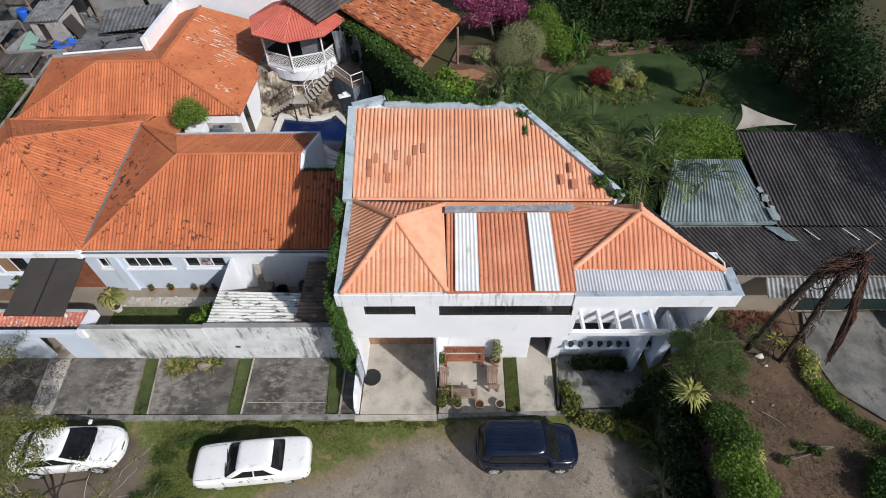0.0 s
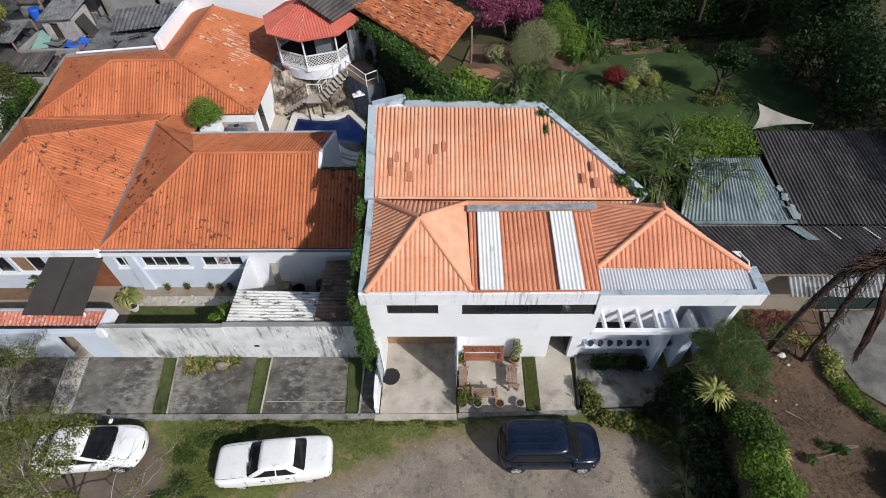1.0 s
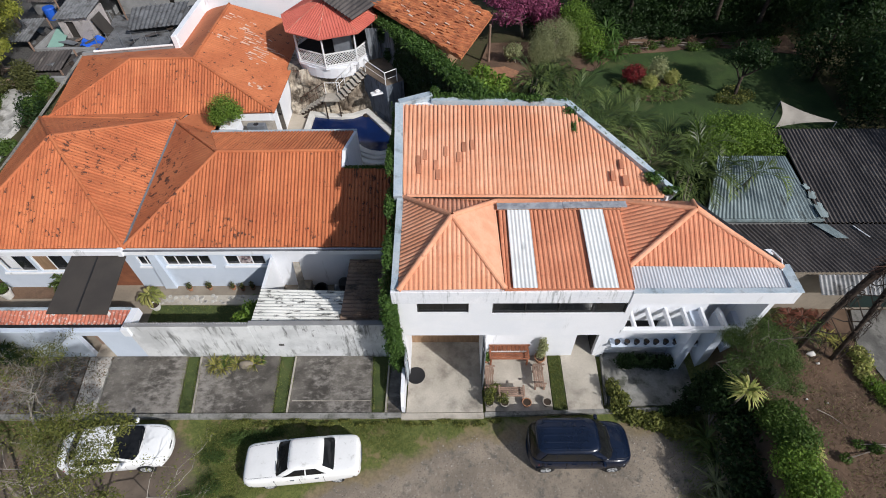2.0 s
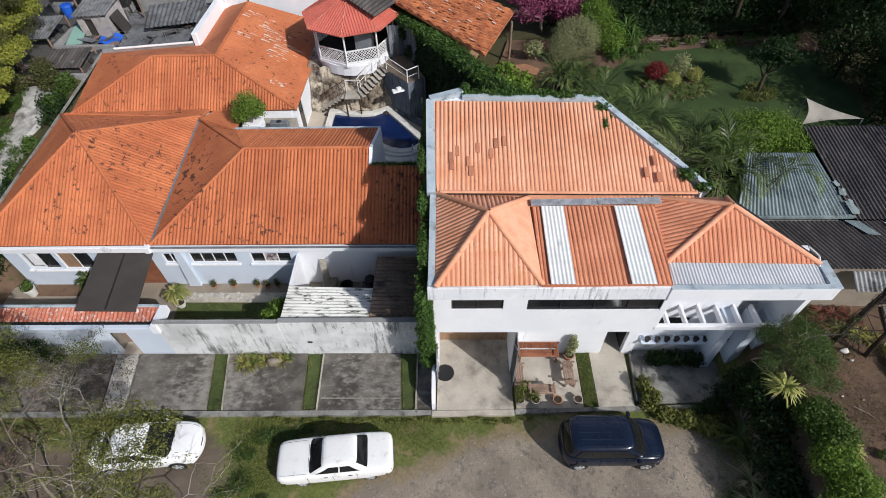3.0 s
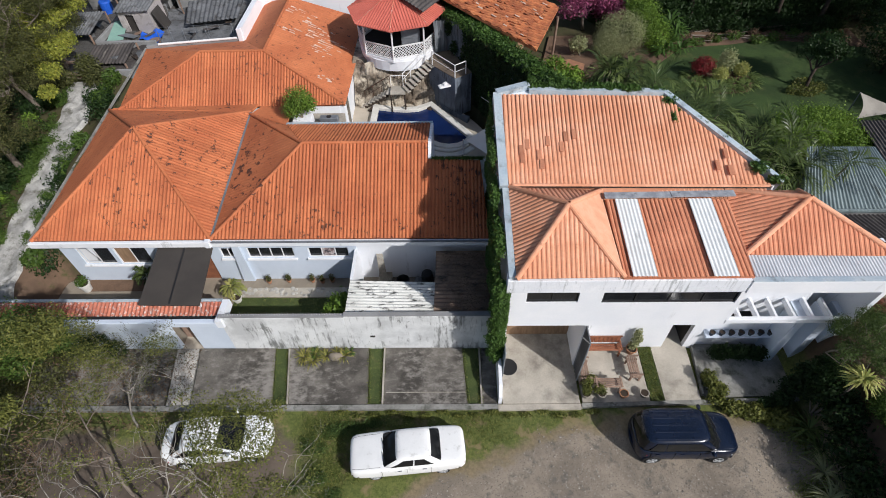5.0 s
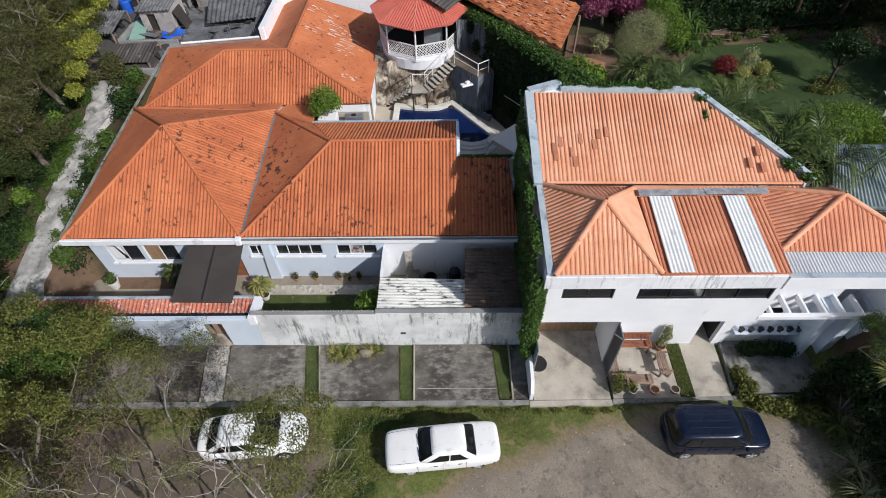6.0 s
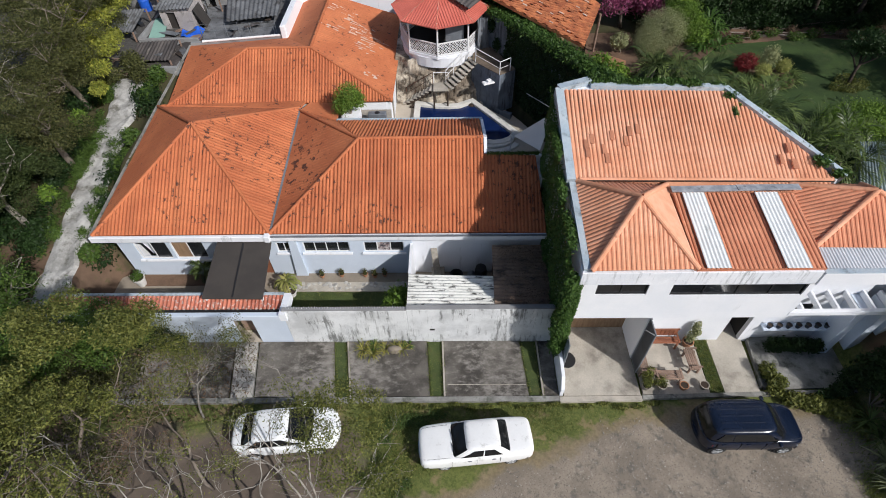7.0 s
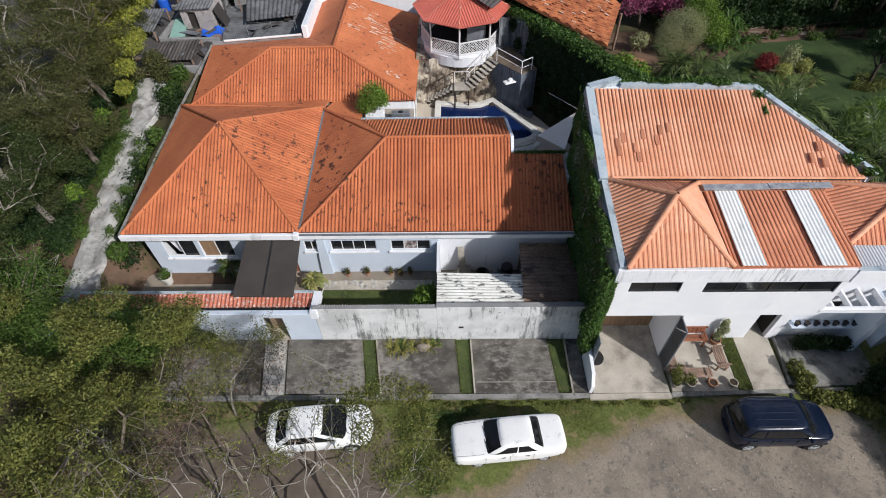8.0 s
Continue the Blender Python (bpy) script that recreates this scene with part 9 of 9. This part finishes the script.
def build_back_lane():
    v = []
    ys, us = np.arange(10.5, 27.8, 0.25), np.linspace(0, 1, 9)
    for y in ys:
        wob = noise.noise(Vector((0.0, y * 0.9, 4.0)))
        mid, half = -29.35 + 0.22 * wob, 0.95 + 0.40 * noise.noise(Vector((3.0, y * 0.9, 1.0)))
        for u in us:
            x = mid + half * (2 * u - 1)
            bumpy = 0.10 * noise.noise(Vector((x * 1.8, y * 1.4, 0.0))) + 0.05 * noise.noise(Vector((x * 5, y * 4, 3.0)))
            v.append((x, y, float(ground_height(np.array(x), np.array(y))) + 0.14 + bumpy - 0.25 * (abs(2 * u - 1) > 0.99)))
    n = len(us)
    f = [(i * n + k, i * n + k + 1, (i + 1) * n + k + 1, (i + 1) * n + k) for i in range(len(ys) - 1) for k in range(n - 1)]
    solo("lane", Shape().add(v, f), LANE_ROCK, "rough pale concrete and rubble back lane", "lane", kind="structure")
    r = random.Random(50)
    for k in range(9):
        x, y = (-27.75 if k % 3 else -31.1) + r.uniform(-0.2, 0.2), 14.2 + 1.7 * k
        z = float(ground_height(np.array(x), np.array(y)))
        bush((x, y, z), [(x, y, z + 0.45, 0.45, 0.55, 0.45)], 700, 0.09, LEAF_LIGHT if k % 3 == 0 else LEAF, "small green bush beside the back lane")


build_back_lane()
q = random.Random(93)
edge = []
for k in range(70):
    y = q.uniform(12.0, 27.5)
    x = q.choice((-28.35, -28.1, -27.8, -30.45, -30.7)) + q.uniform(-0.2, 0.2)
    edge.append((x, y, float(ground_height(np.array(x), np.array(y))) + 0.15, q.uniform(0.18, 0.45), q.uniform(0.2, 0.55), q.uniform(0.12, 0.35)))
for k in range(34):
    y = q.uniform(17.0, 24.5)
    x = q.choice((-28.6, -30.1, -30.3)) + q.uniform(-0.25, 0.25)
    edge.append((x, y, float(ground_height(np.array(x), np.array(y))) + 0.25, q.uniform(0.25, 0.5), q.uniform(0.25, 0.5), q.uniform(0.2, 0.45)))
solo("weeds", leaves_in(edge, 26000, 0.05, shell=0.2), LEAF, "green weeds growing over the edges of the back lane", "weeds", kind="stuff")

def build_shacks():
    s = thing("rooftop", (-23.6, 34, 3.8), "flat grey roof with wire posts", "roof")
    part("deck", Shape().slab([(-26.2, 31.4, 4.45), (-20.6, 31.9, 4.45), (-20.6, 38.5, 4.7), (-27.2, 36.5, 4.7)], 0.2), OLD_SHEET, s)
    part("wall", Shape().prism([(-26.1, 31.5), (-20.7, 31.9), (-20.7, 38.3), (-27.0, 36.3)], 3.2, 4.3), ROUGH_WALL, s)
    for x, y in ((-25.9, 31.5), (-24.4, 31.6), (-22.9, 31.7), (-21.3, 31.8), (-26.9, 35.6), (-24.4, 36.8), (-22.2, 37.5)):
        part("post", Shape().tube([(x, y, 4.4), (x, y, 5.5)], 0.025, 5), GREY_METAL, s)
    for z in (4.9, 5.4):
        part("wire", Shape().tube([(-25.9, 31.5, z), (-24.4, 31.6, z - 0.03), (-22.9, 31.7, z - 0.03), (-21.3, 31.8, z)], 0.01, 4), GREY_METAL, s)
    corrugated(s, [(-25.0, 33.6, 5.0), (-21.6, 34.2, 5.1), (-21.9, 37.4, 5.3), (-25.6, 36.4, 5.3)], (1, 0, 0), 0.3, 0.03, OLD_SHEET, "sheet", "loose grey sheet")
    h = thing("hut", (-28.2, 34.6, 4.3), "small pinkish-grey hut with a grey corrugated roof", "hut")
    part("wall", wall_x(Shape(), -29.2, -27.1, 33.5, 35.6, 4.2, 6.0, [(-28.8, -28.2, 4.3, 5.7)]), HUT_WALL, h)
    part("door", Shape().box(-28.8, -28.2, 33.65, 33.7, 4.3, 5.7), DARK, h)
    corrugated(h, [(-29.3, 33.2, 6.0), (-27.0, 33.3, 6.05), (-27.0, 35.9, 6.3), (-29.3, 35.9, 6.3)], (1, 0, 0), 0.22, 0.035, OLD_SHEET, "sheet")
    part("side_panel", Shape().slab([(-26.95, 33.6, 5.8), (-26.4, 33.7, 4.4), (-26.4, 34.7, 4.4), (-26.95, 34.8, 5.8)], 0.05), DARK, h, "dark leaning panel")
    y = thing("yard_wall", (-28.6, 31.6, 4.0), "grey block wall of a cluttered yard", "wall", kind="structure")
    part("wall", Shape().box(-30.2, -26.3, 31.5, 31.7, 3.2, 4.9, 0.02).box(-30.3, -30.1, 31.7, 38.0, 3.2, 4.9, 0.02), ROUGH_WALL, y)
    t = Shape()
    k = 7
    t.add([(-28.0 + 1.5 * i / k, 32.4 + 1.0 * j / k, 4.45 + 0.2 * math.sin(2.2 * i / k * 3) * math.cos(3 * j / k) + 0.2 * j / k) for i in range(k + 1) for j in range(k + 1)],
          [(i * (k + 1) + j, (i + 1) * (k + 1) + j, (i + 1) * (k + 1) + j + 1, i * (k + 1) + j + 1) for i in range(k) for j in range(k)])
    solo("tarpaulin", t, BLUE_TARP, "bright blue tarpaulin over the yard", "tarpaulin")
    t2 = Shape().slab([(-29.9, 32.2, 4.6), (-28.9, 32.4, 4.6), (-29.2, 34.4, 5.0), (-30.0, 34.2, 5.0)], 0.03)
    solo("shade_cloth", t2, TEAL_CLOTH, "pale green shade cloth", "cloth")
    rr = random.Random(61)
    for kk in range(14):
        x, yy = rr.uniform(-29.8, -26.2), rr.uniform(31.9, 34.2)
        a = rr.uniform(0.15, 0.4)
        solo("crate", Shape().box(-a, a, -a * 0.7, a * 0.7, 0, a * rr.uniform(0.6, 1.4), 0.01, m=pose(x, yy, 4.05, 0, 0, rr.uniform(0, 90))), rr.choice((GREY_METAL, PALE_SLAB, OLD_WOOD, BLACK_METAL)), "household clutter box in the yard", "box")
    for kk in range(14):
        deck = kk % 2
        x, yy = (rr.uniform(-26.0, -21.2), rr.uniform(32.0, 37.4)) if deck else (rr.uniform(-30.0, -26.4), rr.uniform(28.9, 33.0))
        L, wd = rr.uniform(0.5, 1.5), rr.uniform(0.08, 0.55)
        zz = 4.62 + 0.04 * (yy - 32) if deck else 4.62
        solo("scrap_sheet" if wd > 0.25 else "plank", Shape().box(-L / 2, L / 2, -wd / 2, wd / 2, -0.015, 0.015, m=pose(x, yy, zz + 0.1, rr.uniform(-5, 5), rr.uniform(-5, 5), rr.uniform(0, 180))), rr.choice((DARK_TIN, OLD_SHEET, GREY_METAL, DEAD, DARK_TIN)), "old scrap sheet lying among the clutter" if wd > 0.25 else "weathered plank lying among the clutter", "scrap" if wd > 0.25 else "plank")
    for x0, y0, w, d, z, mt, lab in ((-33.0, 37.0, 2.6, 3.0, 5.6, DARK_TIN, "low hut with a dark sheet roof"), (-30.0, 37.4, 2.4, 2.2, 5.9, GREY_METAL, "low hut with a grey sheet roof"), (-26.9, 37.3, 2.6, 2.0, 5.9, RUST_SHEET, "low hut with a rusty sheet roof"), (-23.8, 39.0, 3.0, 2.2, 6.0, DARK_TIN, "low hut with a dark sheet roof")):
        hh = thing("hut", (x0 + w / 2, y0 + d / 2, 4.0), lab, "hut")
        part("wall", Shape().box(x0, x0 + w, y0, y0 + d, 3.9, z - 0.1), ROUGH_WALL, hh)
        corrugated(hh, [(x0 - 0.2, y0 - 0.2, z), (x0 + w + 0.2, y0 - 0.2, z), (x0 + w + 0.2, y0 + d + 0.2, z + 0.4), (x0 - 0.2, y0 + d + 0.2, z + 0.4)], (1, 0, 0), 0.25, 0.035, mt, "sheet")
    b = thing("hut", (-25.0, 40.5, 4.3), "low house with a rusty sheet roof", "hut")
    part("wall", Shape().prism([(-31, 39.5), (-21, 40.5), (-21, 44), (-31, 44)], 4.0, 6.2), TAUPE, b)
    corrugated(b, [(-31.3, 39.1, 6.3), (-20.8, 40.1, 6.3), (-20.8, 44.2, 7.0), (-31.3, 44.2, 7.0)], (1, 0, 0), 0.3, 0.035, RUST_SHEET, "sheet")
    part("ledge", Shape().box(-28.2, -26.7, 28.6, 31.4, 3.0, 4.5), ROUGH_WALL, y)
    for k in range(5):
        part("roof_sheet", Shape().box(-0.7, 0.7, -0.35, 0.35, 0, 0.03, m=pose(-27.6 + 0.12 * k, 29.2 + 0.45 * k, 4.54 + 0.03 * k, 4, 3, 12 * k)), DARK_TIN, y)
    for pts, mt, lab in (([(-29.9, 29.0, 4.75), (-27.2, 28.9, 4.85), (-27.2, 30.9, 5.15), (-29.9, 30.9, 5.0)], DARK_TIN, "lean-to with a dark rusty sheet roof in the yard"),
                         ([(-32.6, 31.9, 5.2), (-30.5, 31.8, 5.25), (-30.5, 34.4, 5.6), (-32.6, 34.4, 5.5)], OLD_SHEET, "lean-to with an old grey sheet roof in the yard"),
                         ([(-30.0, 35.4, 6.5), (-26.0, 35.9, 6.5), (-26.0, 38.0, 6.8), (-30.0, 37.6, 6.8)], RUST_SHEET, "long lean-to with a brown rusty sheet roof")):
        q = thing("lean_to", pts[0], lab, "shed", group="yard lean-tos")
        corrugated(q, pts, (1, 0, 0), 0.22, 0.03, mt, "sheet")
        for x, yy, z in pts:
            part("post", Shape().box(x - 0.04, x + 0.04, yy - 0.04, yy + 0.04, 3.9, z - 0.03), OLD_WOOD, q)
    for kk in range(46):
        x, yy = rr.uniform(-31.5, -26.4), rr.uniform(28.3, 35.0)
        L, wd, zz = rr.uniform(0.25, 1.0), rr.uniform(0.12, 0.6), rr.uniform(4.2, 4.75)
        solo("scrap_sheet", Shape().box(-L / 2, L / 2, -wd / 2, wd / 2, -0.02, 0.02 + 0.25 * (kk % 4 == 0), 0.005, m=pose(x, yy, zz, rr.uniform(-14, 14), rr.uniform(-14, 14), rr.uniform(0, 180))), rr.choice((DARK_TIN, OLD_SHEET, DEAD, BLACK_METAL, OLD_WOOD, HUT_WALL)), "old scrap piece lying among the yard clutter", "scrap")
    for kk in range(7):
        x = -25.8 + 0.78 * kk
        part("fence_post", Shape().tube([(x, 31.35 + 0.06 * kk, 4.3), (x, 31.35 + 0.06 * kk, 5.9)], 0.016, 5), GREY_METAL, s)
    for zz in (5.5, 5.7, 5.88):
        part("wire", Shape().tube([(-25.8 + 0.78 * kk, 31.35 + 0.06 * kk, zz - 0.02 * (kk % 2)) for kk in range(7)], 0.006, 4), GREY_METAL, s)
    d = Shape().tube([(-33.6, 36, 4.3), (-33.4, 36, 8.5)], 0.06, 6)
    solo("pole", d, GREY_METAL, "grey metal wire pole", "pole")
    bl = Shape().lathe(-31.6, 36.5, [(0.35, 4.3), (0.4, 5.3), (0.36, 5.4)], 14)
    solo("barrel", bl, BLUE_TARP, "blue plastic water barrel in the yard", "barrel")


HUT_WALL = mat("pinkish_plaster", (0.46, 0.42, 0.41), (0.34, 0.315, 0.31), scale=0.9, rough=0.9, stain=(0.16, 0.145, 0.14), cover=0.5, stain_scale=1.6, soft=0.2)
TEAL_CLOTH = mat("pale_green_cloth", (0.25, 0.42, 0.36), (0.20, 0.35, 0.30), rough=0.85)
build_shacks()
